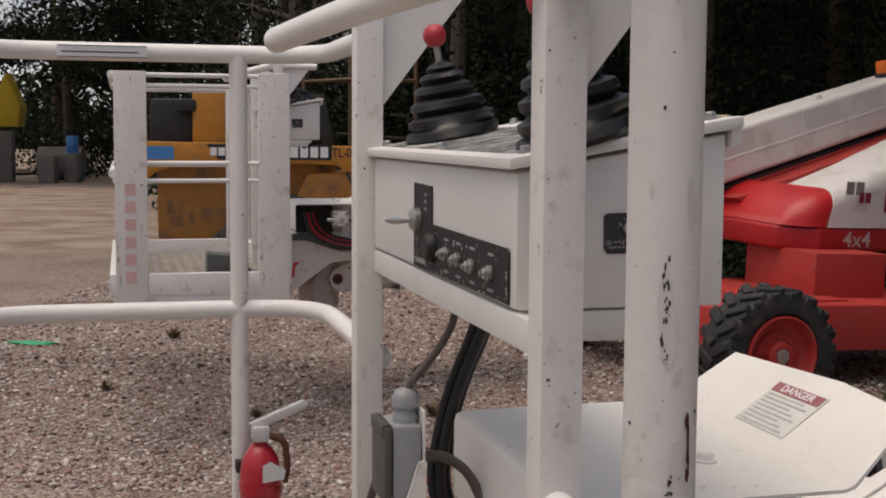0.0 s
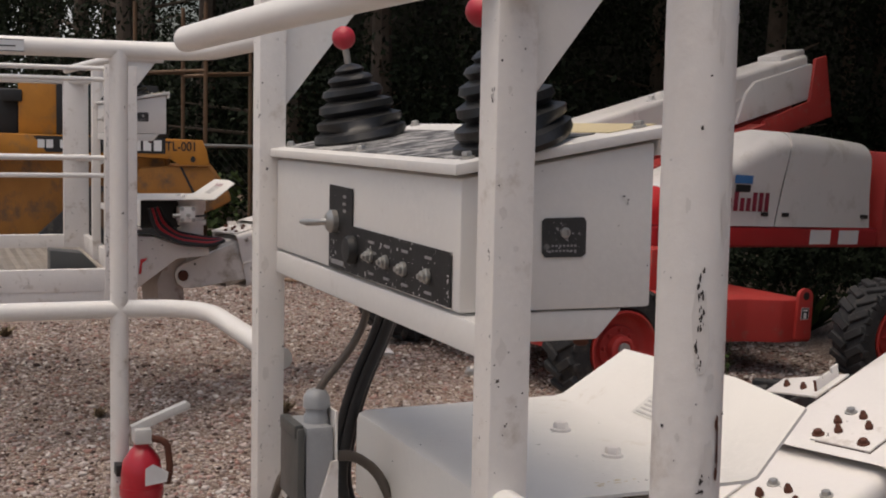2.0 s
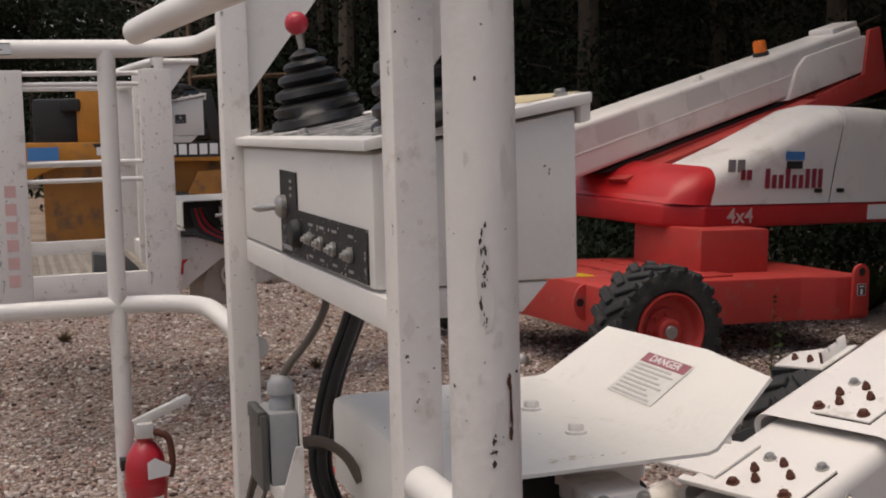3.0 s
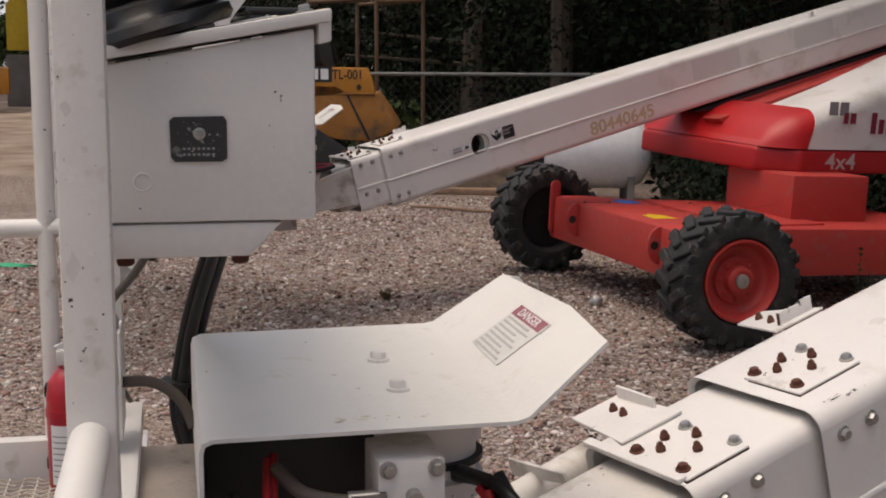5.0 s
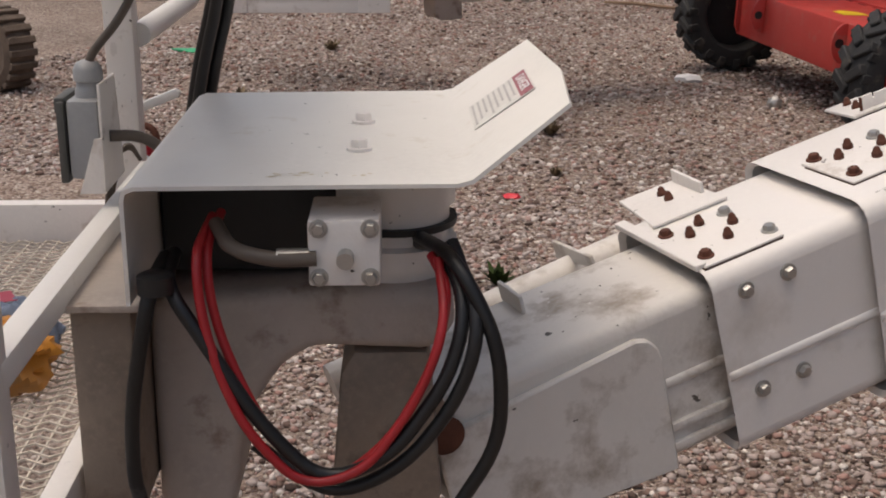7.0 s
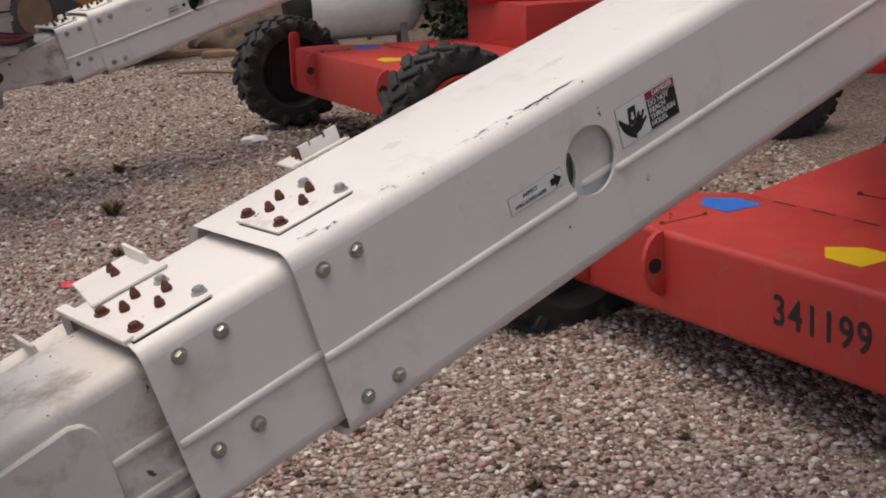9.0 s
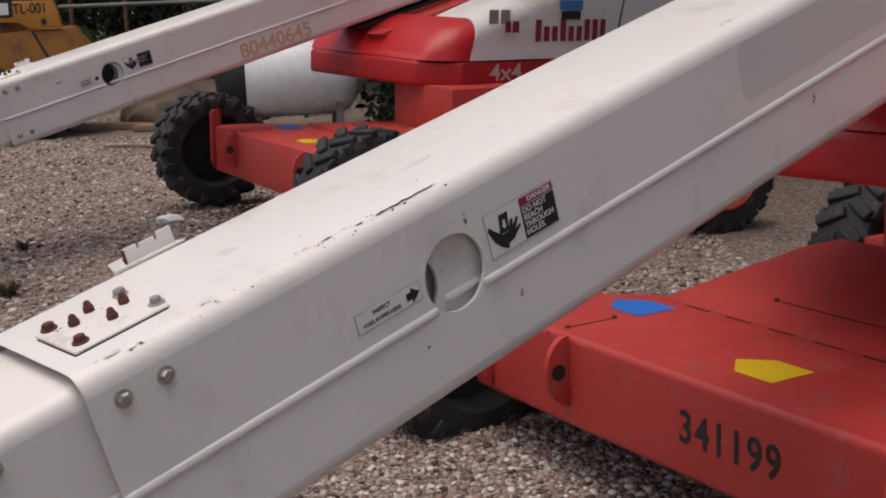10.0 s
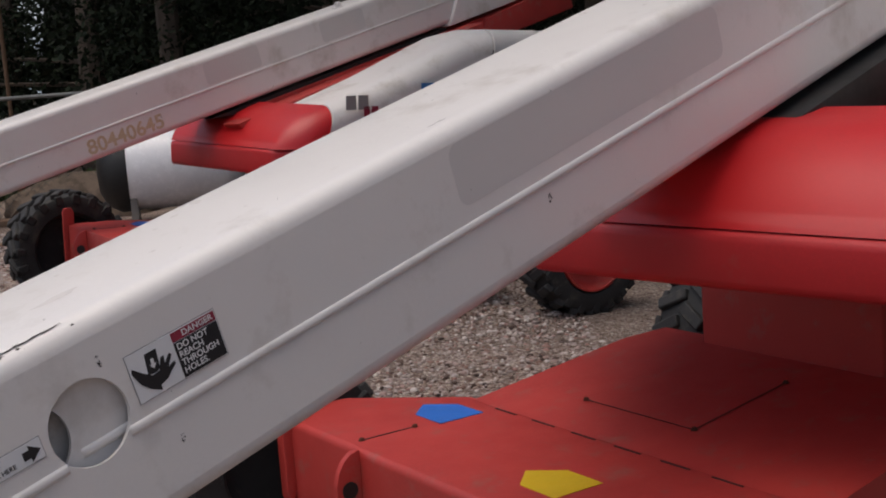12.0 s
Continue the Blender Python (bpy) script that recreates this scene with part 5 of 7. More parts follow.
def hanging_cable():
    """Short slack loop of worn cable hooked over the platform bar."""
    t = thing("cable_loop", M_K, "worn grey cable loop hanging beside the post", "cable")
    for k in range(3):
        o = 0.006 * k
        bm = tube(B(), rounded([(0.04, 0.89, 1.06), (0.025, 0.885 - o, 1.088 + o), (0.0, 0.88 - o, 1.075), (-0.014 + o, 0.88, 1.04), (-0.026 + 0.5 * o, 0.88 + o, 0.99), (-0.03 + o, 0.885, 0.945 - o), (-0.012 + o, 0.89, 0.93), (0.01, 0.9, 0.99), (0.03, 0.905, 1.03)], 0.03, 4), 0.0042, 8)
        part("strand", bm, HOSE_GREY, t)
    return t


hanging_cable()


junction_box()


def hoses():
    t = thing("hose_bundle", M_R, "black and red hydraulic hoses between platform and boom", "hoses")
    for dv, du in ((0.0, 0.0), (0.03, 0.018), (0.02, -0.012)):
        bm = tube(B(), rounded([(0.265 + du, 0.84 + dv, 1.475), (0.25 + du, 0.87 + dv, 1.36), (0.20 + du, 0.93 + dv, 1.2), (0.17 + du, 0.94 + dv, 1.02), (0.20 + du, 0.9 + dv, 0.92)], 0.12), 0.0115, 12)
        part("control_hose", bm, HOSE, t)
    part("cable_tie", lathe(B(), [(0.04, 0), (0.04, 0.01)], Matrix.Translation((0.175, 0.955, 1.07)), 16), BLACK, t)
    for pts, r, material in (
            ([(0.235, 0.30, 1.05), (0.23, 0.21, 1.04), (0.215, 0.20, 0.97), (0.19, 0.20, 0.84), (0.19, 0.2, 0.70), (0.32, 0.2, 0.56), (0.60, 0.2, 0.60), (0.72, 0.2, 0.80), (0.715, 0.2, 0.95), (0.65, 0.24, 1.07), (0.60, 0.4, 1.05)], 0.0108, BLACK_RUBBER),
            ([(0.245, 0.32, 1.05), (0.245, 0.22, 1.035), (0.31, 0.20, 0.94), (0.37, 0.19, 0.84), (0.46, 0.19, 0.74), (0.56, 0.19, 0.78), (0.645, 0.2, 0.90), (0.67, 0.22, 1.0), (0.64, 0.3, 1.06), (0.60, 0.4, 1.04)], 0.0105, HOSE),
            ([(0.30, 0.34, 1.10), (0.29, 0.225, 1.08), (0.295, 0.21, 1.0), (0.32, 0.19, 0.91), (0.355, 0.18, 0.83), (0.43, 0.18, 0.74), (0.52, 0.18, 0.76), (0.60, 0.19, 0.87), (0.64, 0.2, 0.98), (0.63, 0.28, 1.05)], 0.0072, HOSE_RED),
            ([(0.31, 0.36, 1.10), (0.30, 0.245, 1.08), (0.31, 0.23, 0.98), (0.35, 0.21, 0.88), (0.40, 0.2, 0.79), (0.47, 0.2, 0.73), (0.56, 0.2, 0.80), (0.625, 0.21, 0.92), (0.645, 0.24, 1.02), (0.62, 0.3, 1.05)], 0.0072, HOSE_RED),
            ([(0.36, 0.24, 0.78), (0.47, 0.22, 0.70), (0.58, 0.2, 0.76), (0.66, 0.2, 0.87), (0.69, 0.2, 0.98), (0.65, 0.3, 1.07)], 0.0105, HOSE)):
        part("loop_hose", tube(B(), rounded(pts, 0.06, 5), r, 12), material, t, "red hose" if material is HOSE_RED else "")
    bm = tube(B(), rounded([(0.46, 0.205, 1.076), (0.40, 0.205, 1.074), (0.34, 0.22, 1.085), (0.31, 0.30, 1.10)], 0.05), 0.011, 10)
    part("valve_hose", bm, HOSE_GREY, t)
    bm = lathe(B(), [(0.026, 0), (0.026, 0.025), (0.016, 0.03)], Matrix.Translation((0.235, 0.215, 1.025)), 16)
    part("grommet", bm, HOSE, t)
    return t


hoses()


LEVER = mat("pale_cast_metal", (0.60, 0.59, 0.57), 0.4, 0.3, vary=0.15, bump=0.1)


def extinguisher():
    t = thing("fire_extinguisher", M_K @ Matrix.Translation((-0.145, 1.725, 0.612)), "red fire extinguisher with white label strapped to post", "fire extinguisher")
    red = mat("extinguisher_red", (0.42, 0.012, 0.025), 0.3, vary=0.1, coat=0.3)
    bm = lathe(B(), [(0.048, 0.0), (0.053, 0.01), (0.053, 0.25), (0.047, 0.29), (0.03, 0.315), (0.02, 0.325), (0.02, 0.34)], None, 30)
    part("cylinder", bm, red, t)
    def wrap(a0, a1, z0, z1, r):
        b = B()
        cols = [[b.verts.new((r * math.cos(radians(a)), r * math.sin(radians(a)), z)) for z in (z0, z1)] for a in range(a0, a1 + 1, 6)]
        for p, q in zip(cols, cols[1:]):
            b.faces.new((p[0], q[0], q[1], p[1]))
        return b

    lab = part("label", wrap(222, 318, 0.03, 0.185, 0.0537), PAPER, t, "white instruction label")
    for i in range(8):
        part("label_line", wrap(228, 306 - 6 * (i % 3), 0.05 + 0.015 * i, 0.0535 + 0.015 * i, 0.0541), INK_GREY, lab)
    bm = lathe(B(), [(0.056, 0.20), (0.056, 0.222)], None, 30)
    part("strap", bm, red, t)
    bm = B()
    box(bm, (-0.022, -0.03, 0.335), (0.022, 0.03, 0.375), 0.006)
    prism(bm, [(-0.03, -0.012, 0.380), (0.0, -0.012, 0.368), (0.120, -0.012, 0.416), (0.125, -0.012, 0.428), (0.112, -0.012, 0.437)], (0, 0.024, 0), 0.003)
    part("valve_handle", bm, LEVER, t, "bare pale metal valve and lever")
    bm = tube(B(), rounded([(0.02, -0.02, 0.35), (0.06, -0.03, 0.34), (0.068, -0.03, 0.27), (0.06, -0.03, 0.23)], 0.03), 0.009, 10)
    part("hose", bm, RUST, t, "short brown discharge hose")
    bm = B()
    prism(bm, [(0.0, -0.058, 0.235), (0.055, -0.05, 0.24), (0.06, -0.05, 0.265), (0.02, -0.058, 0.29), (0.0, -0.06, 0.28)], (0, -0.002, 0))
    part("paper_tag", bm, PAPER, t, "torn white paper tag")
    for z in (0.05, 0.24):
        part("bracket", box(B(), (-0.06, 0.03, z), (0.01, 0.09, z + 0.03), 0.004), BLACK, t)
    return t


extinguisher()


def tool_bag():
    t = thing("tool_bag", M_K @ Matrix.Translation((-0.25, 0.80, 0.64)) @ Matrix.Scale(1.1, 4), "crumpled yellow and blue bag on mesh floor", "bag")
    def crumpled(c, r, flat, seed):
        b = ball(B(), (0, 0, 0), r, 44, flat)
        for v in b.verts:
            q = v.co * 16 + Vector((seed, 0, 0))
            v.co *= 1 + 0.35 * noise.noise(q) + 0.22 * noise.noise(q * 2.7) + 0.10 * noise.noise(q * 6)
            v.co.z = max(v.co.z, -r * flat * 0.7)
            v.co += Vector(c)
        return b

    part("sack", crumpled((0, 0, 0.05), 0.11, 0.55, 3), YELLOW, t)
    part("pouch", crumpled((-0.08, -0.07, 0.05), 0.075, 0.6, 5), YELLOW, t)
    part("flap", crumpled((0.0, 0.13, 0.05), 0.085, 0.6, 9), mat("blue_grey_cloth", (0.10, 0.13, 0.19), 0.8, vary=0.25), t, "blue-grey cloth flap")
    bm = B()
    sheet(bm, Matrix.Translation((-0.05, 0.15, 0.10)) @ Matrix.Rotation(0.5, 4, "Z"), -0.05, -0.03, 0.05, 0.03, 0.002)
    tag = part("tag", bm, PAPER, t)
    bm = B()
    sheet(bm, Matrix.Translation((-0.05, 0.15, 0.1025)) @ Matrix.Rotation(0.5, 4, "Z"), 0.02, -0.03, 0.05, 0.03, 0.001)
    part("tag_stripe", bm, INK_RED, tag)
    return t


tool_bag()

# strip label on the far top rail
bm = B()
box(bm, (-0.64, 1.788, 1.935), (-0.42, 1.7915, 1.965))
lab = part("rail_label", bm, PAPER, basket_a, "pale instruction strip on the top rail")
bars("rail_label_edge", face_on((0, 1.7875, 0), (1, 0, 0), (0, 0, 1)), [(-0.64, 1.963, -0.42, 1.965), (-0.64, 1.935, -0.42, 1.937), (-0.63, 1.947, -0.44, 1.950)], INK, lab, 0.0008)

# ---- rust and paint chips ----
def chips(host, name, spots, place, material, label, seed, thick=0.0008):
    """Ragged thin patches; place maps (x, y) of a surface to a point and its normal."""
    rnd_ = random.Random(seed)
    bm = B()
    pieces = []
    for x, y, w, h in spots:
        if max(w, h) > 0.011 and label.startswith("black"):
            pieces += [(x + rnd_.uniform(-0.45, 0.45) * w, y + rnd_.uniform(-0.5, 0.5) * h, w * rnd_.uniform(0.2, 0.6), h * rnd_.uniform(0.12, 0.35)) for _ in range(9)]
        else:
            pieces.append((x, y, w, h))
    for x, y, w, h in pieces:
        k = 11
        rim = []
        for i in range(k):
            a = 2 * math.pi * i / k
            q = rnd_.uniform(0.45, 1.0)
            p, n = place(x + 0.5 * w * q * math.cos(a), y + 0.5 * h * q * math.sin(a))
            rim.append(bm.verts.new(Vector(p) + Vector(n) * thick))
        p, n = place(x, y)
        mid = bm.verts.new(Vector(p) + Vector(n) * thick)
        for i in range(k):
            bm.faces.new((mid, rim[i], rim[(i + 1) % k]))
    ob = part(name, bm, material, host, label)
    return tagged(ob, kind="stuff")


def round_post(u, v, r):
    return lambda x, z: ((u + r * math.cos(x / r), v + r * math.sin(x / r), z), (math.cos(x / r), math.sin(x / r), 0))


def scatter(n, x0, x1, y0, y1, small, large, seed, tall=1.6):
    r_ = random.Random(seed)
    return [(r_.uniform(x0, x1), r_.uniform(y0, y1), s, s * r_.uniform(0.6, tall)) for s in (small + (large - small) * r_.random() ** 3 for _ in range(n))]


near_post = round_post(-0.122, -0.760, 0.0264)
R_ = 0.0264
chips(basket_a, "rust_streak", [(-1.18 * R_, 1.535, 0.004, 0.05), (-1.22 * R_, 1.55, 0.005, 0.016), (-1.18 * R_, 1.512, 0.005, 0.014), (-1.15 * R_, 1.52, 0.003, 0.03)], near_post, RUST, "rust streak", 3)
chips(basket_a, "chipped_paint", [(-1.9 * R_, 1.655, 0.005, 0.026), (-1.86 * R_, 1.632, 0.004, 0.018), (-1.93 * R_, 1.612, 0.004, 0.02), (-1.88 * R_, 1.595, 0.003, 0.012), (-1.75 * R_, 1.505, 0.006, 0.014), (-1.72 * R_, 1.49, 0.005, 0.008),
                                (-0.62 * R_, 1.842, 0.0025, 0.004), (-0.65 * R_, 1.79, 0.002, 0.003)] + scatter(34, -2.9 * R_, 0.1, 1.35, 1.92, 0.0012, 0.005, 5), near_post, DARK_CHIP, "black chips in white paint", 4)
chips(basket_a, "scuffed_paint", [(-1.75 * R_, 1.86, 0.008, 0.07), (-1.55 * R_, 1.83, 0.006, 0.05), (-1.2 * R_, 1.70, 0.012, 0.05), (-1.85 * R_, 1.62, 0.016, 0.08), (-1.5 * R_, 1.52, 0.014, 0.05)] + scatter(26, -2.8 * R_, 0.0, 1.3, 1.92, 0.004, 0.02, 8, 3.0), near_post, SCUFF, "grey scuffs", 6, 0.0004)
far_post = round_post(-0.188, 1.815, 0.0237)
chips(basket_a, "chipped_paint", scatter(16, -2.9 * R_, -0.2 * R_, 0.8, 1.9, 0.001, 0.004, 9), far_post, DARK_CHIP, "black chips in white paint", 10)
for v, du in ((-0.115, 0.0), (0.965, -0.034)):
    left = lambda x, z, du=du: ((0.005 + du, x, z), (-1, 0, 0))
    front = lambda x, z, v=v, du=du: ((x + du, v, z), (0, -1, 0))
    chips(basket_a, "chipped_paint", scatter(22, v + 0.002, v + 0.012, 0.9, 1.98, 0.001, 0.006, 11, 5.0) + scatter(24, v + 0.004, v + 0.042, 0.9, 1.98, 0.001, 0.004, 12), left, DARK_CHIP, "black chips in white paint", 13)
    chips(basket_a, "chipped_paint", scatter(14, 0.009, 0.016, 0.9, 1.98, 0.001, 0.006, 14, 5.0) + scatter(26, 0.01, 0.05, 0.9, 1.98, 0.001, 0.004, 15), front, DARK_CHIP, "black chips in white paint", 16)
    chips(basket_a, "scuffed_paint", scatter(18, 0.012, 0.046, 0.9, 1.98, 0.005, 0.02, 17, 2.5), front, SCUFF, "grey scuffs", 18, 0.0004)
chips(near_box, "chipped_paint", scatter(16, 0.02, 0.31, 1.53, 1.73, 0.001, 0.004, 19) + [(0.262, 1.668, 0.003, 0.012), (0.255, 1.675, 0.005, 0.003)], lambda x, z: ((x, -0.0005, z), (0, -1, 0)), DARK_CHIP, "black chips in white paint", 20)
chips(near_box, "chipped_paint", scatter(22, 0.03, 0.88, 1.53, 1.68, 0.001, 0.004, 21), lambda x, z: ((0.0075, x, z), (-1, 0, 0)), DARK_CHIP, "black chips in white paint", 22)
chips(near_box, "paint_spatter", scatter(60, 0.03, 0.55, 1.525, 1.60, 0.0015, 0.007, 23, 2.5), lambda x, z: ((0.0045, x, z), (-1, 0, 0)), SPATTER, "white paint spatter", 24)
plate_top = lambda x, y: ((x, y, 1.1805), (0, 0, 1))
chips(near_rotator, "chipped_paint", scatter(26, 0.22, 0.64, 0.23, 0.88, 0.001, 0.006, 25), plate_top, DARK_CHIP, "black chips in white paint", 26)
chips(near_rotator, "grease_stain", scatter(16, 0.38, 0.54, 0.250, 0.274, 0.008, 0.032, 81, 0.35), plate_top, STAIN, "tan grease stain", 82, 0.0003)
to_boom = lambda x, w: (bt_a @ Vector((x, -0.0005, w)), bt_a.to_3x3() @ Vector((0, -1, 0)))
chips(boom_a, "chipped_paint", [(0.198, -0.236, 0.011, 0.013), (1.24, -0.095, 0.012, 0.03), (0.056, 0.091, 0.006, 0.028), (0.058, 0.086, 0.009, 0.012), (0.156, -0.116, 0.009, 0.018)] + scatter(26, -0.7, 2.2, -0.21, 0.15, 0.001, 0.006, 29), to_boom, DARK_CHIP, "black chips in white paint", 30)
def on_boom(x, y):
    d = max(0.0, 0.04 - y)
    return bt_a @ Vector((x, y, 0.1383 + math.sqrt(0.0016 - d * d))), bt_a.to_3x3() @ Vector((0, -d / 0.04, math.sqrt(1 - d * d / 0.0016)))



chips(boom_a, "chipped_paint", scatter(36, -0.62, 0.05, 0.012, 0.03, 0.002, 0.012, 31, 0.5) + [(-0.122 + 0.014 * i, 0.024 + 0.0008 * (i % 3), 0.02, 0.004 + 0.0015 * (i % 2)) for i in range(11)] + [(-0.65, 0.02, 0.03, 0.006), (-0.70, 0.028, 0.05, 0.007), (-0.51, 0.03, 0.03, 0.005), (-0.165, 0.024, 0.018, 0.006), (-0.285, 0.033, 0.03, 0.004), (-0.245, 0.03, 0.03, 0.005)] + scatter(26, -0.34, -0.13, 0.022, 0.04, 0.002, 0.009, 61, 0.5) + scatter(30, -0.6, 2.5, 0.05, 0.34, 0.001, 0.007, 32) + [(1.0, 0.05, 0.05, 0.008)], on_boom, DARK_CHIP, "black chips in white paint", 33)
chips(boom_a, "bare_edge", [(-0.118 + 0.013 * i, 0.0235 + 0.0008 * (i % 3), 0.03, 0.004 + 0.001 * (i % 2)) for i in range(11)] + [(-0.165, 0.024, 0.02, 0.005), (-0.24, 0.029, 0.035, 0.003)], on_boom, DARK_CHIP, "thin dark line of bare metal", 62)
fly_a = [c for c in lift_a.children if c.name.startswith("inner_boom")][0]
on_fly = lambda x, y: (bt_a @ Vector((x, y, 0.1235)), bt_a.to_3x3() @ Vector((0, 0, 1)))
chips(fly_a, "chipped_paint", scatter(26, -1.58, -1.08, 0.1, 0.3, 0.001, 0.006, 51), on_fly, DARK_CHIP, "black chips in white paint", 52)
chips(fly_a, "scuffed_paint", scatter(16, -1.56, -1.1, 0.1, 0.3, 0.008, 0.04, 53, 0.8), on_fly, SCUFF, "grey scuffs", 54, 0.0004)
chips(boom_a, "scuffed_paint", [(0.1, 0.16, 0.12, 0.03), (-0.35, 0.2, 0.06, 0.05)] + scatter(20, -0.6, 2.5, 0.06, 0.34, 0.01, 0.05, 34), on_boom, SCUFF, "grey scuffs", 35, 0.0004)
box_front = lambda y, z: ((0.0045, y, z), (-1, 0, 0))
chips(near_box, "worn_fleck", scatter(40, 0.03, 0.545, 1.522, 1.592, 0.001, 0.005, 71, 1.2) + scatter(26, 0.03, 0.55, 1.521, 1.526, 0.002, 0.008, 72, 0.6) + scatter(10, 0.024, 0.03, 1.525, 1.595, 0.002, 0.007, 73, 2.0), box_front, SPATTER, "pale worn flecks on the panel", 74)
for u0 in (-0.94, -0.13):
    panel_face = lambda x, z: ((x, -0.53, z), (0, -1, 0))
    chips(basket_b, "chipped_paint", scatter(40, u0 + 0.005, u0 + 0.03, 0.65, 1.88, 0.003, 0.012, 41, 4.0) + scatter(40, u0 + 0.01, u0 + 0.17, 0.65, 1.88, 0.002, 0.009, 42, 3.0), panel_face, DARK_CHIP, "black chips in white paint", 43)
    chips(basket_b, "scuffed_paint", scatter(30, u0 + 0.01, u0 + 0.17, 0.65, 1.88, 0.01, 0.05, 44, 3.0), panel_face, SCUFF, "grey scuffs", 45, 0.0005)
b_boom = lambda x, w: (bt_b @ Vector((x, -0.0005, w)), bt_b.to_3x3() @ Vector((0, -1, 0)))
chips(boom_b, "chipped_paint", [(-0.36, 0.06, 0.04, 0.02), (0.1, -0.2, 0.02, 0.02)] + scatter(20, -0.7, 3.0, -0.2, 0.15, 0.004, 0.014, 36), b_boom, DARK_CHIP, "black chips in white paint", 37)


# ---- yard clutter ----
def scrap(name, p, size, material, label, cat):
    bm = B()
    bmesh.ops.create_icosphere(bm, subdivisions=2, radius=1.0)
    for v in bm.verts:
        v.co += 0.35 * Vector(noise.noise_vector(v.co * 2.1 + Vector((p[0], p[1], 0))))
        v.co = Vector((v.co.x * size[0], v.co.y * size[1], max(v.co.z, -0.6) * size[2]))
    ob = part(name, bm, material, None)
    ob.location = (p[0], p[1], lie(p[0], p[1]) + size[2] * 0.5)
    return tagged(ob, label, cat)


scrap("plastic_scrap", (-0.83, 6.83), (0.05, 0.04, 0.02), mat("bright_red_plastic", (0.6, 0.02, 0.04), 0.4), "small bright red plastic scrap on the gravel", "litter")
scrap("plastic_scrap", (-4.52, 10.14), (0.22, 0.06, 0.02), GREEN_CLOTH, "thin green plastic scrap on the gravel", "litter")
scrap("crushed_cup", (-0.38, 10.08), (0.10, 0.06, 0.04), PAPER, "crushed white cup on the gravel", "litter")
scrap("crushed_can", (0.30, 9.33), (0.05, 0.05, 0.05), STEEL, "crushed drink can on the gravel", "litter")
bm = tube(B(), [(-1.97, 14.80, 0.03), (-1.6, 14.72, 0.035), (-1.3, 14.56, 0.03), (-1.0, 14.48, 0.025)], [0.014, 0.018, 0.018, 0.012], 8)
tagged(part("stick", bm, WOOD_RAW, None), "thin brown stick lying on the gravel", "stick")


def weed(p, h, n, seed, material=LEAF_LIGHT, label="small green weed growing in gravel"):
    rnd = random.Random(seed)
    bm = B()
    for i in range(n):
        a = rnd.uniform(0, 6.28)
        r = rnd.uniform(0.2, 1) * h
        d = Vector((math.cos(a), math.sin(a), 0))
        s = Vector((-d.y, d.x, 0)) * rnd.uniform(0.06, 0.12) * h * 2
        tip = d * r + Vector((0, 0, rnd.uniform(0.3, 1) * h))
        q = [bm.verts.new(x) for x in (d * 0.1 * r, tip * 0.55 + s, tip, tip * 0.55 - s)]
        bm.faces.new(q)
    ob = part("weed", bm, material, None)
    ob.location = (p[0], p[1], lie(*p))
    return tagged(ob, label, "weed", "weeds in the gravel")


for i, (x, y, h, n) in enumerate(((1.0, 3.9, 0.05, 14), (1.85, 3.95, 0.06, 22), (1.75, 4.15, 0.04, 12), (-0.55, 5.6, 0.10, 40), (-0.3, 5.5, 0.06, 22), (3.6, 12.2, 0.5, 60), (4.6, 12.6, 0.5, 60))):
    weed((x, y), h, n, i)
def tall_weed(p, h, seed):
    """A thin stem with a few small leaves along it."""
    r = random.Random(seed)
    bm = tube(B(), [(0, 0, 0), (0.015, 0.01, h * 0.5), (0.03, 0.0, h)], [0.004, 0.003, 0.0015], 5)
    for i in range(16):
        z = h * (0.15 + 0.85 * i / 16)
        a, n_ = r.uniform(0, 6.28), r.uniform(0.03, 0.07)
        d = Vector((math.cos(a), math.sin(a), 0.5)) * n_
        e = Vector((-math.sin(a), math.cos(a), 0)) * n_ * 0.28
        c = Vector((0.03 * z / h, 0, z))
        bm.faces.new([bm.verts.new(v) for v in (c, c + d * 0.5 + e, c + d, c + d * 0.5 - e)])
    ob = part("weed", bm, LEAF_LIGHT, None)
    ob.location = (p[0], p[1], lie(*p))
    return tagged(ob, "tall thin green weed beside the rear lift", "weed", "weeds in the gravel")


tall_weed((1.95, 8.7), 0.62, 3)
tall_weed((2.02, 8.78), 0.45, 4)
DRY = leaf_mat("dry_brown_leaves", (0.17, 0.13, 0.085))
for i, (x, y, h, n) in enumerate(((-0.96, 8.18, 0.10, 60), (1.37, 4.4, 0.045, 40), (1.9, 4.7, 0.04, 30), (-0.71, 7.3, 0.06, 40), (-2.1, 8.05, 0.07, 40), (-3.3, 8.6, 0.08, 40), (-3.46, 10.6, 0.10, 50), (-1.2, 9.3, 0.08, 40), (0.75, 4.9, 0.04, 26))):
    weed((x, y), h, n, 50 + i, DRY, "flat brown dry weed on gravel")
weed((0.39, 4.35), 0.035, 16, 70)


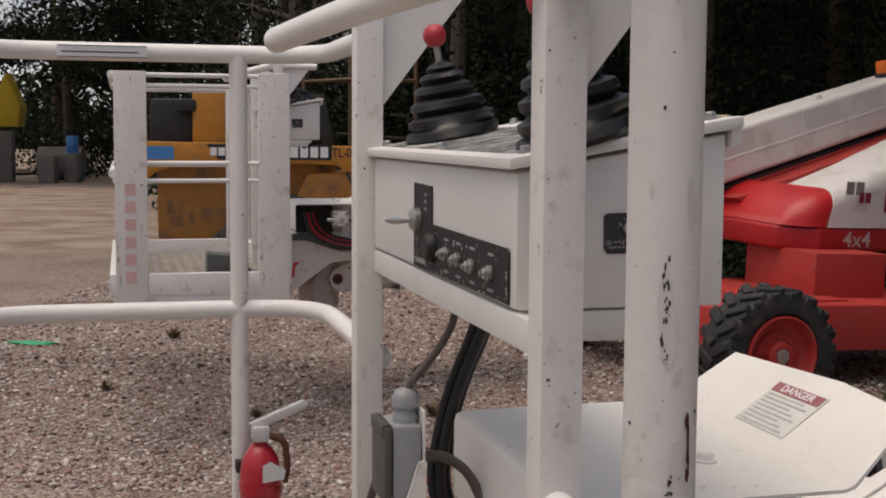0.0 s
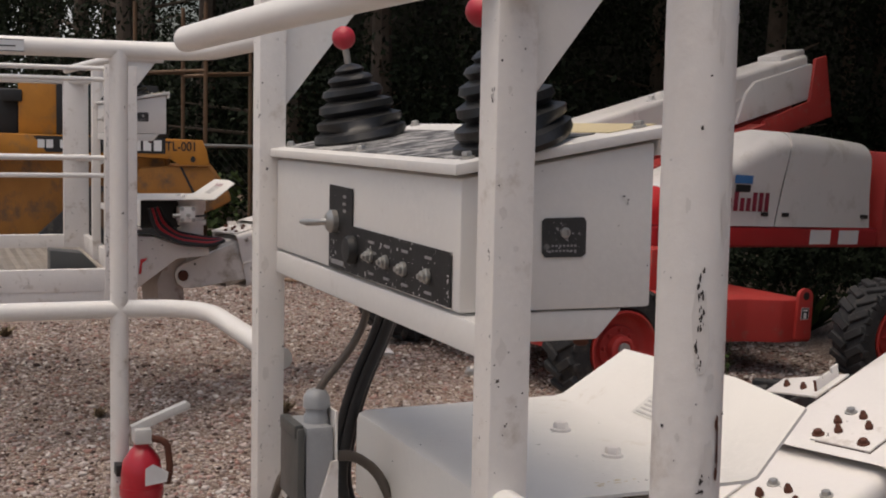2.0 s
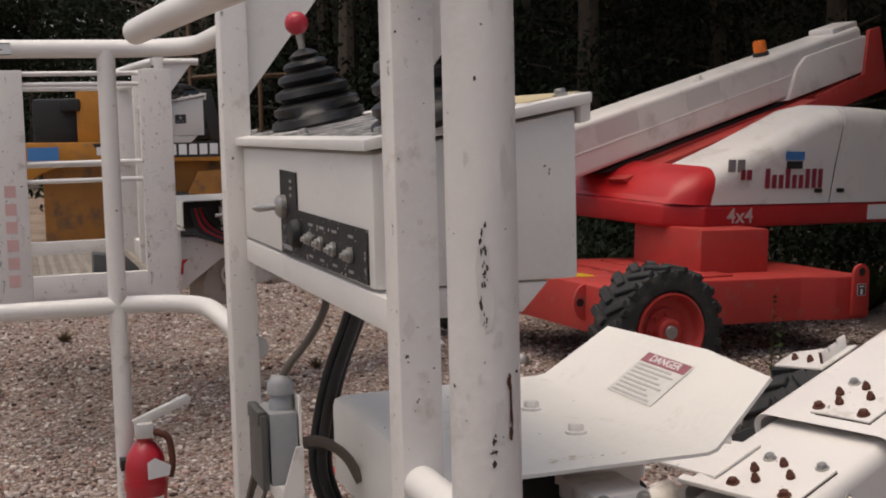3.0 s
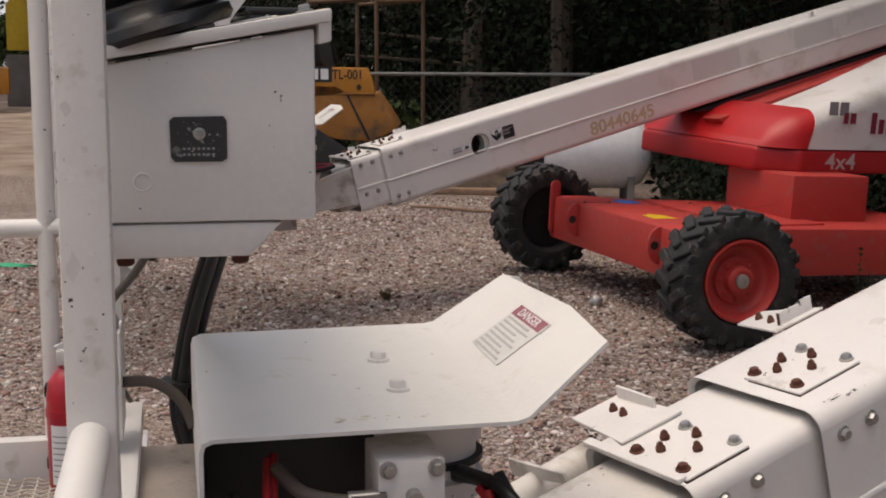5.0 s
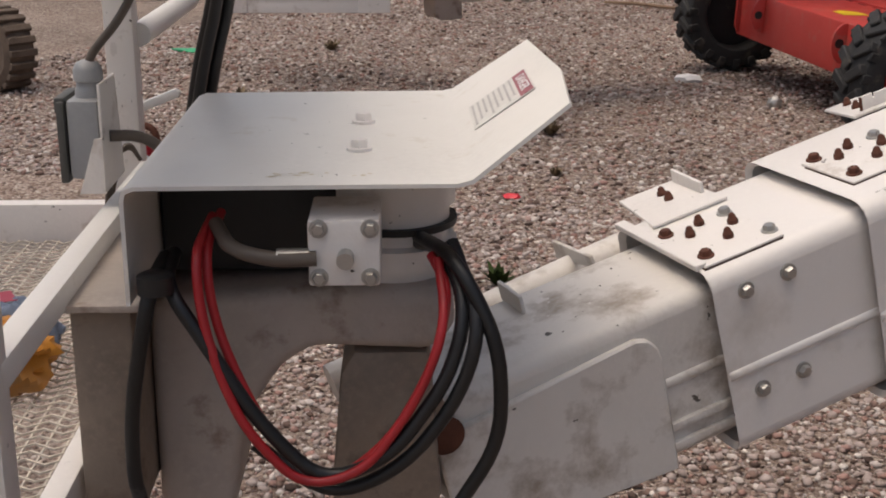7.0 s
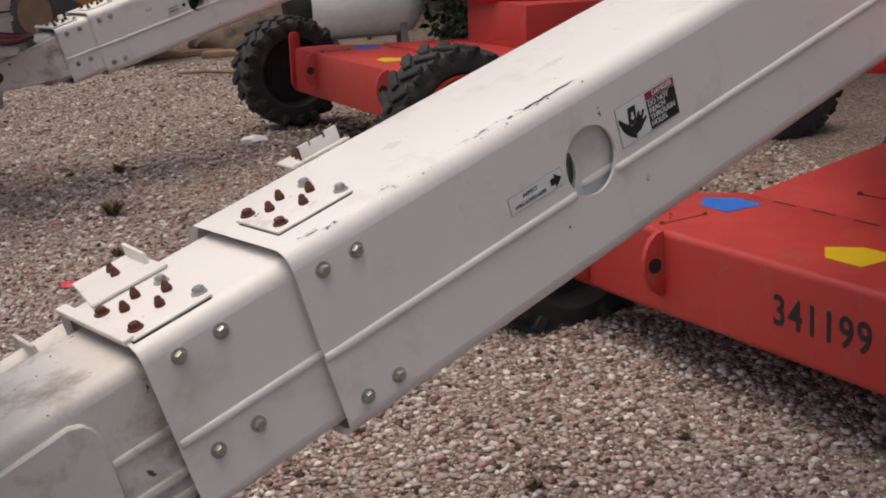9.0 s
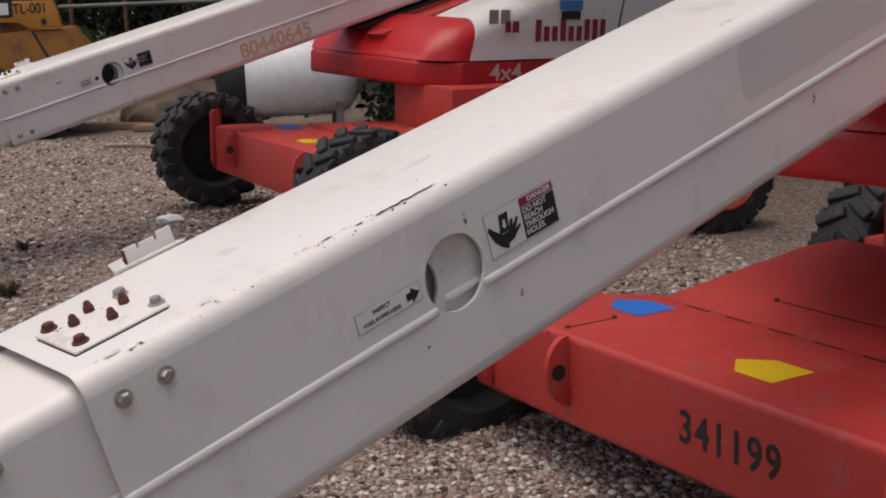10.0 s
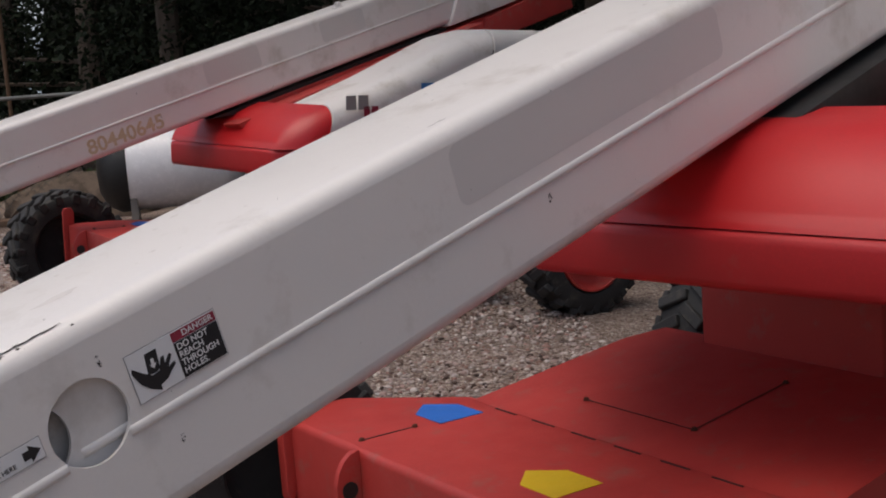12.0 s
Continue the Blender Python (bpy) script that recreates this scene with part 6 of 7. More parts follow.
def old_tyre(m):
    t = thing("old_tyre", m, "muddy brown lugged tyre standing on gravel", "tyre")
    mud = mat("muddy_tyre", (0.11, 0.08, 0.06), 0.9, vary=0.35, scale=12, bump=0.5)
    bm = lathe(B(), [(0.17, -0.10), (0.22, -0.12), (0.27, -0.10), (0.285, 0.0), (0.27, 0.10), (0.22, 0.12), (0.17, 0.10)], Matrix.Rotation(radians(90), 4, "X"), 36)
    for i in range(20):
        box(bm, (-0.025, -0.11, 0.27), (0.025, 0.11, 0.305), 0.006, Matrix.Rotation(2 * math.pi * i / 20, 4, "Y"), 1)
    tyre = part("tread", bm, mud, t)
    part("rim", lathe(B(), [(0.17, 0.08), (0.15, 0.03), (0.06, 0.02), (0.05, 0.05)], Matrix.Rotation(radians(90), 4, "X"), 28), BLACK, t, "dark recessed rim")
    return t


old_tyre(pose(-5.08, 8.35, lie(-5.08, 8.35) + 0.29, 0, 0, -20))


# ---- compact loader ----
def loader(m):
    t = thing("compact_loader", m, "muddy yellow compact track loader with dark cab", "track loader")
    bm = B()
    prism(bm, [(-2.35, 0, 1.32), (0.44, 0, 1.28), (0.50, 0, 1.16), (0.53, 0, 1.03), (0.17, 0, 1.03), (0.05, 0, 1.09), (-0.3, 0, 1.10), (-1.9, 0, 1.10), (-2.2, 0, 1.0), (-2.35, 0, 0.9)], (0, 0.14, 0), 0.015)
    arm = part("lift_arm", bm, YELLOW, t, "yellow lift arm with dark badge band")
    mm = face_on((0, -0.002, 0), (1, 0, 0), (0, 0, 1))
    bm = B()
    prism(bm, [mm @ Vector(p) for p in ((-1.55, 1.295, 0), (0.0, 1.295, 0), (0.0, 1.14, 0), (-1.4, 1.14, 0))], (0, -0.002, 0))
    part("badge_band", bm, BLACK, arm)
    up = mm @ Matrix.Translation((0, 0, 0.0025))
    for i in range(5):
        bars("maker_mark", up, [(-0.64 + 0.125 * i, 1.165, -0.545 + 0.125 * i, 1.27)], PAPER, arm)
    for x in (-1.5, -1.4, -1.24, -1.13):
        bars("model_mark", up, [(x, 1.18, x + 0.08, 1.26)], PAPER, arm)
    letters("unit_number", "TL-001", 0.13, up @ Matrix.Translation((0.0, 1.21, 0)), BLACK, arm)
    bm = B()
    sheet(bm, mm, -2.32, 1.14, -1.95, 1.27, 0.003)
    part("blue_label", bm, LIGHT_BLUE, arm)
    # bolt hole in the arm end, its dark inside painted as a black disc
    part("pivot_pin", cyl(B(), (0.33, -0.012, 1.09), (0.33, 0.02, 1.09), 0.03, 16), BLACK, arm)
    bm = B()
    prism(bm, [(0.16, 0.04, 1.02), (0.52, 0.04, 1.02), (0.66, 0.04, 0.86), (0.80, 0.04, 0.68), (0.62, 0.04, 0.60), (0.44, 0.04, 0.55), (0.05, 0.04, 0.57), (-0.30, 0.04, 0.63), (-0.48, 0.04, 0.70), (-0.30, 0.04, 1.0)], (0, 1.5, 0), 0.03)
    bucket = part("bucket", bm, MUD_YELLOW, t, "mud-caked orange bucket")
    # dark crease of the bucket, its shade painted as a black strip
    bm = B()
    prism(bm, [(0.17, 0.034, 1.01), (0.20, 0.034, 1.01), (0.47, 0.034, 0.57), (0.43, 0.034, 0.57)], (0, 0.012, 0), 0.002)
    part("edge_rib", bm, BLACK, bucket)
    bm = B()
    prism(bm, [(-2.2, 0.2, 0.22), (-1.2, 0.2, 0.22), (0.0, 0.2, 0.4), (0.0, 0.2, 0.95), (0.0, 0.2, 1.24), (-2.2, 0.2, 1.2)], (0, 1.3, 0), 0.04)
    part("body", bm, MUD_YELLOW, t)
    bm = B()
    prism(bm, [(-1.75, 0.18, 1.3), (-1.75, 0.18, 1.829), (-1.22, 0.18, 1.829), (-1.3, 0.18, 1.3)], (0, 1.3, 0), 0.03)
    part("cab_pillar", bm, YELLOW, t)
    bm = B()
    prism(bm, [(-1.28, 0.16, 1.3), (0.02, 0.16, 1.3), (-0.14, 0.16, 1.710), (-0.3, 0.16, 1.817), (-1.2, 0.16, 1.817)], (0, 1.34, 0), 0.05)
    cab = part("cab", bm, GLASS_DARK, t, "dark glazed cab")
    bm = B()
    prism(bm, [(-1.3, 0.12, 1.804), (-0.28, 0.12, 1.804), (-0.4, 0.12, 1.867), (-1.2, 0.12, 1.880)], (0, 1.42, 0), 0.04)
    for x0, x1 in ((-1.3, -1.22), (-0.12, 0.02)):
        prism(bm, [(x0, 0.14, 1.3), (x1, 0.14, 1.3), (x1 - 0.12 * (x0 > -1), 0.14, 1.804), (x0 - 0.16 * (x0 > -1), 0.14, 1.804)], (0, 0.05, 0), 0.01)
    part("cab_frame", bm, BLACK, cab)
    bm = B()
    for i in range(7):
        cyl(bm, (-1.18 + 0.055 * i, 0.15, 1.32), (-1.18 + 0.055 * i, 0.15, 1.678), 0.006, 6)
    for i in range(7):
        cyl(bm, (-1.18, 0.15, 1.34 + 0.05 * i), (-0.85, 0.15, 1.34 + 0.05 * i), 0.006, 6)
    part("window_grille", bm, BLACK, cab)
    bm = B()
    prism(bm, [(-2.0, 0.02, 0.08), (-1.7, 0.02, 0.0), (0.1, 0.02, 0.0), (0.4, 0.02, 0.12), (0.42, 0.02, 0.35), (-0.35, 0.02, 0.78), (-0.9, 0.02, 0.82), (-1.5, 0.02, 0.35)], (0, 0.4, 0), 0.06)
    tr = part("track", bm, TYRE, t, "black rubber track")
    mud = mat("muddy_brown_steel", (0.13, 0.08, 0.05), 0.8, vary=0.3)
    for x, z, r in ((-1.55, 0.2, 0.14), (-1.1, 0.16, 0.13), (-0.65, 0.16, 0.13), (-0.2, 0.16, 0.13), (0.25, 0.22, 0.15), (-0.65, 0.58, 0.2)):
        part("track_roller", cyl(B(), (x, 0.0, z), (x, 0.04, z), r, 20), mud, tr)
    bm = B()
    box(bm, (-2.3, 0.3, 1.25), (-1.75, 1.3, 1.75), 0.05)
    box(bm, (-1.95, 0.15, 1.62), (-1.7, 0.3, 1.74), 0.02)
    part("hydraulics_hood", bm, BLACK, t)
    return t


loader(pose(-3.13, 15.9, 0.0, 0, 0, 8) @ Matrix.Diagonal((1, 1, 1.24, 1)))


# ---- white tank behind the rear lift ----
def tank(m):
    t = thing("storage_tank", m, "white enamelled tank with mouldy underside on cradle", "tank")
    prof = [(0.05, -0.80), (0.25, -0.78), (0.40, -0.70), (0.47, -0.56), (0.47, 0.56), (0.40, 0.70), (0.25, 0.78), (0.05, 0.80)]
    bm = lathe(B(), prof, Matrix.Rotation(radians(90), 4, "Y"), 40)
    part("shell", bm, TANK, t)
    part("end_cap", lathe(B(), [(0.475, -0.50), (0.478, -0.60), (0.41, -0.74), (0.25, -0.82), (0.05, -0.84)], Matrix.Rotation(radians(90), 4, "Y"), 40), BLACK, t, "dark end cap")
    for x in (-0.5, 0.5):
        bm = B()
        prism(bm, [(x, -0.4, -0.64), (x, 0.4, -0.64), (x, 0.35, -0.28), (x, 0.0, -0.47), (x, -0.35, -0.28)], (0.08, 0, 0), 0.01)
        part("cradle", bm, OLD_CONCRETE, t)
    return t


tank(pose(-0.05, 15.9, 0.64, 0, 0, 8))


# ---- earth pile and old planks between loader and tank ----
EARTH = mat("brown_earth", (0.13, 0.095, 0.07), 0.95, vary=0.4, scale=3, grain=40, bump=0.9, dirt=(0.06, 0.045, 0.03), dirt_at=0.5, dirt_scale=4)


def earth_mound(p, size, label="low brown earth pile beside the tank"):
    bm = B()
    bmesh.ops.create_icosphere(bm, subdivisions=4, radius=1.0)
    for v in bm.verts:
        v.co *= 1 + 0.22 * noise.noise(v.co * 1.7) + 0.10 * noise.noise(v.co * 5.0)
        v.co = Vector((v.co.x * size[0], v.co.y * size[1], max(v.co.z, -0.15) * size[2]))
    ob = part("earth_mound", bm, EARTH, None)
    ob.location = (p[0], p[1], 0.02)
    return tagged(ob, label, "earth mound")


earth_mound((-1.35, 17.3), (0.95, 0.5, 0.52))
earth_mound((-33.0, 49.0), (12.0, 4.0, 0.55), "long low brown earth bank across the yard")
for x, y, turn in ((-2.2, 16.9, 8), (-1.45, 16.5, -4)):
    plank = part("plank", box(B(), (-0.55, -0.14, 0.0), (0.55, 0.14, 0.07), 0.008), WOOD_RAW, None)
    plank.matrix_world = pose(x, y, lie(x, y) + 0.004, 0, 0, turn)
    tagged(plank, "dark weathered plank lying on the ground", "plank", "old planks")


# ---- fence along the wood ----
def fence():
    t = thing("chain_link_fence", pose(0, 0, 0), "dark chain-link fence with a top rail", "fence")
    a, b = Vector((-2.9, 16.9, 0)), Vector((26.0, 21.5, 0))
    n = 10
    dark = mat("dark_fence_steel", (0.045, 0.05, 0.045), 0.6, 0.3)
    for i in range(n + 1):
        p = a.lerp(b, i / n)
        part("fence_post", cyl(B(), p, p + Vector((0, 0, 1.53)), 0.028, 10), dark, t)
    part("top_rail", cyl(B(), a + Vector((0, 0, 1.505)), b + Vector((0, 0, 1.505)), 0.024, 8), mat("grey_rail", (0.16, 0.165, 0.16), 0.5, 0.4), t)
    bm = B()
    d = (b - a)
    run = d.length
    d.normalize()
    step = 0.11
    for i in range(int(run / step)):
        for s in (-1, 1):
            p = a + d * (i * step)
            q = p + d * (s * 1.33)
            tube(bm, [p + Vector((0, 0, 0.05)), q + Vector((0, 0, 1.49))], 0.003, 3, False)
    tagged(part("mesh", bm, dark, t), kind="stuff")
    return t


fence()


# ---- rusty pipe stand by the loader ----
def stand(m):
    t = thing("pipe_stand", m, "rusty brown upright pipe frame", "frame")
    for x, y in ((0, 0), (0.95, 0.1), (0.35, 0.9), (1.3, 1.0)):
        part("upright", cyl(B(), (x, y, 0), (x, y, 3.4), 0.028, 10), PIPE_BROWN, t)
    for a, b in (((0, 0), (0.95, 0.1)), ((0.35, 0.9), (1.3, 1.0)), ((0, 0), (0.35, 0.9)), ((0.95, 0.1), (1.3, 1.0))):
        part("crossbar", cyl(B(), (*a, 2.45), (*b, 2.5), 0.026, 10), PIPE_BROWN, t)
    return t


stand(pose(-3.85, 17.6, 0, 0, 0, -10))


# ---- far machines at the left edge of the yard ----
def far_block(name, p, size, material, label, cat, yaw=0, base=0.0):
    bm = B()
    box(bm, (-size[0] / 2, -size[1] / 2, 0), (size[0] / 2, size[1] / 2, size[2]), 0.06)
    ob = part(name, bm, material, None)
    ob.matrix_basis = pose(p[0], p[1], base, 0, 0, yaw)
    return tagged(ob, label, cat)


far_block("concrete_block", (-20.1, 42.6), (1.3, 1.4, 1.75), OLD_CONCRETE, "large dark weathered concrete block", "concrete block", 20)
far_block("concrete_block", (-17.9, 42.0), (0.55, 0.6, 0.95), OLD_CONCRETE, "small dark weathered concrete block", "concrete block", 5)
far_block("concrete_block", (-17.3, 42.6), (0.5, 0.5, 1.0), OLD_CONCRETE, "dark concrete block under a blue drum", "concrete block", 0)
blue = part("blue_drum", lathe(B(), [(0.02, 0.0), (0.19, 0.0), (0.2, 0.03), (0.2, 0.25), (0.21, 0.27), (0.2, 0.29), (0.2, 0.55), (0.18, 0.6), (0.02, 0.6)], None, 20), LIGHT_BLUE, None)
blue.matrix_basis = pose(-17.3, 42.6, 1.0)
tagged(blue, "small blue plastic drum on old concrete", "drum")
bm = cyl(B(), (-19.3, 44.5, 0.6), (-17.8, 44.8, 0.6), 0.6, 24)
tagged(part("concrete_pipe", bm, OLD_CONCRETE, None), "grey concrete pipe lying at the wood's edge", "pipe")


def far_yellow():
    t = thing("yellow_bucket", pose(-20.6, 44.0, 1.9, 0, 0, 10), "yellow digger bucket raised behind blocks", "bucket")
    bm = B()
    prism(bm, [(-0.9, 0, 0), (0.7, 0, 0), (0.8, 0, 0.7), (0.3, 0, 1.9), (0.0, 0, 1.2), (-0.4, 0, 2.2), (-0.9, 0, 1.6)], (0, 1.0, 0), 0.05)
    part("shell", bm, mat("bright_yellow", (0.62, 0.42, 0.02), 0.5, vary=0.15), t)


far_yellow()


def roller():
    t = thing("yellow_trailer", pose(-20.6, 36.4, 0, 0, 0, 25), "small yellow towed machine with dark tyre", "trailer")
    bm = B()
    prism(bm, [(-1.0, 0, 0.55), (2.6, 0, 0.55), (2.6, 0, 1.35), (1.2, 0, 1.45), (-1.0, 0, 1.35)], (0, 1.4, 0), 0.06)
    part("body", bm, YELLOW, t)
    bm = cyl(B(), (0.2, -0.25, 0.5), (0.2, 0.1, 0.5), 0.5, 24)
    part("tyre", bm, TYRE, t)
    bm = cyl(B(), (0.2, -0.27, 0.5), (0.2, -0.2, 0.5), 0.28, 20)
    part("hub", bm, RUST, t)


roller()


def tractor(m):
    t = thing("green_tractor", m, "green farm tractor with yellow wheels", "tractor", "tractors at the far side")
    bm = B()
    prism(bm, [(-1.6, 0, 0.8), (1.4, 0, 0.8), (1.4, 0, 1.5), (0.2, 0, 1.6), (-1.6, 0, 1.6)], (0, 1.0, 0), 0.06)
    part("body", bm, GREEN_PAINT, t)
    bm = B()
    box(bm, (-1.4, 0.0, 1.6), (0.0, 1.0, 2.6), 0.08)
    part("cab", bm, GLASS_DARK, t)
    for x, r in ((-0.9, 0.8), (1.1, 0.5)):
        bm = cyl(B(), (x, -0.35, r), (x, 0.0, r), r, 24)
        w = part("wheel", bm, TYRE, t)
        bm = cyl(B(), (x, -0.38, r), (x, -0.3, r), r * 0.55, 20)
        part("rim", bm, mat("wheel_yellow", (0.6, 0.4, 0.02), 0.5), w)
    return t


one = tractor(pose(-47, 74, 0, 0, 0, 20))
copy_thing(one, pose(-53, 73, 0, 0, 0, 60))


# ---- wood ----
def leaf_cloud(rnd, centre, radii, n, size):
    """Centres, directions and sizes of leaves in a ragged ellipsoid."""
    u = rnd.normal(size=(n, 3))
    u /= np.linalg.norm(u, axis=1)[:, None]
    r = rnd.uniform(0.35, 1.0, (n, 1)) ** 0.6
    return np.asarray(centre) + u * r * np.asarray(radii), rnd.uniform(size[0], size[1], n)


def foliage(name, clouds, rnd, material):
    """One mesh of small four-cornered leaves at the clouds' points."""
    c = np.concatenate([a for a, _ in clouds])
    s = np.concatenate([b for _, b in clouds])[:, None]
    n = len(c)
    d = rnd.normal(size=(n, 3))
    d /= np.linalg.norm(d, axis=1)[:, None]
    e = np.cross(d, rnd.normal(size=(n, 3)))
    e /= np.linalg.norm(e, axis=1)[:, None]
    v = np.stack([c - d * s, c + e * s * 0.55, c + d * s, c - e * s * 0.55], 1).reshape(-1, 3)
    me = bpy.data.meshes.new(name)
    me.vertices.add(4 * n)
    me.vertices.foreach_set("co", v.ravel())
    me.loops.add(4 * n)
    me.loops.foreach_set("vertex_index", np.arange(4 * n))
    me.polygons.add(n)
    me.polygons.foreach_set("loop_start", np.arange(0, 4 * n, 4))
    me.update()
    me.validate()
    me.materials.append(material)
    return me


def leaves(name, clouds, rnd, material, label, cat):
    return tagged(new(name, foliage(name, clouds, rnd, material)), label, cat, kind="stuff")


rnd = np.random.default_rng(4)
clouds, lights = [], []


def tree(px, py, far_off):
    """A tapered trunk with limbs and a ragged crown, standing at px, py."""
    h = rnd.uniform(11, 16) * (1.35 if far_off else 1)
    lean = rnd.uniform(-0.4, 0.4, 2)
    k = 1.5 if far_off else 1
    t = thing("tree", pose(px, py, 0), "tall dark green tree at the wood's edge or in the added side row", "tree", "trees of the wood")
    bm = tube(B(), [(0, 0, -0.2), (lean[0] * 0.4, 0, h * 0.35), (lean[0], lean[1], h * 0.95)], [rnd.uniform(0.16, 0.3), 0.14, 0.04], 8)
    crown = []
    for j in range(11):
        z = rnd.uniform(0.12, 1.0) * h
        cx, cy = rnd.uniform(-2.2, 2.2) * k, rnd.uniform(-1.5, 1.5)
        tube(bm, [(lean[0] * z / h, 0, z * 0.9), (cx, cy, z)], [0.05, 0.015], 5)
        crown.append(leaf_cloud(rnd, (cx, cy, z), (1.9 * k, 1.4, rnd.uniform(0.7, 1.5)), 420 if far_off else 760, (0.06, 0.14) if far_off else (0.03, 0.075)))
    part("trunk", bm, BARK, t, "dark brown trunk and limbs")
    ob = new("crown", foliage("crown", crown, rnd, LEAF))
    ob.parent = t
    return t


line = [(-21.5, 50), (-18.5, 49), (-15.5, 46.5), (-12, 44), (-9, 36), (-7, 29), (-5, 24.5), (-2.5, 22.5), (0, 21.5), (3, 21.5), (6, 22), (9, 22.5), (12, 23.5), (16, 24), (20, 25), (25, 26)]
for i, (x, y) in enumerate(line):
    for row in range(3):
        tree(x + rnd.uniform(-1.2, 1.2) - 0.6 * row, y + 3.2 * row + rnd.uniform(-1, 1), y > 40)
    for j in range(5):
        clouds.append(leaf_cloud(rnd, (x + rnd.uniform(-2, 2), y + rnd.uniform(-1.6, 3), rnd.uniform(0.4, 2.2)), (1.6, 1.2, 1.1), 520, (0.04, 0.11)))
    if y < 30:
        for j in range(2):
            lights.append(leaf_cloud(rnd, (x + rnd.uniform(-1.5, 1.5), y - 2.0 + rnd.uniform(-0.5, 0.5), rnd.uniform(0.2, 0.8)), (0.9, 0.6, 0.6), 240, (0.05, 0.13)))
# boughs hanging over the far blocks
boughs = [leaf_cloud(rnd, (x + rnd.uniform(-0.6, 0.6), 40.0 + rnd.uniform(-1.2, 1.2), rnd.uniform(3.4, 6.0)), (1.3, 1.1, 0.7), 700, (0.05, 0.12)) for x in np.arange(-22.5, -12.0, 0.8)]
# higher leaf layer added above view to shade the blocks
boughs += [leaf_cloud(rnd, (x, y, rnd.uniform(6.8, 8.5)), (2.4, 2.2, 0.8), 500, (0.10, 0.22)) for x in np.arange(-24, -12, 2.4) for y in (41.0, 43.4, 45.8)]
leaves("hanging_bough", boughs, rnd, LEAF, "dark boughs over old concrete blocks, with shading leaves added above", "foliage")
# weeds and brush close behind the rear lift
for x in np.arange(1.5, 11.0, 0.42):
    for j in range(3):
        clouds.append(leaf_cloud(rnd, (x + rnd.uniform(-0.3, 0.3), 13.6 + 0.9 * j + 0.1 * x + rnd.uniform(-0.4, 0.4), rnd.uniform(0.12, 0.35) + 0.12 * j), (0.5, 0.45, rnd.uniform(0.3, 0.55) + 0.1 * j), 420, (0.02, 0.06)))
# unseen leaf canopy added above view to shade the rear lift and wood
canopy = [leaf_cloud(rnd, (x + rnd.uniform(-1, 1), y + 0.12 * x + rnd.uniform(-0.8, 0.8), rnd.uniform(5.5, 9.0)), (2.2, 2.0, 1.2), 420, (0.10, 0.22)) for x in np.arange(-1.5, 30, 2.4) for y in np.arange(6.5, 34, 2.4) if y > 17 or x > 0.2 + 0.22 * (17 - y)]
leaves("canopy", canopy, rnd, LEAF, "unseen leaf layer added overhead to shade the rear lift", "canopy")
for x in np.arange(1.6, 16.0, 0.9):
    clouds.append(leaf_cloud(rnd, (x, 16.2 + 0.12 * x + rnd.uniform(-0.7, 0.7), rnd.uniform(0.2, 0.6)), (0.9, 0.8, rnd.uniform(0.5, 0.9)), 1100, (0.03, 0.08)))
# two rows of unseen trees, added to block sky light from the right
for y in np.arange(-5.0, 19.0, 3.0):
    for row in range(2):
        tree(10.6 + 3.4 * row + rnd.uniform(-0.5, 0.5), y + rnd.uniform(-1, 1), False)
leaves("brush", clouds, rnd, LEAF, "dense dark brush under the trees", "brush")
leaves("undergrowth", lights, rnd, LEAF_LIGHT, "lighter green growth along the fence", "undergrowth")


def forest_floor():
    bm = B()
    edge = [(x, 13.1 + 0.13 * x + 0.5 * noise.noise((x * 0.7, 3, 0)) + 0.3 * noise.noise((x * 2.1, 5, 0))) for x in np.arange(0.9, 40, 0.4)]
    rows = [[bm.verts.new((x, y + d, 0.012 + min(d, 0.4) * 0.03 + lie(x, y))) for x, y in edge] for d in (0.0, 0.4)]
    rows.append([bm.verts.new((x, 48, 0.03)) for x, y in edge])
    for a, b in zip(rows, rows[1:]):
        for i in range(len(a) - 1):
            bm.faces.new((a[i], a[i + 1], b[i + 1], b[i]))
    litter = mat("dark_leaf_litter", (0.05, 0.037, 0.024), 0.95, vary=0.4, scale=3, grain=30, bump=0.8, dirt=(0.025, 0.03, 0.013), dirt_at=0.5, dirt_scale=2)
    return tagged(part("ground", bm, litter, None), "dark leaf litter under the trees", "ground", kind="structure")


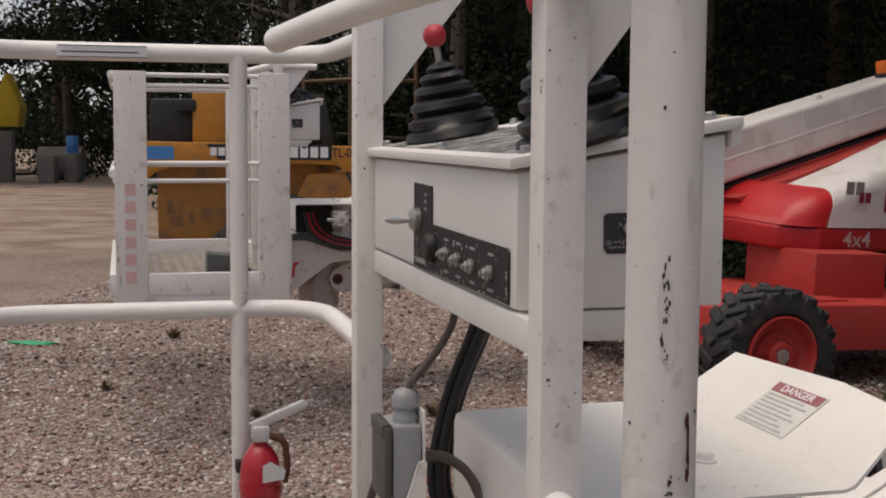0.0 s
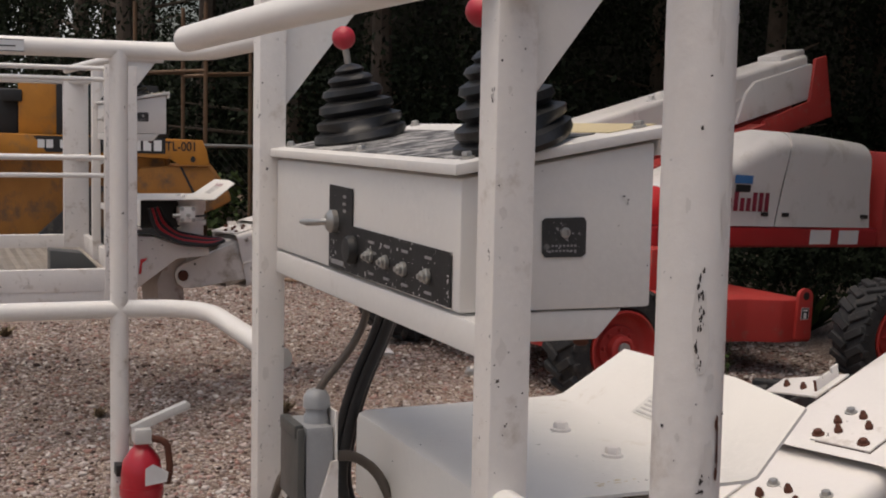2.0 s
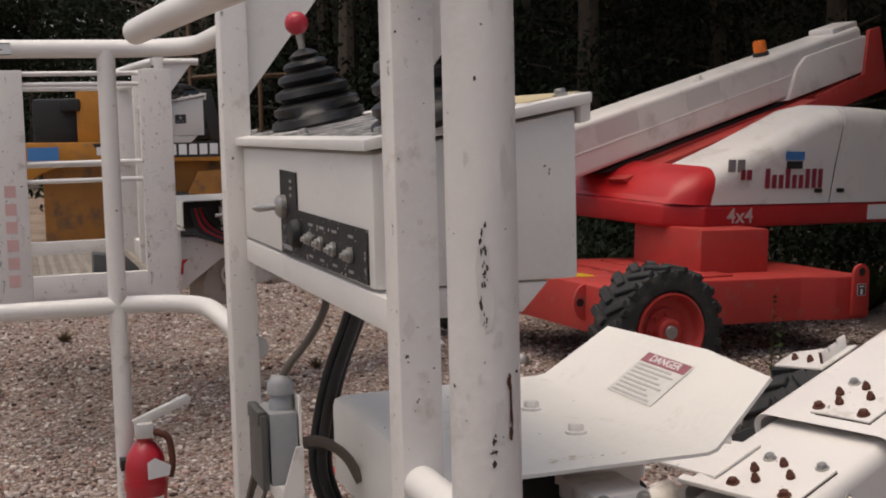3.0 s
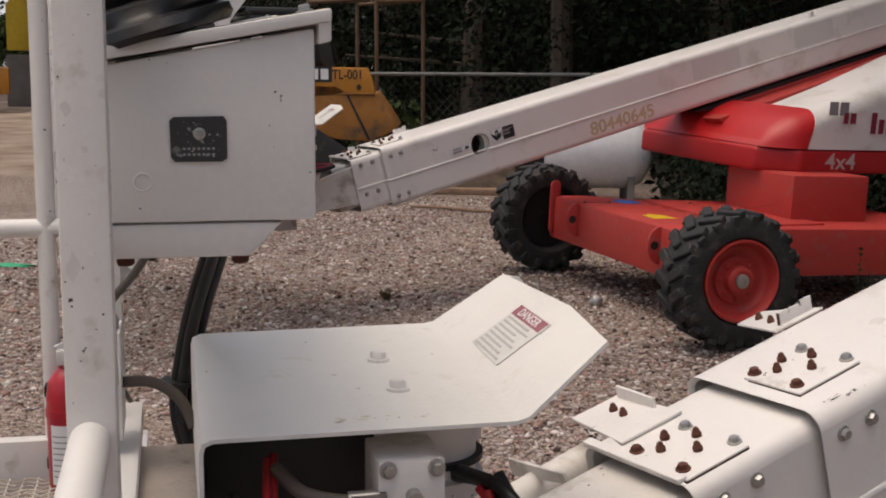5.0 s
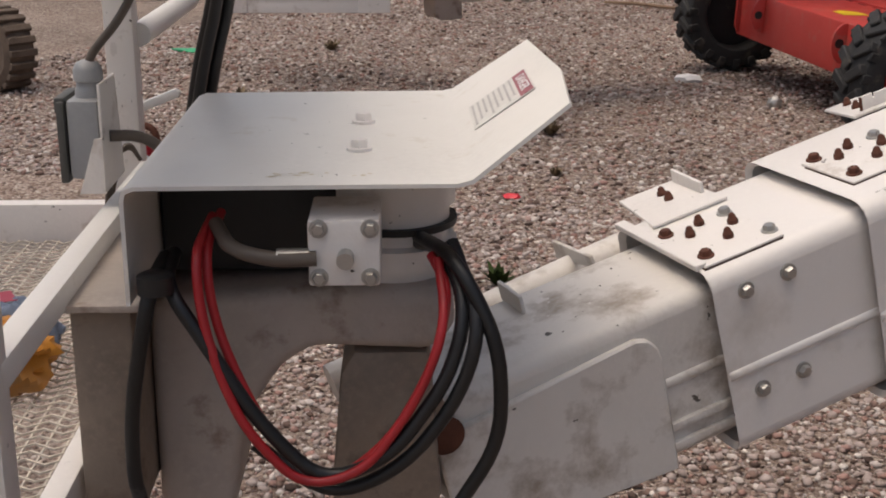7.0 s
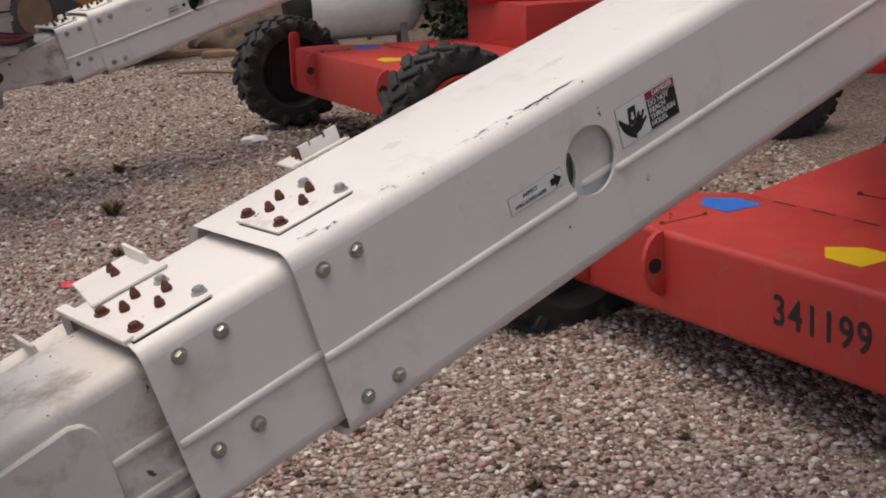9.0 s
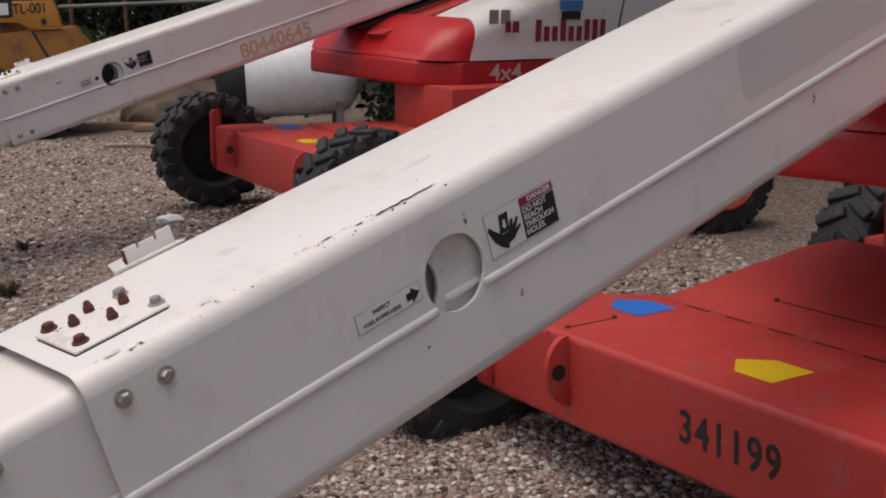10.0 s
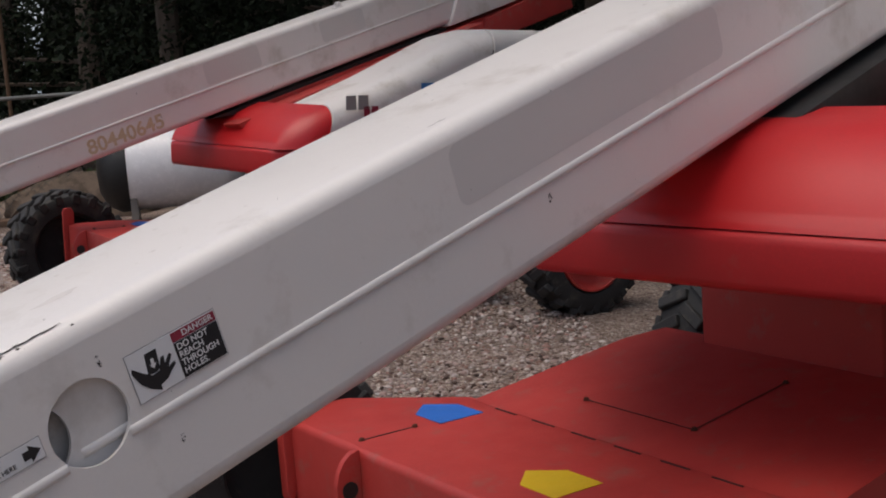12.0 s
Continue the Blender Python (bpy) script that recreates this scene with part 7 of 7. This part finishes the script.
forest_floor()
far = []
for x in np.arange(-150, -30, 5.0):
    y = 125 + 0.1 * x
    for j in range(6):
        far.append(leaf_cloud(rnd, (x + rnd.uniform(-3, 3), y, rnd.uniform(0.8, rnd.uniform(3.0, 8.5))), (3.6, 3, 1.7), 200, (0.25, 0.6)))
leaves("far_treeline", far, rnd, LEAF_LIGHT, "distant green treeline across the fields", "treeline")
def cloud_bank():
    """Pale overcast sky low over the far fields."""
    m = bpy.data.materials.new("overcast_cloud")
    m.use_nodes = True
    n, l = m.node_tree.nodes, m.node_tree.links
    n.remove(n["Principled BSDF"])
    em = n.new("ShaderNodeEmission")
    noise = n.new("ShaderNodeTexNoise")
    noise.inputs["Scale"].default_value, noise.inputs["Detail"].default_value = 0.035, 6
    ramp = n.new("ShaderNodeValToRGB")
    ramp.color_ramp.elements[0].position, ramp.color_ramp.elements[0].color = 0.35, (0.50, 0.56, 0.66, 1)
    ramp.color_ramp.elements[1].position, ramp.color_ramp.elements[1].color = 0.62, (0.86, 0.88, 0.92, 1)
    tc = n.new("ShaderNodeTexCoord")
    l.new(tc.outputs["Object"], noise.inputs["Vector"])
    l.new(noise.outputs["Fac"], ramp.inputs["Fac"])
    l.new(ramp.outputs["Color"], em.inputs["Color"])
    em.inputs["Strength"].default_value = 0.85
    l.new(em.outputs[0], n["Material Output"].inputs["Surface"])
    bm = B()
    p = [bm.verts.new(c) for c in ((-340, 170, -2), (-40, 205, -2), (-40, 205, 90), (-340, 170, 90))]
    bm.faces.new(p)
    return tagged(part("backdrop", bm, m, None), "pale overcast sky over distant fields", "sky", kind="structure")


cloud_bank()
# near-black columns behind the trees, painted as the wood's inner shade
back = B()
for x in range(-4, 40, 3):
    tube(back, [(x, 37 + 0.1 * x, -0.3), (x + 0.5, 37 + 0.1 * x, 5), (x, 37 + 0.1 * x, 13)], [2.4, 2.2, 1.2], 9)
tagged(part("wood_depth", back, mat("deep_wood_shade", (0.010, 0.011, 0.007), 1.0, vary=0.4, scale=1.5, bump=0.5), None), "near-black columns standing for shade deep in the wood", "backdrop", kind="structure")


# ---- loose stones ----
def stones():
    rs = np.random.default_rng(7)
    t = (1 + 5 ** 0.5) / 2
    base = np.array([(-1, t, 0), (1, t, 0), (-1, -t, 0), (1, -t, 0), (0, -1, t), (0, 1, t), (0, -1, -t), (0, 1, -t), (t, 0, -1), (t, 0, 1), (-t, 0, -1), (-t, 0, 1)]) / 1.9
    tri = np.array([(0, 11, 5), (0, 5, 1), (0, 1, 7), (0, 7, 10), (0, 10, 11), (1, 5, 9), (5, 11, 4), (11, 10, 2), (10, 7, 6), (7, 1, 8), (3, 9, 4), (3, 4, 2), (3, 2, 6), (3, 6, 8), (3, 8, 9), (4, 9, 5), (2, 4, 11), (6, 2, 10), (8, 6, 7), (9, 8, 1)])
    n1, n2 = 52000, 52000
    xy = np.concatenate([np.c_[rs.uniform(-1.2, 4.2, n1), rs.uniform(2.4, 6.6, n1)], np.c_[rs.uniform(-5.5, 3.4, n2), 6.5 + 9.5 * rs.uniform(0, 1, n2) ** 1.2]])
    n = len(xy)
    r = rs.uniform(0.0, 1.0, n) ** 3 * 0.013 + 0.0058 + np.where(np.arange(n) < n1, 0.0, 0.003)
    sc = np.stack([rs.uniform(0.8, 1.5, n), rs.uniform(0.7, 1.2, n), rs.uniform(0.45, 0.8, n)], 1) * r[:, None]
    ang = rs.uniform(0, 6.283, n)
    v = base[None] * (1 + rs.uniform(-0.33, 0.33, (n, 12, 1))) * sc[:, None, :]
    c, s = np.cos(ang)[:, None], np.sin(ang)[:, None]
    v = np.stack([v[..., 0] * c - v[..., 1] * s, v[..., 0] * s + v[..., 1] * c, v[..., 2]], -1)
    z = np.array([lie(x, y) for x, y in xy]) + r * 0.25
    v += np.c_[xy, z][:, None, :]
    f = (tri[None] + 12 * np.arange(n)[:, None, None]).reshape(-1, 3)
    me = bpy.data.meshes.new("gravel")
    me.vertices.add(12 * n)
    me.vertices.foreach_set("co", v.ravel())
    me.loops.add(f.size)
    me.loops.foreach_set("vertex_index", f.ravel())
    me.polygons.add(len(f))
    me.polygons.foreach_set("loop_start", np.arange(0, f.size, 3))
    me.update()
    me.validate()
    me.materials.append(STONES)
    return tagged(new("gravel", me), "loose grey and brown crushed stones", "gravel", kind="stuff")


stones()
